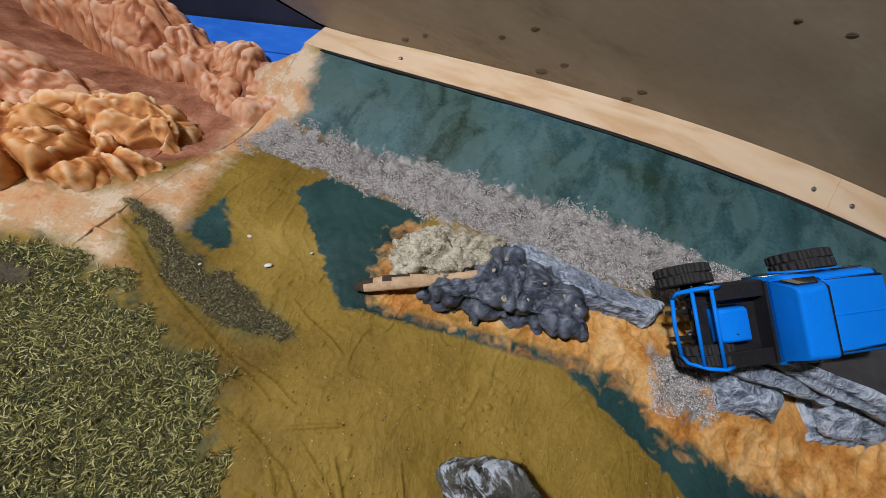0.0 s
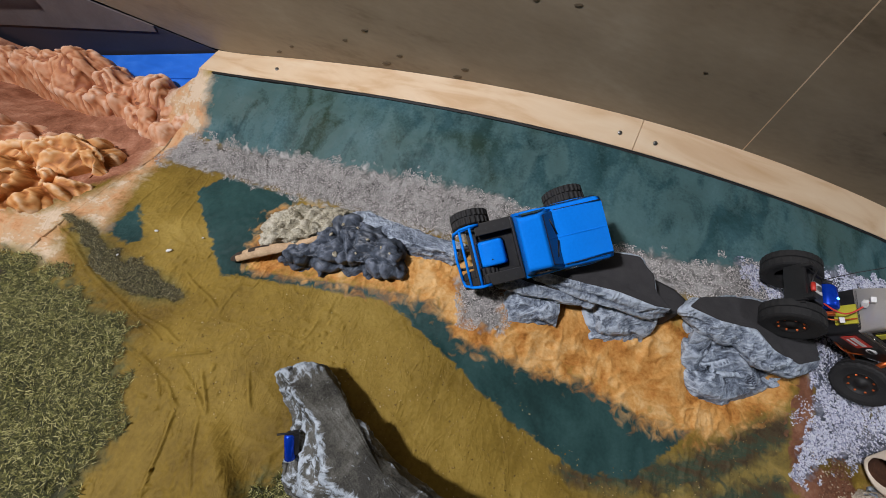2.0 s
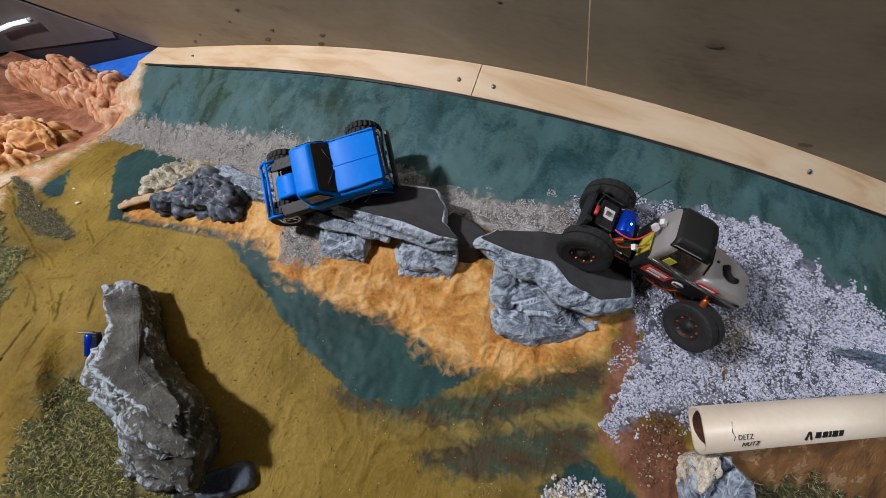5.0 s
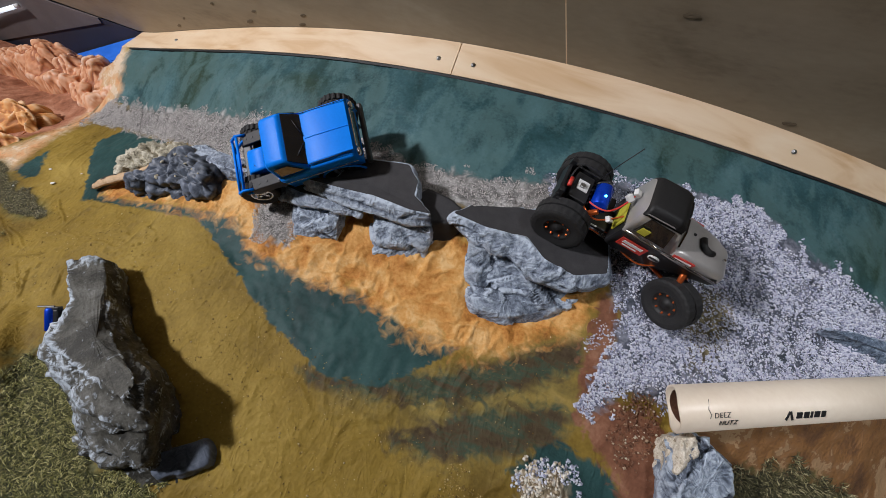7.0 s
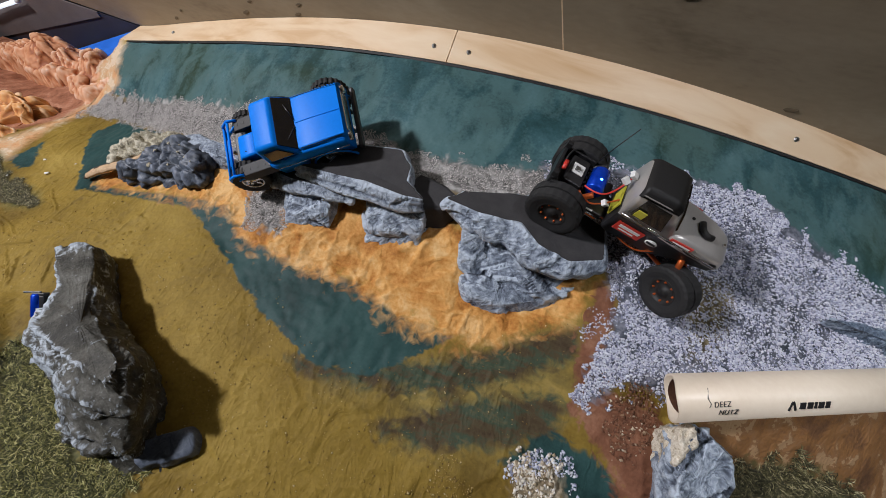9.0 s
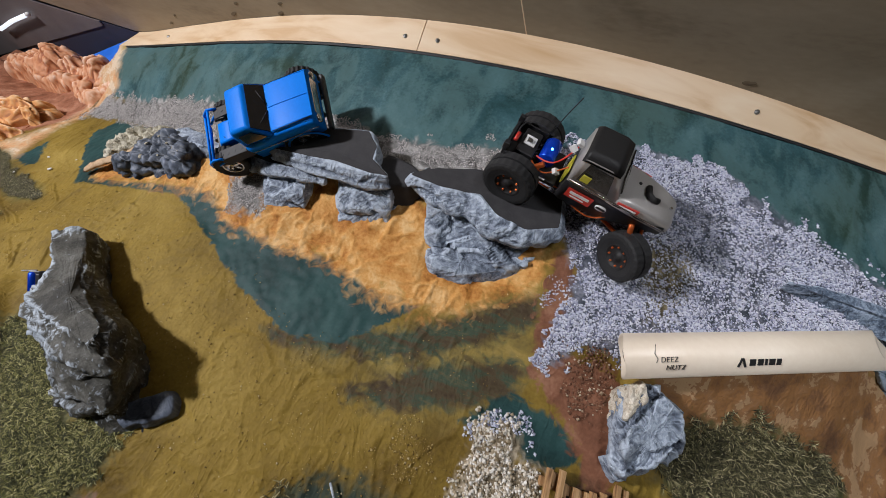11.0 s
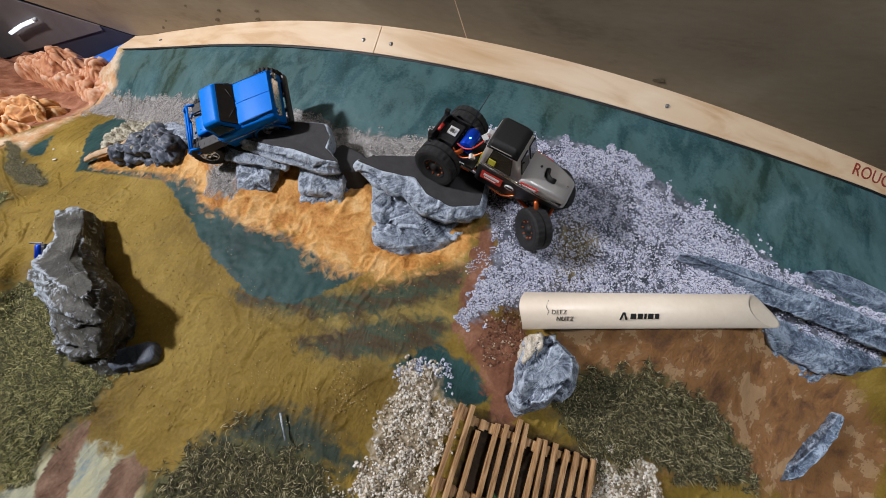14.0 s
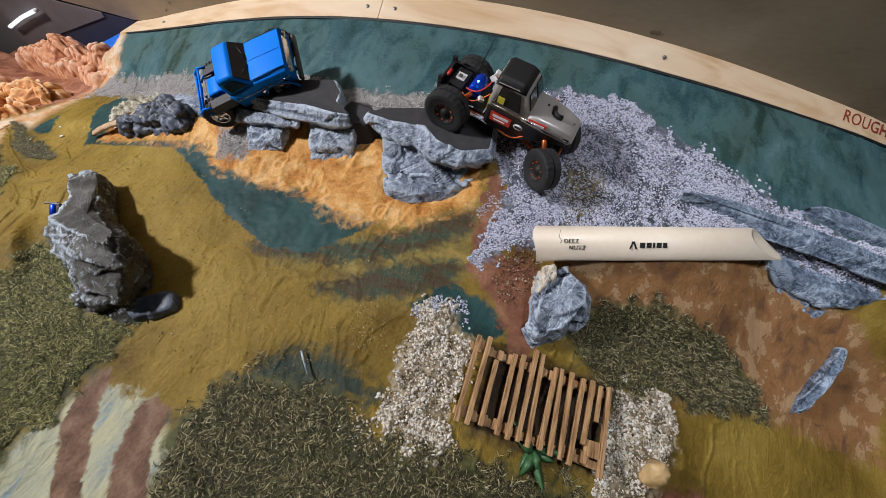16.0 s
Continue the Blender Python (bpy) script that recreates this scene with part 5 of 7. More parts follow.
def mound(name, outline, crest, mat, label, shoulder, knob, cell, amp, freq, slope=2.4, peaks=(), step=0.0022):
    """A crumpled plaster mound on an outlined foot: rounded knobs in a heap, then sharp folds pressed into its skin."""
    area(name, *outline)
    poly = AREAS.pop(name)
    AREAS["mound"] = poly
    lo, hi = poly.min(0) - step, poly.max(0) + step
    xs, ys = np.arange(lo[0], hi[0], step), np.arange(lo[1], hi[1], step)
    X, Y = np.meshgrid(xs, ys, indexing="ij")
    wob = 0.010 * value_noise(X, Y, 0.03, 61)
    d = inside("mound", X, Y) + 0.35 * np.minimum(wob, 0)
    AREAS.pop("mound")
    face = np.clip(d / shoulder, 0, 1)
    face = 1 - (1 - face) ** slope
    base = ground(X, Y) - 0.006
    top = np.interp(X, [c[0] for c in crest], [c[1] for c in crest])
    b = bmesh.new()
    grid = {}
    for i in range(len(xs)):
        for j in range(len(ys)):
            if d[i, j] < -0.004:
                continue
            q = Vector((X[i, j], Y[i, j], 0.37)) / cell
            q += 0.35 * noise.noise_vector(q * 0.9)
            near = noise.voronoi(q)[0]
            heap = 1.15 - near[0] - 0.2 * math.exp(-9 * (near[1] - near[0]))
            h = max(0.004, top[i, j] - base[i, j] + knob * (heap - 0.7)) * face[i, j]
            rim = min(1.0, max(0.0, d[i, j] / 0.014)) ** 0.6
            bend = Vector((X[i, j], Y[i, j], 0)) + 0.012 * noise.noise_vector(Vector((X[i, j], Y[i, j], 0)) * 28)
            for px, py, pz, r in peaks:
                away = math.hypot(bend.x - px, bend.y - py) / r
                h = max(h, (pz - base[i, j] - 0.75 * r * away ** 1.8) * rim)
            grid[i, j] = b.verts.new((X[i, j], Y[i, j], base[i, j] + h - (0.02 if d[i, j] < 0 else 0.0)))
    for i, j in grid:
        quad = [grid.get(k) for k in ((i, j), (i + 1, j), (i + 1, j + 1), (i, j + 1))]
        if None not in quad:
            b.faces.new(quad)
    loose = [v for v in b.verts if not v.link_faces]
    bmesh.ops.delete(b, geom=loose, context="VERTS")
    def ease(times):
        for _ in range(times):
            bmesh.ops.smooth_vert(b, verts=b.verts[:], factor=0.5, use_axis_x=True, use_axis_y=True, use_axis_z=True)
        b.normal_update()
    ease(4)
    heaped = []
    for v in b.verts:
        w = v.co / (cell * 0.95) + 0.3 * noise.noise_vector(v.co / cell)
        near = noise.voronoi(w)[0]
        heaped.append(v.normal * knob * 0.55 * (0.5 - near[0] * near[0] * 0.6 - near[0] * 0.3 - 0.25 * math.exp(-8 * (near[1] - near[0]))))
    for v, mv in zip(b.verts, heaped):
        v.co += mv
    ease(1)
    moves = []
    for v in b.verts:
        p = v.co
        w = p * freq + 0.5 * noise.noise_vector(p * freq * 0.7)
        drape = 1 - min(1.0, abs(noise.noise(Vector((w.x + 0.6 * w.z, w.y - 0.5 * w.z, 0.3 * w.z)) * 1.3)) * 3.2)
        moves.append(v.normal * amp * (0.75 * fold_noise(p, freq) + 0.25 * fold_noise(p + Vector((2, 5, 1)), freq * 2.3) - 0.7 * drape ** 3))
    for v, mv in zip(b.verts, moves):
        v.co += mv
    ease(1)
    return tagged(mesh_ob(name, b, mat, None, True), label, "rock formation")


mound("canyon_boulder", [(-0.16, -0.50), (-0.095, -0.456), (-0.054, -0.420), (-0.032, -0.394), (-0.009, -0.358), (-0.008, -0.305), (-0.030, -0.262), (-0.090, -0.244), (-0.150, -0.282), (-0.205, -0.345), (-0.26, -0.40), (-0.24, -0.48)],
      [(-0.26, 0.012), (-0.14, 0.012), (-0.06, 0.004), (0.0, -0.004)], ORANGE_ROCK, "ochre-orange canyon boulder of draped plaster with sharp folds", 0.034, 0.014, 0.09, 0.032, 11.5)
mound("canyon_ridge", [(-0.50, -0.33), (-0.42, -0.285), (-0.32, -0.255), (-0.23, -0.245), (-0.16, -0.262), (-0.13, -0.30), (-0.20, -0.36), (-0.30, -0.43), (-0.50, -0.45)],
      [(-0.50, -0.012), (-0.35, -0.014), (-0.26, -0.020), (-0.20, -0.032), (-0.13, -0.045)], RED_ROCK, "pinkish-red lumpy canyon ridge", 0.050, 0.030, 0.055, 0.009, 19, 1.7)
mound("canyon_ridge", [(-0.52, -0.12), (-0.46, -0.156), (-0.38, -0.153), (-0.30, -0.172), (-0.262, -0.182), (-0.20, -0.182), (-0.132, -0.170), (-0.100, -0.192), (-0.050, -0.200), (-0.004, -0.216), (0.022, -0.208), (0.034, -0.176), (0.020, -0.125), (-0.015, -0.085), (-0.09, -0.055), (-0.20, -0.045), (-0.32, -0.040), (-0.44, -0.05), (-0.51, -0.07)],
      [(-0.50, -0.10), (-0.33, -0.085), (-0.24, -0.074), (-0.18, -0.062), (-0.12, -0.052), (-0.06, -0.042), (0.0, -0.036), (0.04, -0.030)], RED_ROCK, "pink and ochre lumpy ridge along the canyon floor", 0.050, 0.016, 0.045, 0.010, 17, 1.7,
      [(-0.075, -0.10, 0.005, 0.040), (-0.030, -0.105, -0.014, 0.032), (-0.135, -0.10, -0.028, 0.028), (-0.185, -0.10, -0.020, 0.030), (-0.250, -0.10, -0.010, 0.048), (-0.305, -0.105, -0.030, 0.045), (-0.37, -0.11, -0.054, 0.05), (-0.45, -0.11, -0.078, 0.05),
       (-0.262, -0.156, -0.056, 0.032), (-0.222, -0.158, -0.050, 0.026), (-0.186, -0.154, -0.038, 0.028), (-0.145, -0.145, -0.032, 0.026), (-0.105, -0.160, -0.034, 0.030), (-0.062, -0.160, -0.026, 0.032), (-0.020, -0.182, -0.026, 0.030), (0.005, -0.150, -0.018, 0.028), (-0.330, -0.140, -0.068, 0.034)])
rock("grey_hill", [(-0.16, -0.500, -0.002), (-0.04, -0.500, 0.000), (-0.01, -0.510, 0.004), (0.008, -0.530, 0.006), (0.002, -0.56, 0.007), (-0.14, -0.56, 0.004)],
     [(-0.20, -0.485), (-0.045, -0.482), (0.012, -0.492), (0.045, -0.535), (0.03, -0.60), (-0.2, -0.60)], [HILL_GREY], "dark brown cloth-covered mound beside the grass", 0.006, 34, 1.0, 0.004, False, 0, 0.003, category="mound")
rock("amber_stone", [(1.452, -0.600, 0.036), (1.468, -0.592, 0.036), (1.478, -0.603, 0.033), (1.470, -0.619, 0.030), (1.456, -0.616, 0.032)],
     [(1.446, -0.602), (1.468, -0.587), (1.484, -0.604), (1.472, -0.626), (1.452, -0.622)], [AMBER_STONE], "smooth amber-yellow stone among white gravel", 0.003, 50, 1.0, 0.004, False, 0.002, 0.006, category="stone")


def pebbles():
    host = bpy.data.objects["lumpy_rock"]
    rng = random.Random(8)
    for x, y, r in ((0.425, -0.352, 0.0045), (0.405, -0.322, 0.003), (0.438, -0.300, 0.003), (0.462, -0.318, 0.0025), (0.485, -0.325, 0.0025), (0.452, -0.340, 0.002), (0.415, -0.300, 0.003), (0.50, -0.330, 0.002)):
        b = bmesh.new()
        bmesh.ops.create_icosphere(b, subdivisions=2, radius=r)
        for v in b.verts:
            v.co = Vector((v.co.x * 0.8, v.co.y * 1.2, v.co.z * 0.6)) * (1 + 0.15 * noise.noise(v.co * 300))
        hit = host.ray_cast(Vector((x, y, 0.3)), Vector((0, 0, -1)))
        z = hit[1].z if hit[0] else 0.1
        b.transform(Matrix.Translation((x, y, z + r * 0.2)) @ Matrix.Rotation(rng.uniform(0, 3), 4, "Z"))
        part("pebble", b, RUBBLE, host, "pale pebble", True)


pebbles()


# ---- driftwood, pipe, bridge, small things ----
def driftwood():
    rng = random.Random(4)
    a, b = Vector((0.272, -0.394, 0.032)), Vector((0.396, -0.330, 0.086))
    secs = []
    d = (b - a).normalized()
    q = d.to_track_quat("X", "Z")
    for k in range(15):
        s = k / 14
        r = 0.0105 * (0.75 + 0.25 * math.sin(s * 5)) * (0.55 if k in (0, 14) else 1)
        c = a.lerp(b, s) + Vector((0, 0, 0.003 * math.sin(s * 7)))
        secs.append([c + q @ Vector((0, r * math.cos(t) * 0.9, r * 0.45 * math.sin(t) + rng.uniform(-0.0008, 0.0008))) for t in [2 * math.pi * i / 12 for i in range(12)]])
    body = loft(secs)
    for f in body.faces:
        m = f.calc_center_median() - a
        s = m.dot(d) / (b - a).length
        side = (q.inverted() @ (m - d * m.dot(d))).y
        f.material_index = 1 if s < 0.05 or (s < 0.42 and side > 0.004 + 0.004 * math.sin(s * 40)) else 0
    tagged(mesh_ob("driftwood", body, [DRIFT, CHAR], None, True), "pale split driftwood stick leaning on dark rock", "stick")


driftwood()

PIPE_A, PIPE_B, PIPE_R = Vector((1.2255, -0.4054, 0.1573)), Vector((1.566, -0.247, 0.1106)), 0.0246


def pipe():
    root = empty("pipe", Matrix.Translation(PIPE_A) @ (PIPE_B - PIPE_A).to_track_quat("X", "Z").to_matrix().to_4x4())
    L = (PIPE_B - PIPE_A).length
    n = 40
    b = bmesh.new()
    rings = []
    for r, shift in ((PIPE_R, 0), (PIPE_R - 0.0032, 0)):
        for end in (0, 1):
            ring = []
            for k in range(n):
                t = 2 * math.pi * k / n
                y, z = r * math.cos(t), r * math.sin(t)
                x = (0.0015 * math.sin(3 * t) + 0.006 * y / PIPE_R - 0.013 * z / PIPE_R) if end == 0 else L - 0.008 + 0.05 * (-z / PIPE_R) + 0.004 * math.sin(2 * t)
                ring.append(b.verts.new((x, y, z)))
            rings.append(ring)
    for p, q in ((0, 1), (3, 2), (2, 0), (1, 3)):
        for k in range(n):
            b.faces.new((rings[p][k], rings[p][(k + 1) % n], rings[q][(k + 1) % n], rings[q][k]))
    bmesh.ops.recalc_face_normals(b, faces=b.faces[:])
    part("tube", b, PVC, root, "cream plastic drain tube", True)
    bore_skin = lathe([(PIPE_R - 0.0036, 0.016), (PIPE_R - 0.0038, 0.14), (PIPE_R - 0.010, 0.15), (0.0001, 0.15)], 28, "X")
    part("inner_lining", bore_skin, surface("brown_lining", (0.06, 0.022, 0.010), (0.16, 0.07, 0.035), 0.9, 0, 90, 400, 0.5), root, "dark brown lining inside the tube", True)
    crack = tube([(0.026, 0.006, PIPE_R - 0.0008), (0.021, -0.004, PIPE_R - 0.0002), (0.024, -0.009, PIPE_R - 0.0018), (0.022, -0.0125, PIPE_R - 0.0035)], 0.0005, None, 5)
    part("crack", crack, INK, root, "dark hairline crack")

    def lettering(body, x, ang, size):
        c = bpy.data.curves.new("pipe_lettering", "FONT")
        c.body, c.size, c.extrude, c.shear, c.align_y = body, size, 0.0002, 0.05, "CENTER"
        c.space_character, c.offset = 1.12, -0.00012
        c.materials.append(INK)
        o = new("pipe_lettering", c)
        o.parent = root
        o.matrix_local = Matrix.Rotation(ang, 4, "X") @ Matrix.Translation((x, 0, PIPE_R + 0.0003))
    lettering("DEEZ", 0.027, radians(24), 0.0082)
    lettering("NUTZ", 0.034, radians(44), 0.0082)
    b = bmesh.new()
    m = Matrix.Rotation(radians(36), 4, "X")
    z0, z1 = PIPE_R - 0.0002, PIPE_R + 0.0005
    for s in (-1, 1):
        box(-0.0012, 0.0012, -0.0055, 0.0055, z0, z1, 0, b, m @ Matrix.Translation((0.128 + 0.0025 * s, 0, 0)) @ Matrix.Rotation(s * 0.4, 4, "Z"))
    for k, w in enumerate((0.0075, 0.007, 0.003, 0.0075, 0.006)):
        x = (0.138, 0.1485, 0.158, 0.1635, 0.1735)[k]
        box(x, x + w, -0.0036, 0.0036, z0, z1, 0, b, m)
    part("logo_mark", b, INK, root, "black logo shape")
    tagged(root, "cream plastic pipe half buried, with black hand lettering", "pipe")


pipe()


def bridge():
    o = Vector((1.192, -0.643, 0.088))
    u = (Vector((1.390, -0.634, 0.042)) - o).normalized()
    v = Vector((0.010, 0.118, 0.004))
    v = (v - v.dot(u) * u).normalized()
    w = u.cross(v)
    m = Matrix((u, v, w)).transposed().to_4x4()
    m.translation = o
    root = empty("timber_bridge", m)
    rng = random.Random(11)
    L = 0.200
    for y in (0.010, 0.092):
        part("rail", box(-0.002, L + 0.004, y - 0.005, y + 0.005, -0.012, -0.002, 0.0012, None, Matrix.Rotation(0.02 if y > 0.05 else -0.02, 4, "Z")), SLAT_WOOD, root, "rough timber rail")
        for k in range(11):
            x = 0.018 + k * 0.0152
            part("spacer", box(x, x + 0.0075, y - 0.0065, y + 0.0065, -0.002, 0.0055, 0.0008), SLAT_WOOD, root)
    ends = ((0.002, -0.003, 0.107), (0.016, -0.002, 0.110), (0.033, 0.002, 0.084), (0.056, -0.001, 0.101), (0.070, -0.002, 0.104), (0.083, 0.000, 0.117), (0.0965, -0.002, 0.115), (0.113, 0.000, 0.104),
            (0.127, -0.002, 0.105), (0.1405, -0.002, 0.106), (0.154, -0.004, 0.104), (0.168, 0.024, 0.106), (0.1815, 0.056, 0.103), (0.1965, -0.006, 0.106))
    for x, lo, hi in ends:
        b = box(-0.0029, 0.0029, lo, hi, 0.0, 0.0064, 0.0007, None, Matrix.Translation((x, 0, 0.0022 + rng.uniform(0, 0.0015))) @ Matrix.Rotation(rng.uniform(-0.035, 0.035), 4, "Z"))
        part("slat", b, SLAT_WOOD, root)
    part("end_block", box(0.174, 0.194, 0.002, 0.022, -0.004, 0.0075, 0.0012, None, Matrix.Rotation(0.06, 4, "Z")), SLAT_WOOD, root, "pale timber block at the deck's end")
    part("loose_slat", box(0.040, 0.047, 0.02, 0.095, -0.022, -0.016, 0.0007), SLAT_WOOD, root, "slat fallen below the deck")
    for x, y in ((0.012, 0.012), (0.012, 0.098), (0.178, 0.012), (0.178, 0.098)):
        part("post", box(x - 0.007, x + 0.007, y - 0.007, y + 0.007, -0.05, -0.001, 0.001), SLAT_WOOD, root, "square timber post")
    tagged(root, "small weathered timber bridge with gappy slats", "bridge")


bridge()


def fern():
    root = empty("plastic_plant", (1.300, -0.640, gz(1.300, -0.640) + 0.004))
    for k in range(9):
        a = (-2.9, -2.2, -1.7, -1.2, -0.9, -0.3, 0.4, 2.4, 2.9)[k]
        L = 0.020 + 0.008 * (k % 4)
        b = bmesh.new()
        secs = []
        for i in range(7):
            s = i / 6
            wdt = 0.0055 * math.sin(math.pi * min(1, s * 0.92 + 0.08)) + 0.0003
            x, z = L * s, (0.010 - 0.006 * (k % 2)) * math.sin(s * (2.2 + 0.5 * (k % 3)))
            y = 0.006 * s * s * (1 if k % 2 else -1)
            secs.append([(x, y - wdt, z), (x, y, z + 0.0012), (x, y + wdt, z), (x, y, z - 0.0004)])
        loft(secs, b)
        b.transform(Matrix.Rotation(a, 4, "Z"))
        part("leaf", b, LEAF, root, "", True)
    tagged(root, "bright green plastic leaves growing under the bridge", "plant")


fern()


def flecks():
    """Loose pale flakes on the sand, and one dry fibre."""
    rng = random.Random(5)
    for x, y, r in ((0.131, -0.384, 0.0034), (0.172, -0.408, 0.0046), (0.205, -0.372, 0.002), (0.112, -0.44, 0.002)):
        b = bmesh.new()
        bmesh.ops.create_icosphere(b, subdivisions=2, radius=r)
        for v in b.verts:
            v.co = Vector((v.co.x * 0.6, v.co.y, v.co.z * 0.35)) * (1 + 0.25 * noise.noise(v.co * 400 + Vector((x * 99, 0, 0))))
        b.transform(Matrix.Translation((x, y, gz(x, y) + 0.0015)) @ Matrix.Rotation(rng.uniform(0, 3), 4, "Z"))
        tagged(mesh_ob("white_flake", b, WHITE, None, True), "small white plaster flake lying on sand", "flake", "flakes on the sand")


flecks()


def twig():
    pts = [(0.973, -0.639), (0.984, -0.650), (0.998, -0.663)]
    b = tube([(x, y, gz(x, y) + 0.004) for x, y in pts], 0.0014, None, 6)
    tagged(mesh_ob("twig", b, OLIVE_ROCK, None, True), "thin grey-brown twig lying on the dark grass", "twig")


twig()


def blue_fitting():
    at = Vector((0.4815, -0.5895, 0.099))
    root = empty("blue_canister", Matrix.Translation(at) @ Euler((0.5, 0.1, 0.45)).to_matrix().to_4x4())
    part("can", lathe([(0.0001, -0.015), (0.0055, -0.015), (0.0062, -0.014), (0.0062, 0.012), (0.0048, 0.0145), (0.0001, 0.0145)], 20), MOTOR_BLUE, root, "shiny blue cylinder", True)
    b = box(0.003, 0.0095, -0.010, 0.012, -0.006, 0.004, 0.001)
    box(-0.003, 0.010, 0.012, 0.0155, -0.004, 0.004, 0.0008, b)
    part("bracket", b, BLACK, root, "black bracket")
    b = tube([(-0.013, 0.0165, 0.002), (-0.004, 0.0165, 0.003), (0.006, 0.0165, 0.003)], 0.0012)
    part("pin", b, BLACK, root, "black pin")
    tagged(root, "small blue canister with black bracket on the rock edge", "fitting")


blue_fitting()


# ---- radio-controlled trucks ----
def frame_from(rear, front, side):
    """Pose with x from the rear to the front axle, y to the truck's left; origin midway between the right wheels' hubs, moved to the middle of the truck."""
    rear, front, side = Vector(rear), Vector(front), Vector(side)
    x = (front - rear).normalized()
    y = (side - x * side.dot(x)).normalized()
    z = x.cross(y)
    m = Matrix((x, y, z)).transposed().to_4x4()
    m.translation = (rear + front) / 2 + y * side.length / 2
    return m


def tyre_mesh(r, w, lugs, hub, depth):
    """One skin with raised, staggered tread blocks."""
    sides = lugs * 4
    stations = [(hub, -0.42, 0), (r * 0.78, -0.5, 0), (r * 0.90, -0.49, 1), (r * 0.945, -0.43, 2), (r * 0.945, -0.24, 2), (r * 0.945, -0.05, 2), (r * 0.915, -0.03, 0), (r * 0.915, 0.03, 0), (r * 0.945, 0.05, 3), (r * 0.945, 0.24, 3), (r * 0.945, 0.43, 3), (r * 0.90, 0.49, 1), (r * 0.78, 0.5, 0), (hub, 0.42, 0)]
    b = bmesh.new()
    rings = []
    for rad, y, kind in stations:
        ring = []
        for k in range(sides):
            a = 2 * math.pi * k / sides
            up = {0: 0.0, 1: 0.02 if k % 4 < 2 else -0.01, 2: 0.05 if k % 4 < 2 else 0.05 - depth, 3: 0.05 if (k + 2) % 4 < 2 else 0.05 - depth}[kind] * r
            ring.append(b.verts.new(((rad + up) * math.cos(a), y * w, (rad + up) * math.sin(a))))
        rings.append(ring)
    rings.append(rings[0])
    for p, q in zip(rings, rings[1:]):
        for k in range(sides):
            b.faces.new((p[k], p[(k + 1) % sides], q[(k + 1) % sides], q[k]))
    bmesh.ops.recalc_face_normals(b, faces=b.faces[:])
    return b


def wheel(truck, at, r, w, side, style, turn=0.0):
    root = new("wheel")
    root.empty_display_size = 0.02
    root.parent = truck
    root.matrix_local = Matrix.Translation(at) @ Matrix.Rotation(turn, 4, "Z")
    hub = r * (0.52 if style == "chrome" else 0.50)
    part("tyre", tyre_mesh(r, w, 24, hub, 0.05 if style == "chrome" else 0.014), RUBBER, root, "black knobbly rubber tyre")
    if style == "chrome":
        b = lathe([(hub * 1.04, side * w * 0.43), (hub * 0.98, side * w * 0.46), (hub * 0.86, side * w * 0.40), (hub * 0.84, side * w * 0.22), (hub * 0.4, side * w * 0.20), (hub * 0.34, side * w * 0.36), (0.0001, side * w * 0.38)], 30)
        for k in range(5):
            m = Matrix.Rotation(2 * math.pi * k / 5, 4, "Y")
            box(hub * 0.25, hub * 0.9, side * w * 0.30 - 0.0012, side * w * 0.30 + 0.0012, -hub * 0.14, hub * 0.14, 0.0006, b, m)
        part("rim", b, CHROME, root, "chrome five-spoke rim", True)
    else:
        b = lathe([(hub * 1.04, side * w * 0.43), (hub * 0.98, side * w * 0.45), (hub * 0.9, side * w * 0.36), (hub * 0.7, side * w * 0.30), (hub * 0.35, side * w * 0.32), (hub * 0.3, side * w * 0.40), (0.0001, side * w * 0.40)], 30)
        part("rim", b, MATT_BLACK, root, "black beadlock rim", True)
        for k in range(8):
            a = 2 * math.pi * k / 8
            bolt = lathe([(0.0001, side * (w * 0.36 + 0.0012)), (0.0012, side * (w * 0.36 + 0.001)), (0.0014, side * w * 0.30)], 8)
            bolt.transform(Matrix.Translation((hub * 0.80 * math.cos(a), 0, hub * 0.80 * math.sin(a))))
            part("bolt", bolt, COPPER, root, "copper bolt head", True)
    return root


def pickup_sections(stations):
    return [rounded(x, h, z0, z1, r, 4, ht) for x, h, z0, z1, r, ht in stations]


def flat_glass(corners, thick, mat, parent, name, label):
    """A thin pane on four corners."""
    c = [Vector(p) for p in corners]
    n = (c[1] - c[0]).cross(c[3] - c[0]).normalized() * thick
    b = bmesh.new()
    lo, hi = [b.verts.new(p) for p in c], [b.verts.new(p + n) for p in c]
    b.faces.new(lo[::-1])
    b.faces.new(hi)
    for i in range(4):
        b.faces.new((lo[i], lo[(i + 1) % 4], hi[(i + 1) % 4], hi[i]))
    bmesh.ops.recalc_face_normals(b, faces=b.faces[:])
    return part(name, b, mat, parent, label)


def pane_material():
    m, ns, ls, p = nodes_of("smoked_window")
    n = noise_node(ns, ls, 300, 3)
    ls.new(ramp(ns, ls, n.outputs["Fac"], [(0.3, (0.008, 0.008, 0.009)), (0.7, (0.02, 0.018, 0.018))]), p.inputs["Base Color"])
    p.inputs["Roughness"].default_value, p.inputs["Coat Weight"].default_value = 0.12, 0.5
    return m


PANE = pane_material()


def glow_material():
    m, ns, ls, p = nodes_of("blue_indicator")
    p.inputs["Base Color"].default_value = (0.1, 0.4, 1, 1)
    p.inputs["Emission Color"].default_value = (0.05, 0.35, 1.0, 1)
    p.inputs["Emission Strength"].default_value = 12
    return m


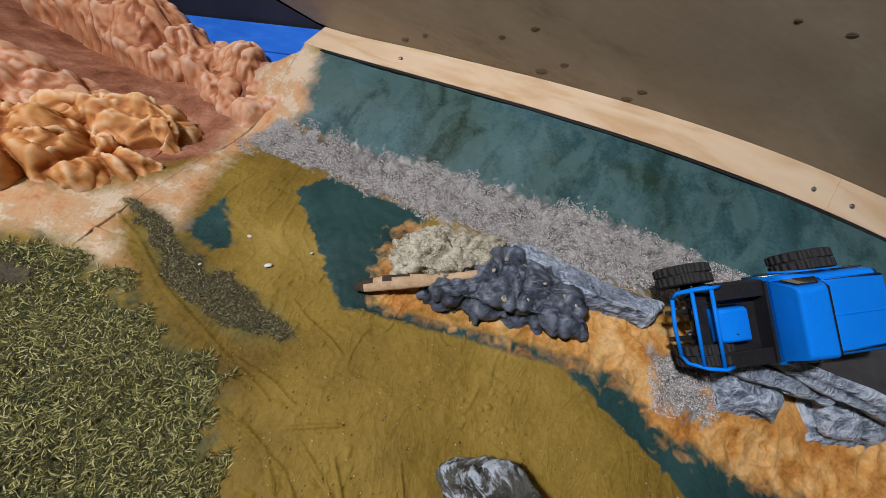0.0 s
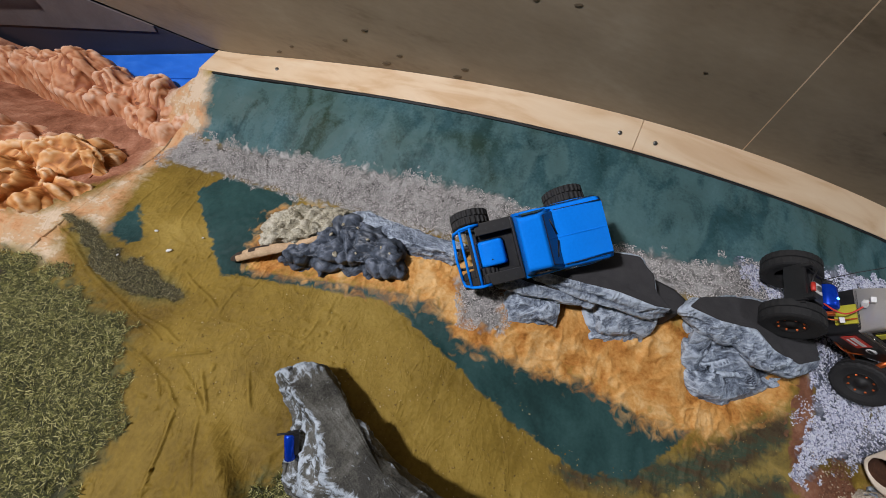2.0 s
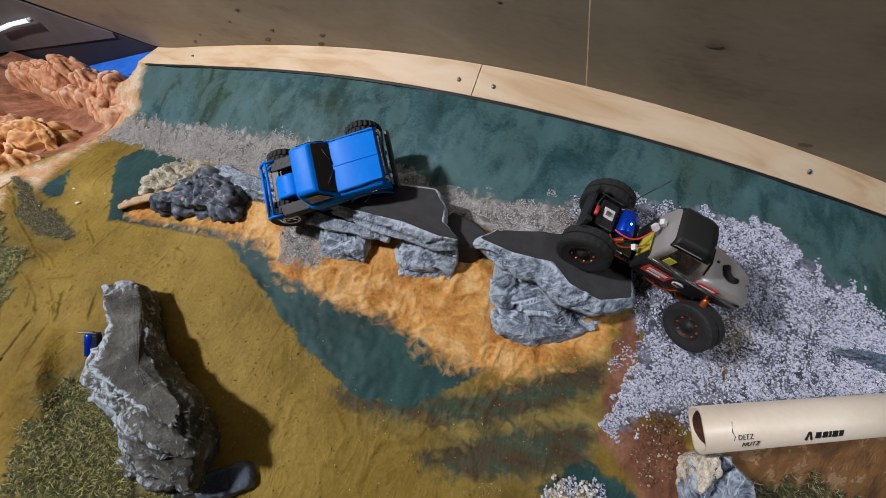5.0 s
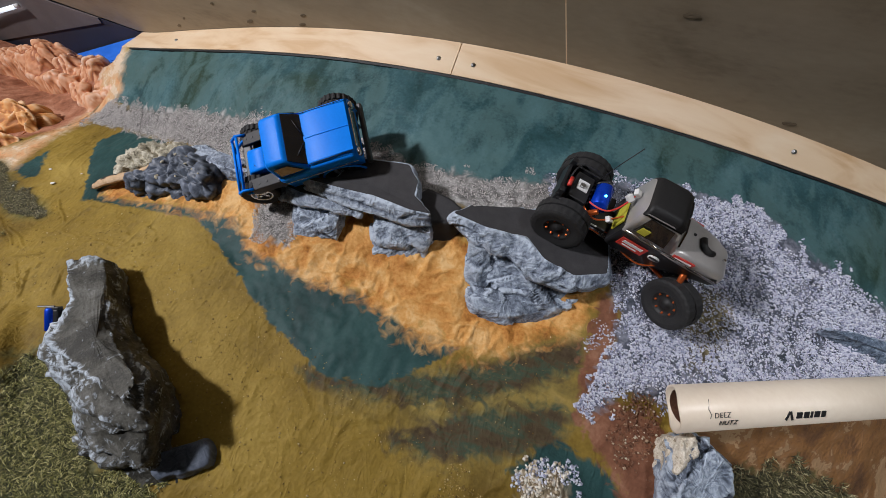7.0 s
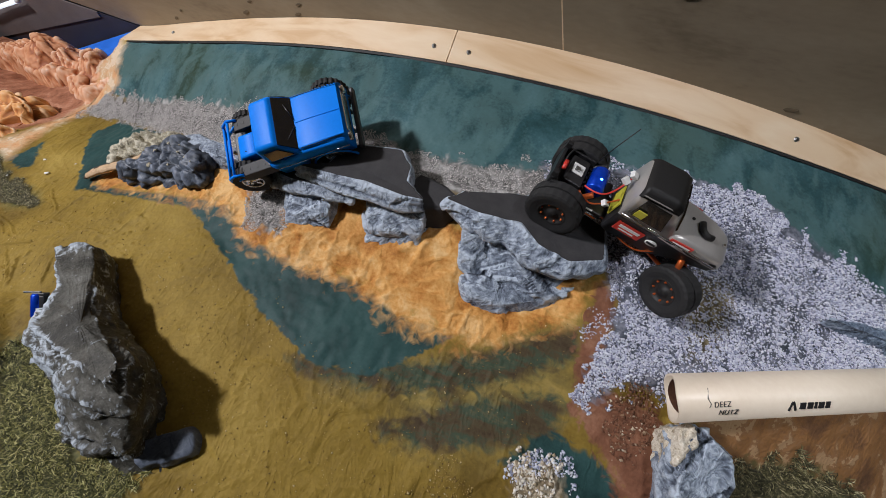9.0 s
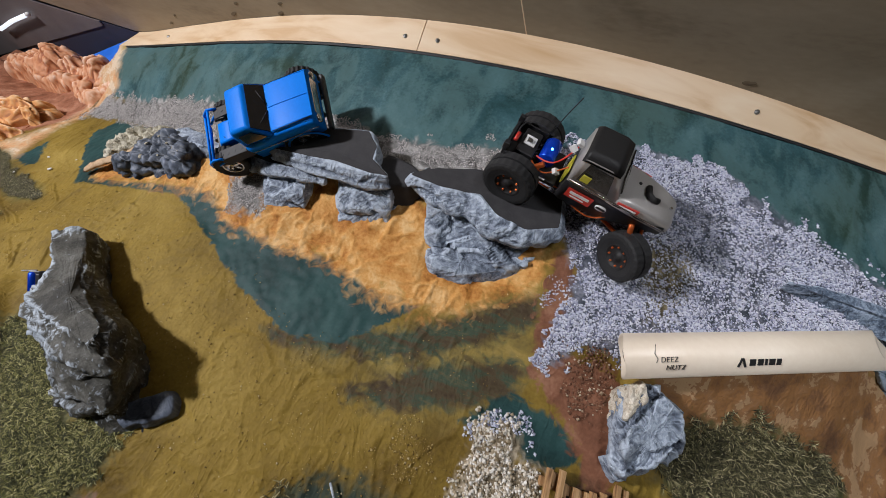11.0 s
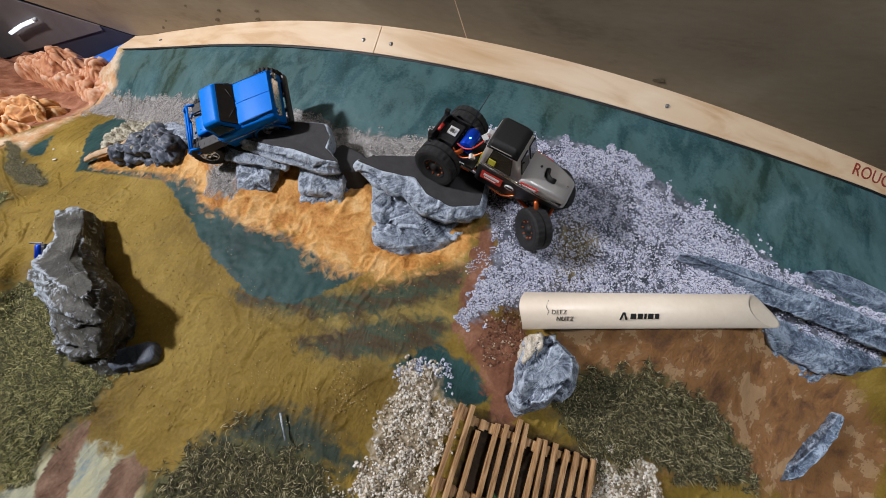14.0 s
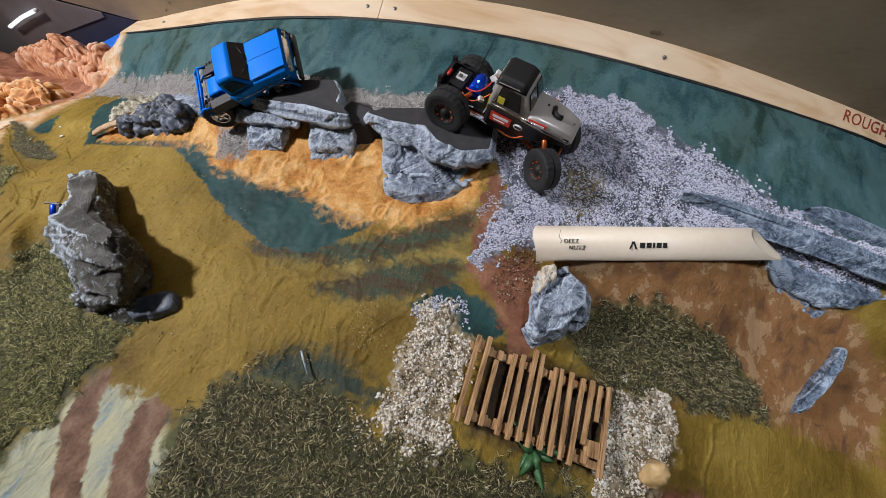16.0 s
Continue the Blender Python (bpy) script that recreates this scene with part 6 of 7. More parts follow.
def blue_truck():
    t = empty("crawler_truck", frame_from((0.634, -0.3445, 0.141), (0.750, -0.2825, 0.192), (-0.043, 0.094, 0.026)))
    WB, R, W, TR = 0.142, 0.0275, 0.022, 0.042
    body = loft(pickup_sections([(-0.004, 0.043, 0.020, 0.052, 0.004, 0.043), (0.028, 0.043, 0.020, 0.052, 0.004, 0.043), (0.036, 0.043, 0.020, 0.0525, 0.004, 0.042), (0.044, 0.043, 0.034, 0.053, 0.005, 0.041), (0.092, 0.043, 0.036, 0.051, 0.006, 0.041), (0.103, 0.043, 0.024, 0.050, 0.006, 0.041), (0.109, 0.042, 0.024, 0.048, 0.005, 0.040)]))
    flat_faced(part("body", body, BLUE, t, "glossy blue lower body shell", True))
    hood = loft([rounded(0.030, 0.037, 0.050, 0.0560, 0.003, 4, 0.036), rounded(0.060, 0.037, 0.050, 0.0562, 0.003, 4, 0.036), rounded(0.108, 0.036, 0.046, 0.0530, 0.003, 4, 0.035)])
    tube([(0.046, 0, 0.0560), (0.060, 0, 0.0561), (0.107, 0, 0.0530)], 0.0009, hood, 8)
    flat_faced(part("hood", hood, BLUE, t, "flat blue bonnet with a centre crease", True))
    for s in (-1, 1):
        part("wiper", tube([(0.0445, s * 0.004, 0.0570), (0.0375, s * 0.024, 0.0650)], 0.0006), BLACK, t, "thin black wiper", True)
    roof = loft([rounded(-0.004, 0.040, 0.049, 0.076, 0.007, 5, 0.034), rounded(0.000, 0.040, 0.049, 0.079, 0.007, 5, 0.034), rounded(0.022, 0.040, 0.049, 0.0788, 0.006, 5, 0.034), rounded(0.026, 0.040, 0.049, 0.0762, 0.005, 5, 0.0345), rounded(0.0435, 0.040, 0.049, 0.0545, 0.002, 5, 0.038)])
    flat_faced(part("cab", roof, BLUE, t, "blue cab with rounded roof", True))
    flat_glass([(0.0425, -0.0345, 0.0558), (0.0425, 0.0345, 0.0558), (0.0275, 0.0315, 0.0744), (0.0275, -0.0315, 0.0744)], 0.0016, PANE, t, "windshield", "dark smoked windscreen")
    for s in (-1, 1):
        flat_glass([(0.003, s * 0.0400, 0.056), (0.037, s * 0.0400, 0.056), (0.024, s * 0.0365, 0.071), (0.004, s * 0.0365, 0.071)][::s], 0.0012, PANE, t, "side_window", "dark smoked side window")
        part("headlight", headlight(s * 0.032), CHROME, t, "round chrome headlight", True)
        part("fender_flare", arch(0.071, s, 0.043, 0.0315, 0.020), BLUE, t)
    part("grille", box(0.108, 0.1105, -0.026, 0.026, 0.032, 0.046, 0.001), CHROME, t, "chrome grille bar")
    part("front_bumper", box(0.112, 0.118, -0.042, 0.042, 0.016, 0.025, 0.002), BLACK, t, "black front bumper")
    bed = box(-0.068, -0.005, -0.040, 0.040, 0.030, 0.034, 0.001)
    box(-0.008, -0.005, -0.040, 0.040, 0.034, 0.050, 0.0006, bed)
    part("bed_floor", bed, BLACK, t, "black cut-down load bed")
    for s in (-1, 1):
        rail = box(-0.056, -0.006, s * 0.0335 - 0.008, s * 0.0335 + 0.008, 0.044, 0.047, 0.001)
        box(-0.056, -0.006, s * 0.0405 - 0.0012, s * 0.0405 + 0.0012, 0.030, 0.046, 0.0006, rail)
        side = part("bed_side", rail, MATT_BLACK, t, "black perforated bed side")
        for x in (-0.050, -0.040, -0.028, -0.016):
            part("bed_hole", lathe([(0.0001, 0.0474), (0.0020, 0.0474), (0.0020, 0.045)], 10, "Z"), INK, side).location = (x, s * 0.034, 0)
    cage = None
    for s in (-1, 1):
        cage = tube([(-0.050, s * 0.040, 0.047), (-0.062, s * 0.040, 0.052), (-0.074, s * 0.039, 0.046), (-0.084, s * 0.036, 0.032), (-0.086, s * 0.030, 0.026)], 0.0020, cage)
        cage = tube([(-0.050, s * 0.040, 0.040), (-0.066, s * 0.039, 0.036), (-0.082, s * 0.036, 0.028)], 0.0018, cage)
    cage = tube([(-0.086, -0.030, 0.026), (-0.088, 0, 0.026), (-0.086, 0.030, 0.026)], 0.0020, cage)
    cage = tube([(-0.062, -0.040, 0.051), (-0.062, 0.040, 0.051)], 0.0018, cage)
    cage = tube([(-0.076, -0.038, 0.043), (-0.076, 0.038, 0.043)], 0.0018, cage)
    part("roll_cage", cage, BLUE, t, "blue tubular rear cage", True)
    cell = loft([rounded(-0.058, 0.018, 0.032, 0.040, 0.003, 4, 0.016), rounded(-0.050, 0.019, 0.032, 0.048, 0.004, 4, 0.017), rounded(-0.028, 0.019, 0.032, 0.048, 0.004, 4, 0.017), rounded(-0.022, 0.018, 0.032, 0.040, 0.003, 4, 0.016)])
    flat_faced(part("fuel_cell", cell, BLUE, t, "blue box moulded in the bed", True))
    rails = box(-0.088, 0.108, -0.016, -0.012, 0.012, 0.020, 0.001)
    box(-0.088, 0.108, 0.012, 0.016, 0.012, 0.020, 0.001, rails)
    box(-0.03, 0.02, -0.014, 0.014, 0.006, 0.018, 0.002, rails)
    part("chassis", rails, BLACK, t, "black ladder chassis")
    for side in (-1, 1):
        part("body_trim", tube([(-0.003, side * 0.0434, 0.0385), (0.040, side * 0.0434, 0.0385), (0.106, side * 0.0425, 0.0385)], 0.0006), CHROME, t, "thin bright trim line", True)
        part("hood_seam", tube([(0.046, side * 0.0352, 0.0563), (0.106, side * 0.0345, 0.0537)], 0.0004), INK, t, "dark bonnet shut line", True)
    for x in (-WB / 2 + 0.010, WB / 2 + 0.002):
        ax = tube([(x, -TR, 0), (x, TR, 0)], 0.005)
        diff = lathe([(0.0001, -0.008), (0.009, -0.006), (0.010, 0), (0.009, 0.006), (0.0001, 0.008)], 14)
        diff.transform(Matrix.Translation((x, 0, 0)))
        ax = join_into(ax, diff)
        part("axle", ax, BLACK, t, "black solid axle", True)
        for s in (-1, 1):
            part("shock", tube([(x * 0.85, s * 0.030, 0.002), (x * 0.70, s * 0.022, 0.030)], 0.0032), BLACK, t, "black shock absorber", True)
            wheel(t, (x, s * TR, 0), R, W, s, "chrome")
    part("drive_link", tube([(-WB / 2, -0.018, -0.004), (0.0, -0.012, 0.010)], 0.002), STEEL, t)
    part("drive_link", tube([(-WB / 2, 0.018, -0.004), (0.0, 0.012, 0.010)], 0.002), STEEL, t)
    settle = Matrix.Translation((-0.003, -0.007, -0.0150)) @ Matrix.Rotation(radians(10), 4, "X")
    for o in t.children:
        if o.name.split(".")[0] not in ("wheel", "axle", "shock", "drive_link"):
            o.matrix_basis = settle @ o.matrix_basis
    tagged(t, "blue model pickup crawler climbing onto rock slabs", "toy truck", "model trucks")


def headlight(y):
    b = lathe([(0.0001, 0.1125), (0.005, 0.112), (0.0058, 0.1105), (0.0058, 0.106)], 16, "X")
    b.transform(Matrix.Translation((0, y, 0.039)))
    return b


def arch(x, s, y, r, depth):
    """A thin wheel-arch lip over a wheel."""
    pts = [(x + r * math.cos(a), s * y, 0.006 + r * math.sin(a)) for a in [math.pi * k / 12 for k in range(13)]]
    return tube(pts, 0.0016)


blue_truck()


def grey_truck():
    t = empty("crawler_truck", frame_from((1.038, -0.262, 0.219), (1.205, -0.289, 0.176), (0.015, 0.081, 0.002)))
    WB, R, W, TR = 0.168, 0.0335, 0.028, 0.0415
    low = loft(pickup_sections([(-0.030, 0.030, 0.010, 0.047, 0.004, 0.031), (-0.024, 0.032, 0.009, 0.047, 0.004, 0.033), (0.030, 0.032, 0.010, 0.047, 0.004, 0.032), (0.060, 0.029, 0.022, 0.043, 0.004, 0.030), (0.094, 0.024, 0.026, 0.038, 0.003, 0.025)]))
    flat_faced(part("lower_body", low, BLACK, t, "black lower body panels", True))
    hood = loft([rounded(0.020, 0.0330, 0.043, 0.0520, 0.006, 5, 0.031), rounded(0.045, 0.0320, 0.040, 0.0530, 0.006, 5, 0.029), rounded(0.075, 0.0285, 0.036, 0.0500, 0.006, 5, 0.025), rounded(0.094, 0.0255, 0.033, 0.0450, 0.006, 5, 0.021), rounded(0.099, 0.022, 0.034, 0.041, 0.003, 5, 0.018)])
    part("hood", hood, SILVER, t, "brushed silver-grey bonnet", True)
    cab = loft([rounded(-0.030, 0.0320, 0.044, 0.0800, 0.010, 5, 0.026), rounded(-0.024, 0.0330, 0.044, 0.0850, 0.010, 5, 0.027), rounded(0.004, 0.0330, 0.044, 0.0860, 0.010, 5, 0.027), rounded(0.016, 0.0330, 0.044, 0.0800, 0.010, 5, 0.027), rounded(0.029, 0.0320, 0.044, 0.0540, 0.004, 5, 0.029)])
    flat_faced(part("cab", cab, SILVER, t, "silver-grey rounded cab", True))
    roof = loft([rounded(-0.0290, 0.0275, 0.0745, 0.0815, 0.006, 4, 0.0255), rounded(-0.024, 0.0285, 0.0765, 0.0864, 0.009, 4, 0.0265), rounded(0.004, 0.0285, 0.0775, 0.0874, 0.009, 4, 0.0265), rounded(0.0145, 0.0275, 0.0765, 0.0822, 0.005, 4, 0.0262)])
    flat_faced(part("roof_panel", roof, MATT_BLACK, t, "matt black roof covering", True))
    for s in (-1, 1):
        flat_glass([(0.0272, s * 0.003, 0.0583), (0.0272, s * 0.026, 0.0570), (0.0182, s * 0.0225, 0.0762), (0.0182, s * 0.003, 0.0770)][::s], 0.0018, PANE, t, "windshield", "dark split windscreen pane")
        flat_glass([(-0.022, s * 0.0331, 0.052), (0.016, s * 0.0333, 0.052), (0.009, s * 0.0288, 0.075), (-0.019, s * 0.0284, 0.075)][::s], 0.0012, PANE, t, "side_window", "dark side window")
        part("window_card", box(-0.019, -0.009, s * 0.0334 - 0.0006, s * 0.0334 + 0.0006, 0.054, 0.064, 0.0002), YELLOW, t, "yellow card behind the window")
        d = part("decal", box(-0.022, 0.010, s * 0.0335 - 0.0004, s * 0.0335 + 0.0004, 0.022, 0.037, 0.0002), RED, t, "red sticker with pale unreadable strokes")
        for k, (x0, x1, z0, z1) in enumerate(((-0.018, 0.006, 0.0295, 0.0335), (-0.016, 0.002, 0.0250, 0.0268))):
            o = part("stroke", box(x0, x1, s * 0.0341 - 0.0004, s * 0.0341 + 0.0004, z0, z1, 0.0001), WHITE, d)
        e = lathe([(0.0001, 0.0006), (0.0062, 0.0006), (0.0062, -0.0004)], 20)
        e.transform(Matrix.Translation((0.022, s * 0.0336, 0.030)) @ Matrix.Diagonal((1.1, s, 0.72, 1)))
        part("round_decal", e, WHITE, t, "white oval sticker", True)
        e = box(0.0165, 0.0275, s * 0.0343 - 0.0003, s * 0.0343 + 0.0003, 0.0285, 0.0315)
        part("decal_bar", e, BLACK, t)
        e = box(0.030, 0.056, s * 0.0316 - 0.0009, s * 0.0316 + 0.0009, 0.0425, 0.0490, 0.0003, None, Matrix.Translation((0, 0, 0)) @ Matrix.Rotation(-s * 0.05, 4, "Z"))
        part("hood_decal", e, RED, t, "red strip sticker with white bar")
        part("hood_decal_bar", box(0.033, 0.053, s * 0.0322 - 0.0010, s * 0.0322 + 0.0010, 0.0447, 0.0468, 0.0001, None, Matrix.Rotation(-s * 0.05, 4, "Z")), WHITE, t)
        part("drip_rail", tube([(-0.028, s * 0.0338, 0.0485), (0.020, s * 0.0342, 0.0485), (0.060, s * 0.0312, 0.0440), (0.094, s * 0.0262, 0.0378)], 0.0008), CHROME, t, "thin bright trim line", True)
    hook = tube([(0.056, 0.006, 0.0548), (0.058, -0.004, 0.0548), (0.064, -0.008, 0.0543), (0.071, -0.006, 0.0533)], 0.0036)
    part("hood_mark", hook, MATT_BLACK, t, "black hook-shaped bonnet catch", True)
    part("hood_mark", lathe([(0.0001, 0.0012), (0.0016, 0.001), (0.002, 0)], 8, "Z"), MATT_BLACK, t).location = (0.046, 0.006, 0.0533)
    part("bonnet_pin", lathe([(0.0001, 0.0012), (0.0016, 0.001), (0.002, -0.001)], 10, "Z"), CHROME, t).location = (0.090, 0.0, 0.0478)
    tray = box(-0.110, -0.036, -0.026, 0.026, 0.014, 0.019, 0.001)
    box(-0.112, -0.108, -0.028, 0.028, 0.014, 0.038, 0.001, tray)
    box(-0.109, -0.070, -0.030, -0.027, 0.014, 0.034, 0.001, tray)
    box(-0.109, -0.070, 0.027, 0.030, 0.014, 0.034, 0.001, tray)
    for s in (-1, 1):
        box(-0.113, -0.106, s * 0.024 - 0.003, s * 0.024 + 0.003, 0.034, 0.045, 0.001, tray)
    part("rear_tray", tray, BLACK, t, "black rear electronics tray")
    rx = box(-0.098, -0.076, -0.020, 0.020, 0.019, 0.036, 0.0015)
    for k in range(5):
        box(-0.0745, -0.0725, -0.016 + k * 0.0075, -0.0125 + k * 0.0075, 0.022, 0.033, 0.0004, rx)
    part("receiver_box", rx, BLACK, t, "black ribbed receiver box")
    part("plate", box(-0.094, -0.080, -0.006, 0.009, 0.036, 0.0375, 0.0006), WHITE, t, "white module with grey switch")
    part("switch", box(-0.091, -0.085, -0.003, 0.003, 0.0375, 0.0400, 0.0006), STEEL, t)
    part("tail_light", tube([(-0.1035, -0.012, 0.041), (-0.1035, 0.000, 0.041)], 0.0026), RED, t, "red plastic tail light", True)
    mot = lathe([(0.0001, -0.016), (0.0095, -0.016), (0.0105, -0.0145), (0.0105, 0.0145), (0.0095, 0.016), (0.0001, 0.016)], 24)
    mot.transform(Matrix.Translation((-0.060, 0.004, 0.032)))
    part("motor", mot, MOTOR_BLUE, t, "anodised blue motor can", True)
    part("indicator", lathe([(0.0001, 0.0018), (0.0014, 0.0012), (0.0016, 0)], 10, "Z"), glow_material(), t, "lit blue indicator", True).location = (-0.060, 0.0, 0.0422)
    for k, (mat_, pts) in enumerate(((COPPER, [(-0.075, -0.018, 0.030), (-0.062, -0.027, 0.026), (-0.046, -0.024, 0.034), (-0.034, -0.016, 0.046)]), (RED, [(-0.072, -0.012, 0.034), (-0.056, -0.022, 0.040), (-0.042, -0.012, 0.050), (-0.036, 0.004, 0.060)]), (WHITE, [(-0.080, -0.022, 0.024), (-0.066, -0.031, 0.022), (-0.050, -0.030, 0.024)]), (COPPER, [(-0.092, -0.028, 0.024), (-0.074, -0.034, 0.018), (-0.056, -0.032, 0.018), (-0.040, -0.028, 0.012)]), (BLACK, [(-0.104, -0.006, 0.038), (-0.108, 0.010, 0.046), (-0.100, 0.020, 0.044)]), (COPPER, [(-0.006, -0.030, 0.008), (0.010, -0.034, 0.006), (0.026, -0.034, 0.010), (0.036, -0.030, 0.020)]))):
        c = bpy.data.curves.new("wire", "CURVE")
        c.dimensions, c.bevel_depth, c.bevel_resolution = "3D", 0.0010, 2
        sp = c.splines.new("NURBS")
        sp.points.add(len(pts) - 1)
        for q, pnt in zip(sp.points, pts):
            q.co = (*pnt, 1)
        sp.use_endpoint_u, sp.order_u = True, 3
        c.materials.append(mat_)
        o = new("wire", c)
        o.parent = t
    for at, rot in (((-0.036, 0.006, 0.064), 0.3), ((-0.040, 0.000, 0.058), -0.4), ((-0.044, -0.022, 0.036), 0.6)):
        part("connector", box(-0.004, 0.004, -0.0035, 0.0035, -0.0025, 0.0025, 0.0005, None, Matrix.Translation(at) @ Euler((0.2, 0.5, rot)).to_matrix().to_4x4()), WHITE, t, "white plug connector")
    part("antenna", tube([(-0.072, 0.024, 0.03), (-0.066, 0.030, 0.065), (-0.060, 0.033, 0.095)], 0.0006), BLACK, t, "thin black aerial", True)
    part("skid", box(-0.036, 0.030, -0.016, 0.016, 0.002, 0.010, 0.002), BLACK, t, "black skid plate")
    part("battery_label", box(-0.0335, -0.0315, -0.022, 0.006, 0.024, 0.046, 0.0003), YELLOW, t, "yellow label on the cab's rear")
    for x in (-WB / 2, WB / 2):
        sg = 1 if x > 0 else -1
        ax = tube([(x, -TR + 0.004, 0), (x, TR - 0.004, 0)], 0.0052)
        part("axle", ax, BLACK, t, "black solid axle", True)
        part("axle_link", tube([(x + sg * 0.010, -0.030, 0.001), (x + sg * 0.010, 0.030, 0.001)], 0.0024), COPPER, t, "orange alloy steering link", True)
        for s in (-1, 1):
            part("lower_link", tube([(x, s * 0.022, -0.002), (x * 0.30, s * 0.014, 0.006)], 0.0024), COPPER, t, "orange alloy suspension link", True)
            part("shock", tube([(x * 0.96, s * 0.030, 0.004), (x * 0.74, s * 0.024, 0.034)], 0.0034), COPPER if s < 0 else BLACK, t, "oil shock absorber", True)
            wheel(t, (x, s * TR, 0), R * (0.95 if x > 0 else 1.0), W * 0.93, s, "black", -0.72 if x > 0 else 0.0)
    lean = Matrix.Translation((-0.02, 0, 0)) @ Matrix.Rotation(radians(3), 4, "Z") @ Matrix.Rotation(radians(-5), 4, "Y") @ Matrix.Translation((0.02, 0, 0))
    for o in t.children:
        if o.name.split(".")[0] not in ("wheel", "axle", "shock", "axle_link", "lower_link"):
            o.matrix_basis = lean @ o.matrix_basis
    tagged(t, "grey and black model crawler with exposed wiring and oversized tyres", "toy truck", "model trucks")


grey_truck()


# ---- loose stones, grass ----
def scatter_in(name, count, seed, ragged=0.02, inset=0.0):
    rng = np.random.RandomState(seed)
    poly = AREAS[name]
    lo, hi = poly.min(0) - 0.01, poly.max(0) + 0.01
    out = np.zeros((0, 2))
    while len(out) < count:
        p = rng.uniform(lo, hi, (count * 2, 2))
        edge = value_noise(p[:, 0], p[:, 1], 0.018, seed) * ragged + value_noise(p[:, 0], p[:, 1], 0.006, seed + 1) * ragged * 0.5
        keep = inside(name, p[:, 0], p[:, 1]) + edge > inset
        if name == "grass_south":
            keep &= inside("smudge", p[:, 0], p[:, 1]) + edge * 0.7 < 0.004
        if name[:6] == "quartz":
            keep &= rng.uniform(0, 1, len(p)) > np.clip(0.45 - 1.2 * value_noise(p[:, 0], p[:, 1], 0.014, 79), 0, 0.9)
        if name == "gravel":
            thin = np.exp(-((p[:, 0] - 1.274) / 0.042) ** 2 - ((p[:, 1] + 0.268) / 0.042) ** 2)
            clump = np.clip(0.34 - 0.7 * value_noise(p[:, 0], p[:, 1], 0.035, 77) - 0.7 * value_noise(p[:, 0], p[:, 1], 0.010, 78), 0, 0.8)
            keep &= rng.uniform(0, 1, len(p)) > np.maximum(0.85 * thin, clump)
        front = low_y(np.maximum(p[:, 0], 0))
        out = np.concatenate([out, p[keep & (p[:, 1] < front)]])
    return out[:count], rng


def joined_mesh(name, verts, faces, size, mat, label, category, smooth=False):
    me = bpy.data.meshes.new(name)
    me.vertices.add(len(verts))
    me.vertices.foreach_set("co", verts.ravel())
    me.loops.add(faces.size)
    me.loops.foreach_set("vertex_index", faces.ravel())
    me.polygons.add(len(faces))
    me.polygons.foreach_set("loop_start", np.arange(len(faces)) * size)
    me.polygons.foreach_set("loop_total", np.full(len(faces), size))
    me.update(calc_edges=True)
    me.materials.append(mat)
    return tagged(new(name, me), label, category, kind="stuff")


def stones(name, where, mat, label, small, big, seed):
    """Angular chips, each a squashed and twisted octahedron with a cut top."""
    vs, fs, base = [], [], 0
    shape = np.array([(1, 0, 0), (0.1, 1, 0), (-1, 0.1, 0), (0, -1, 0), (0.35, 0.3, 0.75), (-0.4, 0.25, 0.7), (0.0, -0.45, 0.72), (0, 0, -0.7)], float)
    tri = np.array([(0, 1, 4), (1, 5, 4), (1, 2, 5), (2, 6, 5), (2, 3, 6), (3, 0, 6), (0, 4, 6), (4, 5, 6), (1, 0, 7), (2, 1, 7), (3, 2, 7), (0, 3, 7)])
    for area_name, count, sink in where:
        p, rng = scatter_in(area_name, count, seed)
        n = len(p)
        s = (small + (big - small) * rng.uniform(0, 1, (n, 1, 1)) ** 1.8) * 0.5
        q = shape[None] * rng.uniform(0.45, 1.45, (n, 8, 3))
        q[:, :, 2] *= 0.75
        a = rng.uniform(0, 2 * np.pi, n)
        tx, ty = rng.uniform(-0.7, 0.7, n), rng.uniform(-0.7, 0.7, n)
        z = q[:, :, 2] + q[:, :, 0] * tx[:, None] * 0.5 + q[:, :, 1] * ty[:, None] * 0.5
        x = q[:, :, 0] * np.cos(a)[:, None] - q[:, :, 1] * np.sin(a)[:, None]
        y = q[:, :, 0] * np.sin(a)[:, None] + q[:, :, 1] * np.cos(a)[:, None]
        w = np.stack([x, y, z], -1) * s
        w[:, :, 0] += p[:, 0:1]
        w[:, :, 1] += p[:, 1:2]
        w[:, :, 2] += (ground(p[:, 0], p[:, 1]) + relief(p[:, 0], p[:, 1]) + rng.uniform(-0.2, 1.0, n) * s[:, 0, 0] * sink)[:, None]
        vs.append(w.reshape(-1, 3))
        fs.append((tri[None] + (np.arange(n) * 8)[:, None, None] + base).reshape(-1, 3))
        base += n * 8
        seed += 5
    return joined_mesh(name, np.concatenate(vs), np.concatenate(fs), 3, mat, label, "gravel")


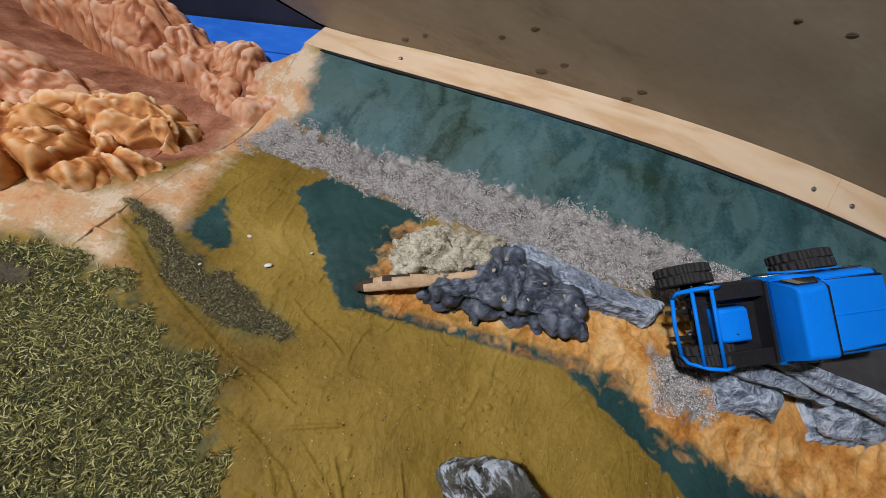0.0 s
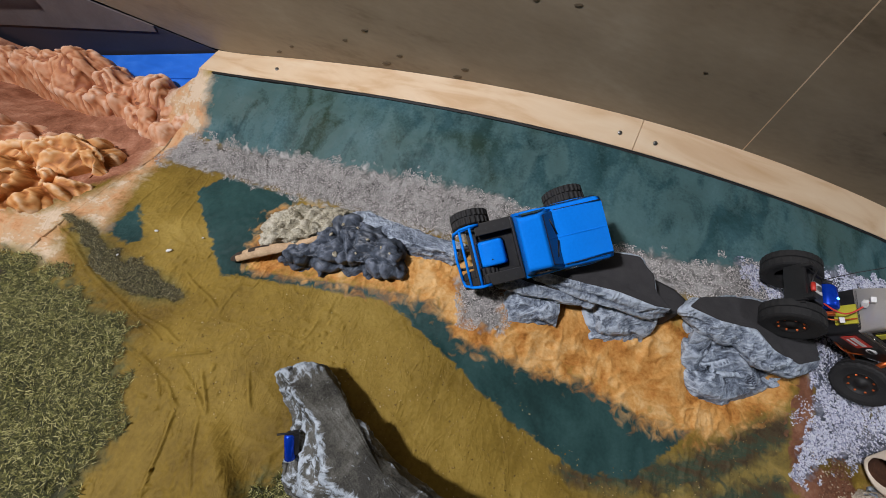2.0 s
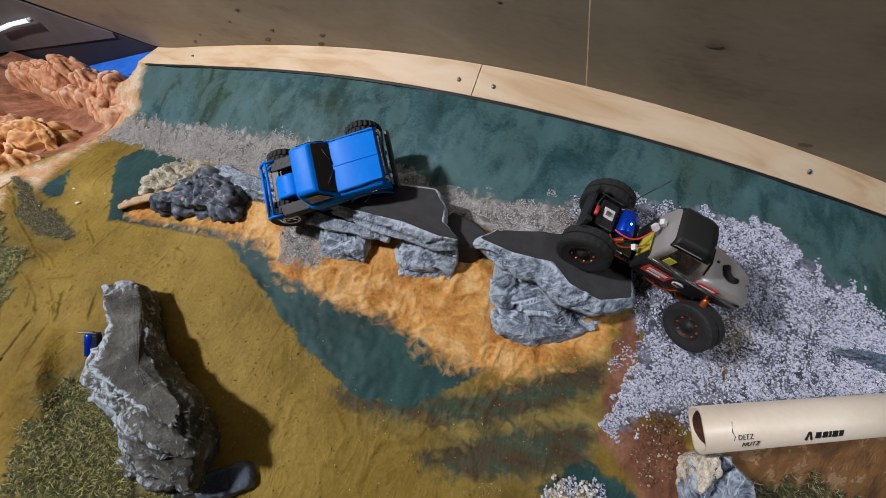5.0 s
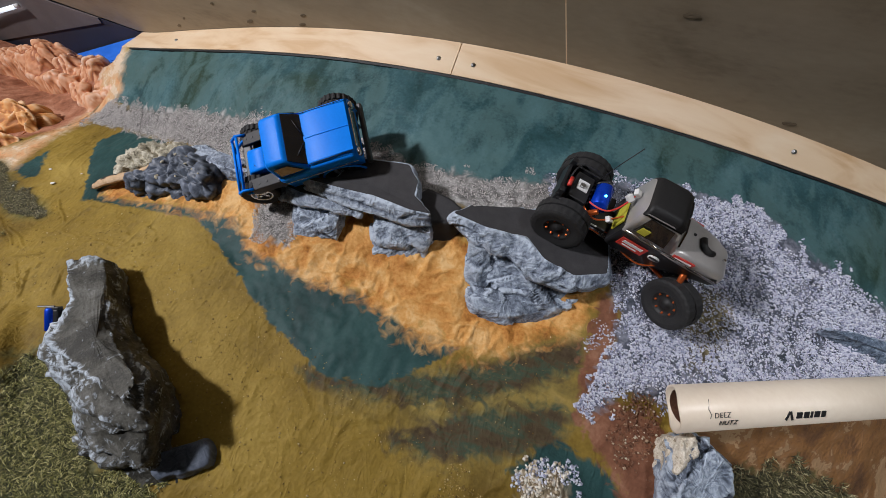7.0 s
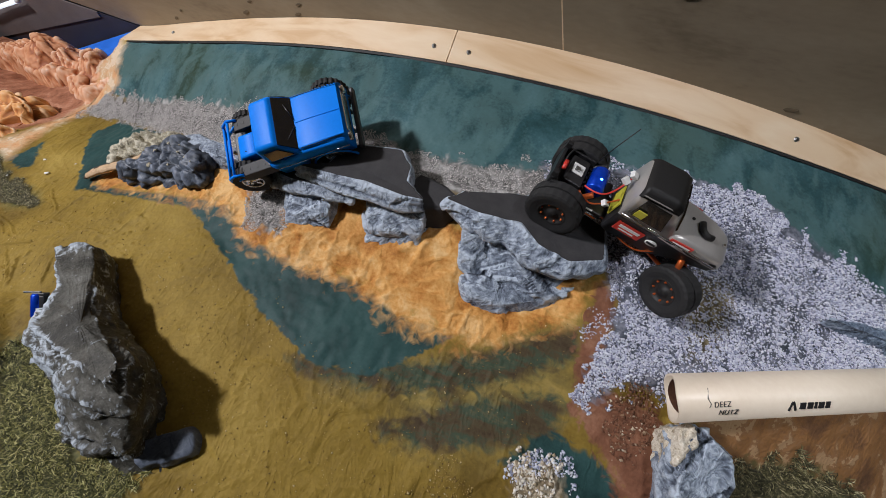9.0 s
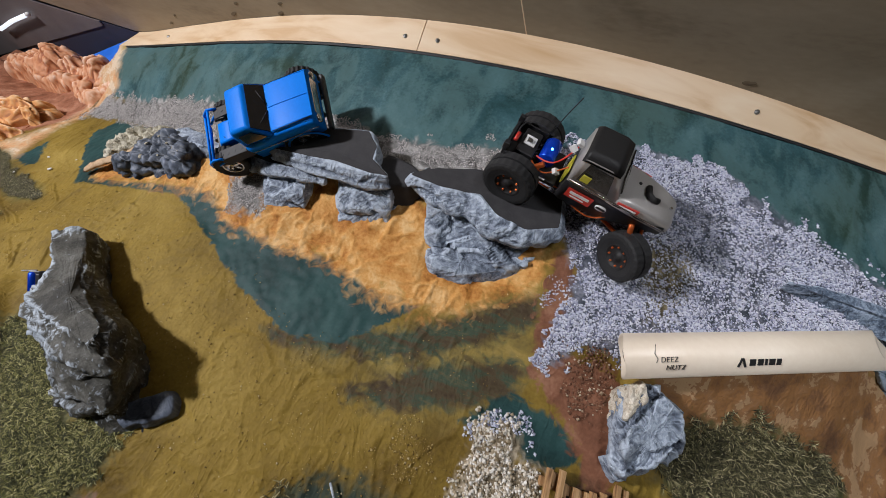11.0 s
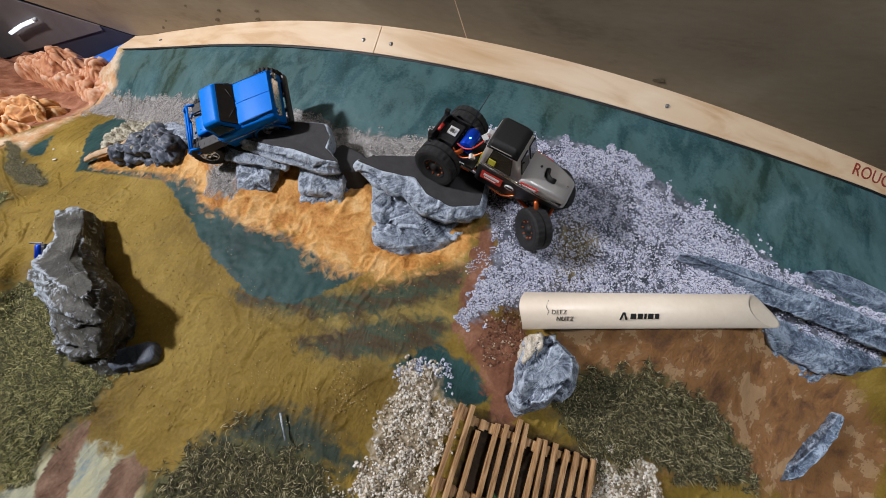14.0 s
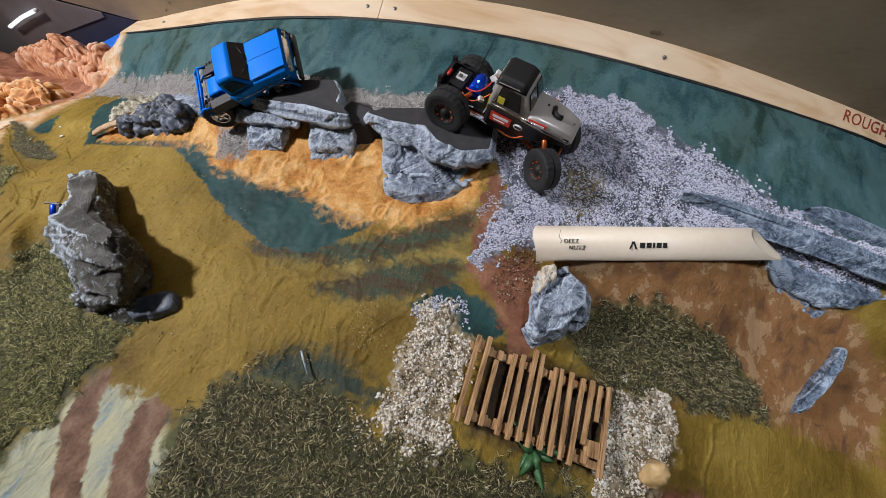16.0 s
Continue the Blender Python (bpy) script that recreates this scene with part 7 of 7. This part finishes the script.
PALE_CHIPS = per_piece("pale_chips", [(0.0, (0.12, 0.13, 0.20)), (0.18, (0.36, 0.38, 0.51)), (0.40, (0.55, 0.57, 0.69)), (1.0, (0.76, 0.77, 0.83))])
GREY_CHIPS = per_piece("grey_chips", [(0.0, (0.19, 0.178, 0.170)), (0.3, (0.42, 0.395, 0.38)), (0.65, (0.57, 0.54, 0.52)), (1.0, (0.76, 0.73, 0.71))])
QUARTZ_CHIPS = per_piece("quartz_chips", [(0.0, (0.16, 0.115, 0.06)), (0.25, (0.46, 0.38, 0.26)), (0.55, (0.70, 0.63, 0.52)), (1.0, (0.86, 0.83, 0.78))])
BROWN_CHIPS = per_piece("brown_chips", [(0.0, (0.14, 0.06, 0.035)), (0.80, (0.24, 0.12, 0.07)), (0.88, (0.34, 0.23, 0.14)), (1.0, (0.66, 0.58, 0.45))])
stones("trail_gravel", [("trail", 40000, 0.7), ("gravel_patch", 3400, 0.8)], GREY_CHIPS, "fine grey gravel strewn along the trail", 0.0011, 0.0026, 21)
area("lavender_patch", (1.10, -0.53), (1.115, -0.505), (1.15, -0.50), (1.165, -0.52), (1.14, -0.535))
stones("white_gravel", [("gravel", 52000, 1.0), ("lavender_patch", 500, 1.0)], PALE_CHIPS, "loose white and lavender-grey gravel", 0.0016, 0.0043, 41)
stones("quartz_gravel", [("quartz_west", 9000, 1.3), ("quartz_east", 7500, 1.3)], QUARTZ_CHIPS, "coarse cream quartz gravel glued in drifts", 0.0014, 0.0054, 61)
area("mouth_rubble", (1.17, -0.42), (1.20, -0.400), (1.23, -0.395), (1.248, -0.42), (1.245, -0.47), (1.20, -0.465))
area("chip_line", (1.135, -0.335), (1.155, -0.325), (1.165, -0.345), (1.14, -0.36))
stones("mouth_rubble", [("mouth_rubble", 800, 1.4)], BROWN_CHIPS, "brown and cream stone crumbs by the pipe mouth", 0.0014, 0.0040, 71)
stones("gravel_trace", [("chip_line", 140, 1.0)], PALE_CHIPS, "short trace of white chips on brown soil", 0.0014, 0.0040, 73)
area("stray", (1.073, -0.678), (1.143, -0.64), (1.172, -0.697), (1.08, -0.731))
area("crumb_patch", (1.006, -0.583), (1.022, -0.555), (1.073, -0.567), (1.074, -0.589), (1.031, -0.601))
stones("stray_chips", [("stray", 420, 1.0)], QUARTZ_CHIPS, "stray cream chips scattered over dark grass", 0.0016, 0.0042, 75)
area("open_sand", (0.12, -0.44), (0.6, -0.42), (0.9, -0.54), (1.1, -0.56), (1.1, -0.68), (0.8, -0.72), (0.5, -0.5), (0.3, -0.62))
stones("sand_crumbs", [("open_sand", 2200, 0.6), ("olive", 160, 0.6), ("crumb_patch", 420, 0.8)], per_piece("crumbs", [(0.0, (0.10, 0.06, 0.018)), (0.5, (0.30, 0.20, 0.055)), (0.85, (0.46, 0.33, 0.12)), (1.0, (0.66, 0.56, 0.36))]), "scattered ochre sand crumbs", 0.0008, 0.0026, 81)


def grass(name, where, mat, label, seed, size=1.0):
    vs, fs, base = [], [], 0
    for area_name, count in where:
        p, rng = scatter_in(area_name, count, seed, 0.010 if area_name == "grass_strip" else 0.024, 0.0)
        n = len(p)
        a = rng.uniform(0, 2 * np.pi, n) + 0.4
        L, W = rng.uniform(0.0032, 0.0078, n) * size, rng.uniform(0.00022, 0.00046, n) * size
        lift = rng.uniform(0.1, 0.75, n)
        d = np.stack([np.cos(a), np.sin(a), np.zeros(n)], -1)
        s = np.stack([-np.sin(a), np.cos(a), np.zeros(n)], -1) * W[:, None]
        o = np.stack([p[:, 0], p[:, 1], ground(p[:, 0], p[:, 1]) + relief(p[:, 0], p[:, 1]) + rng.uniform(-0.0005, 0.002, n)], -1)
        up = np.array([0, 0, 1.0])
        m1 = o + d * (L * 0.5)[:, None] + up * (L * lift * 0.6)[:, None]
        m2 = o + d * L[:, None] + up * (L * lift * 0.75)[:, None]
        v = np.stack([o - s, o + s, m1 + s, m1 - s, m2], 1)
        vs.append(v.reshape(-1, 3))
        k = (np.arange(n) * 5)[:, None, None] + base
        fs.append((np.array([(0, 1, 2), (0, 2, 3), (3, 2, 4)])[None] + k).reshape(-1, 3))
        base += n * 5
        seed += 3
    return joined_mesh(name, np.concatenate(vs), np.concatenate(fs), 3, mat, label, "grass")


GRASS_A = per_piece("static_grass", [(0.0, (0.018, 0.022, 0.007)), (0.45, (0.070, 0.074, 0.018)), (0.74, (0.23, 0.22, 0.058)), (1.0, (0.58, 0.54, 0.24))], 0.6)
GRASS_B = per_piece("dark_static_grass", [(0.0, (0.022, 0.020, 0.009)), (0.5, (0.060, 0.055, 0.024)), (0.80, (0.17, 0.152, 0.068)), (1.0, (0.52, 0.46, 0.26))], 0.6)
grass("grass", [("grass_west", 84000), ("grass_middle", 28000)], GRASS_A, "short olive-green model grass fibres", 101, 1.0)
grass("dark_grass", [("grass_south", 36000), ("grass_east", 15000)], GRASS_B, "dark brown-green model grass fibres", 131, 1.25)
grass("grass_tuft_strip", [("grass_strip", 11000)], GRASS_B, "thin strip of flattened dark olive grass fibres", 151, 0.6)
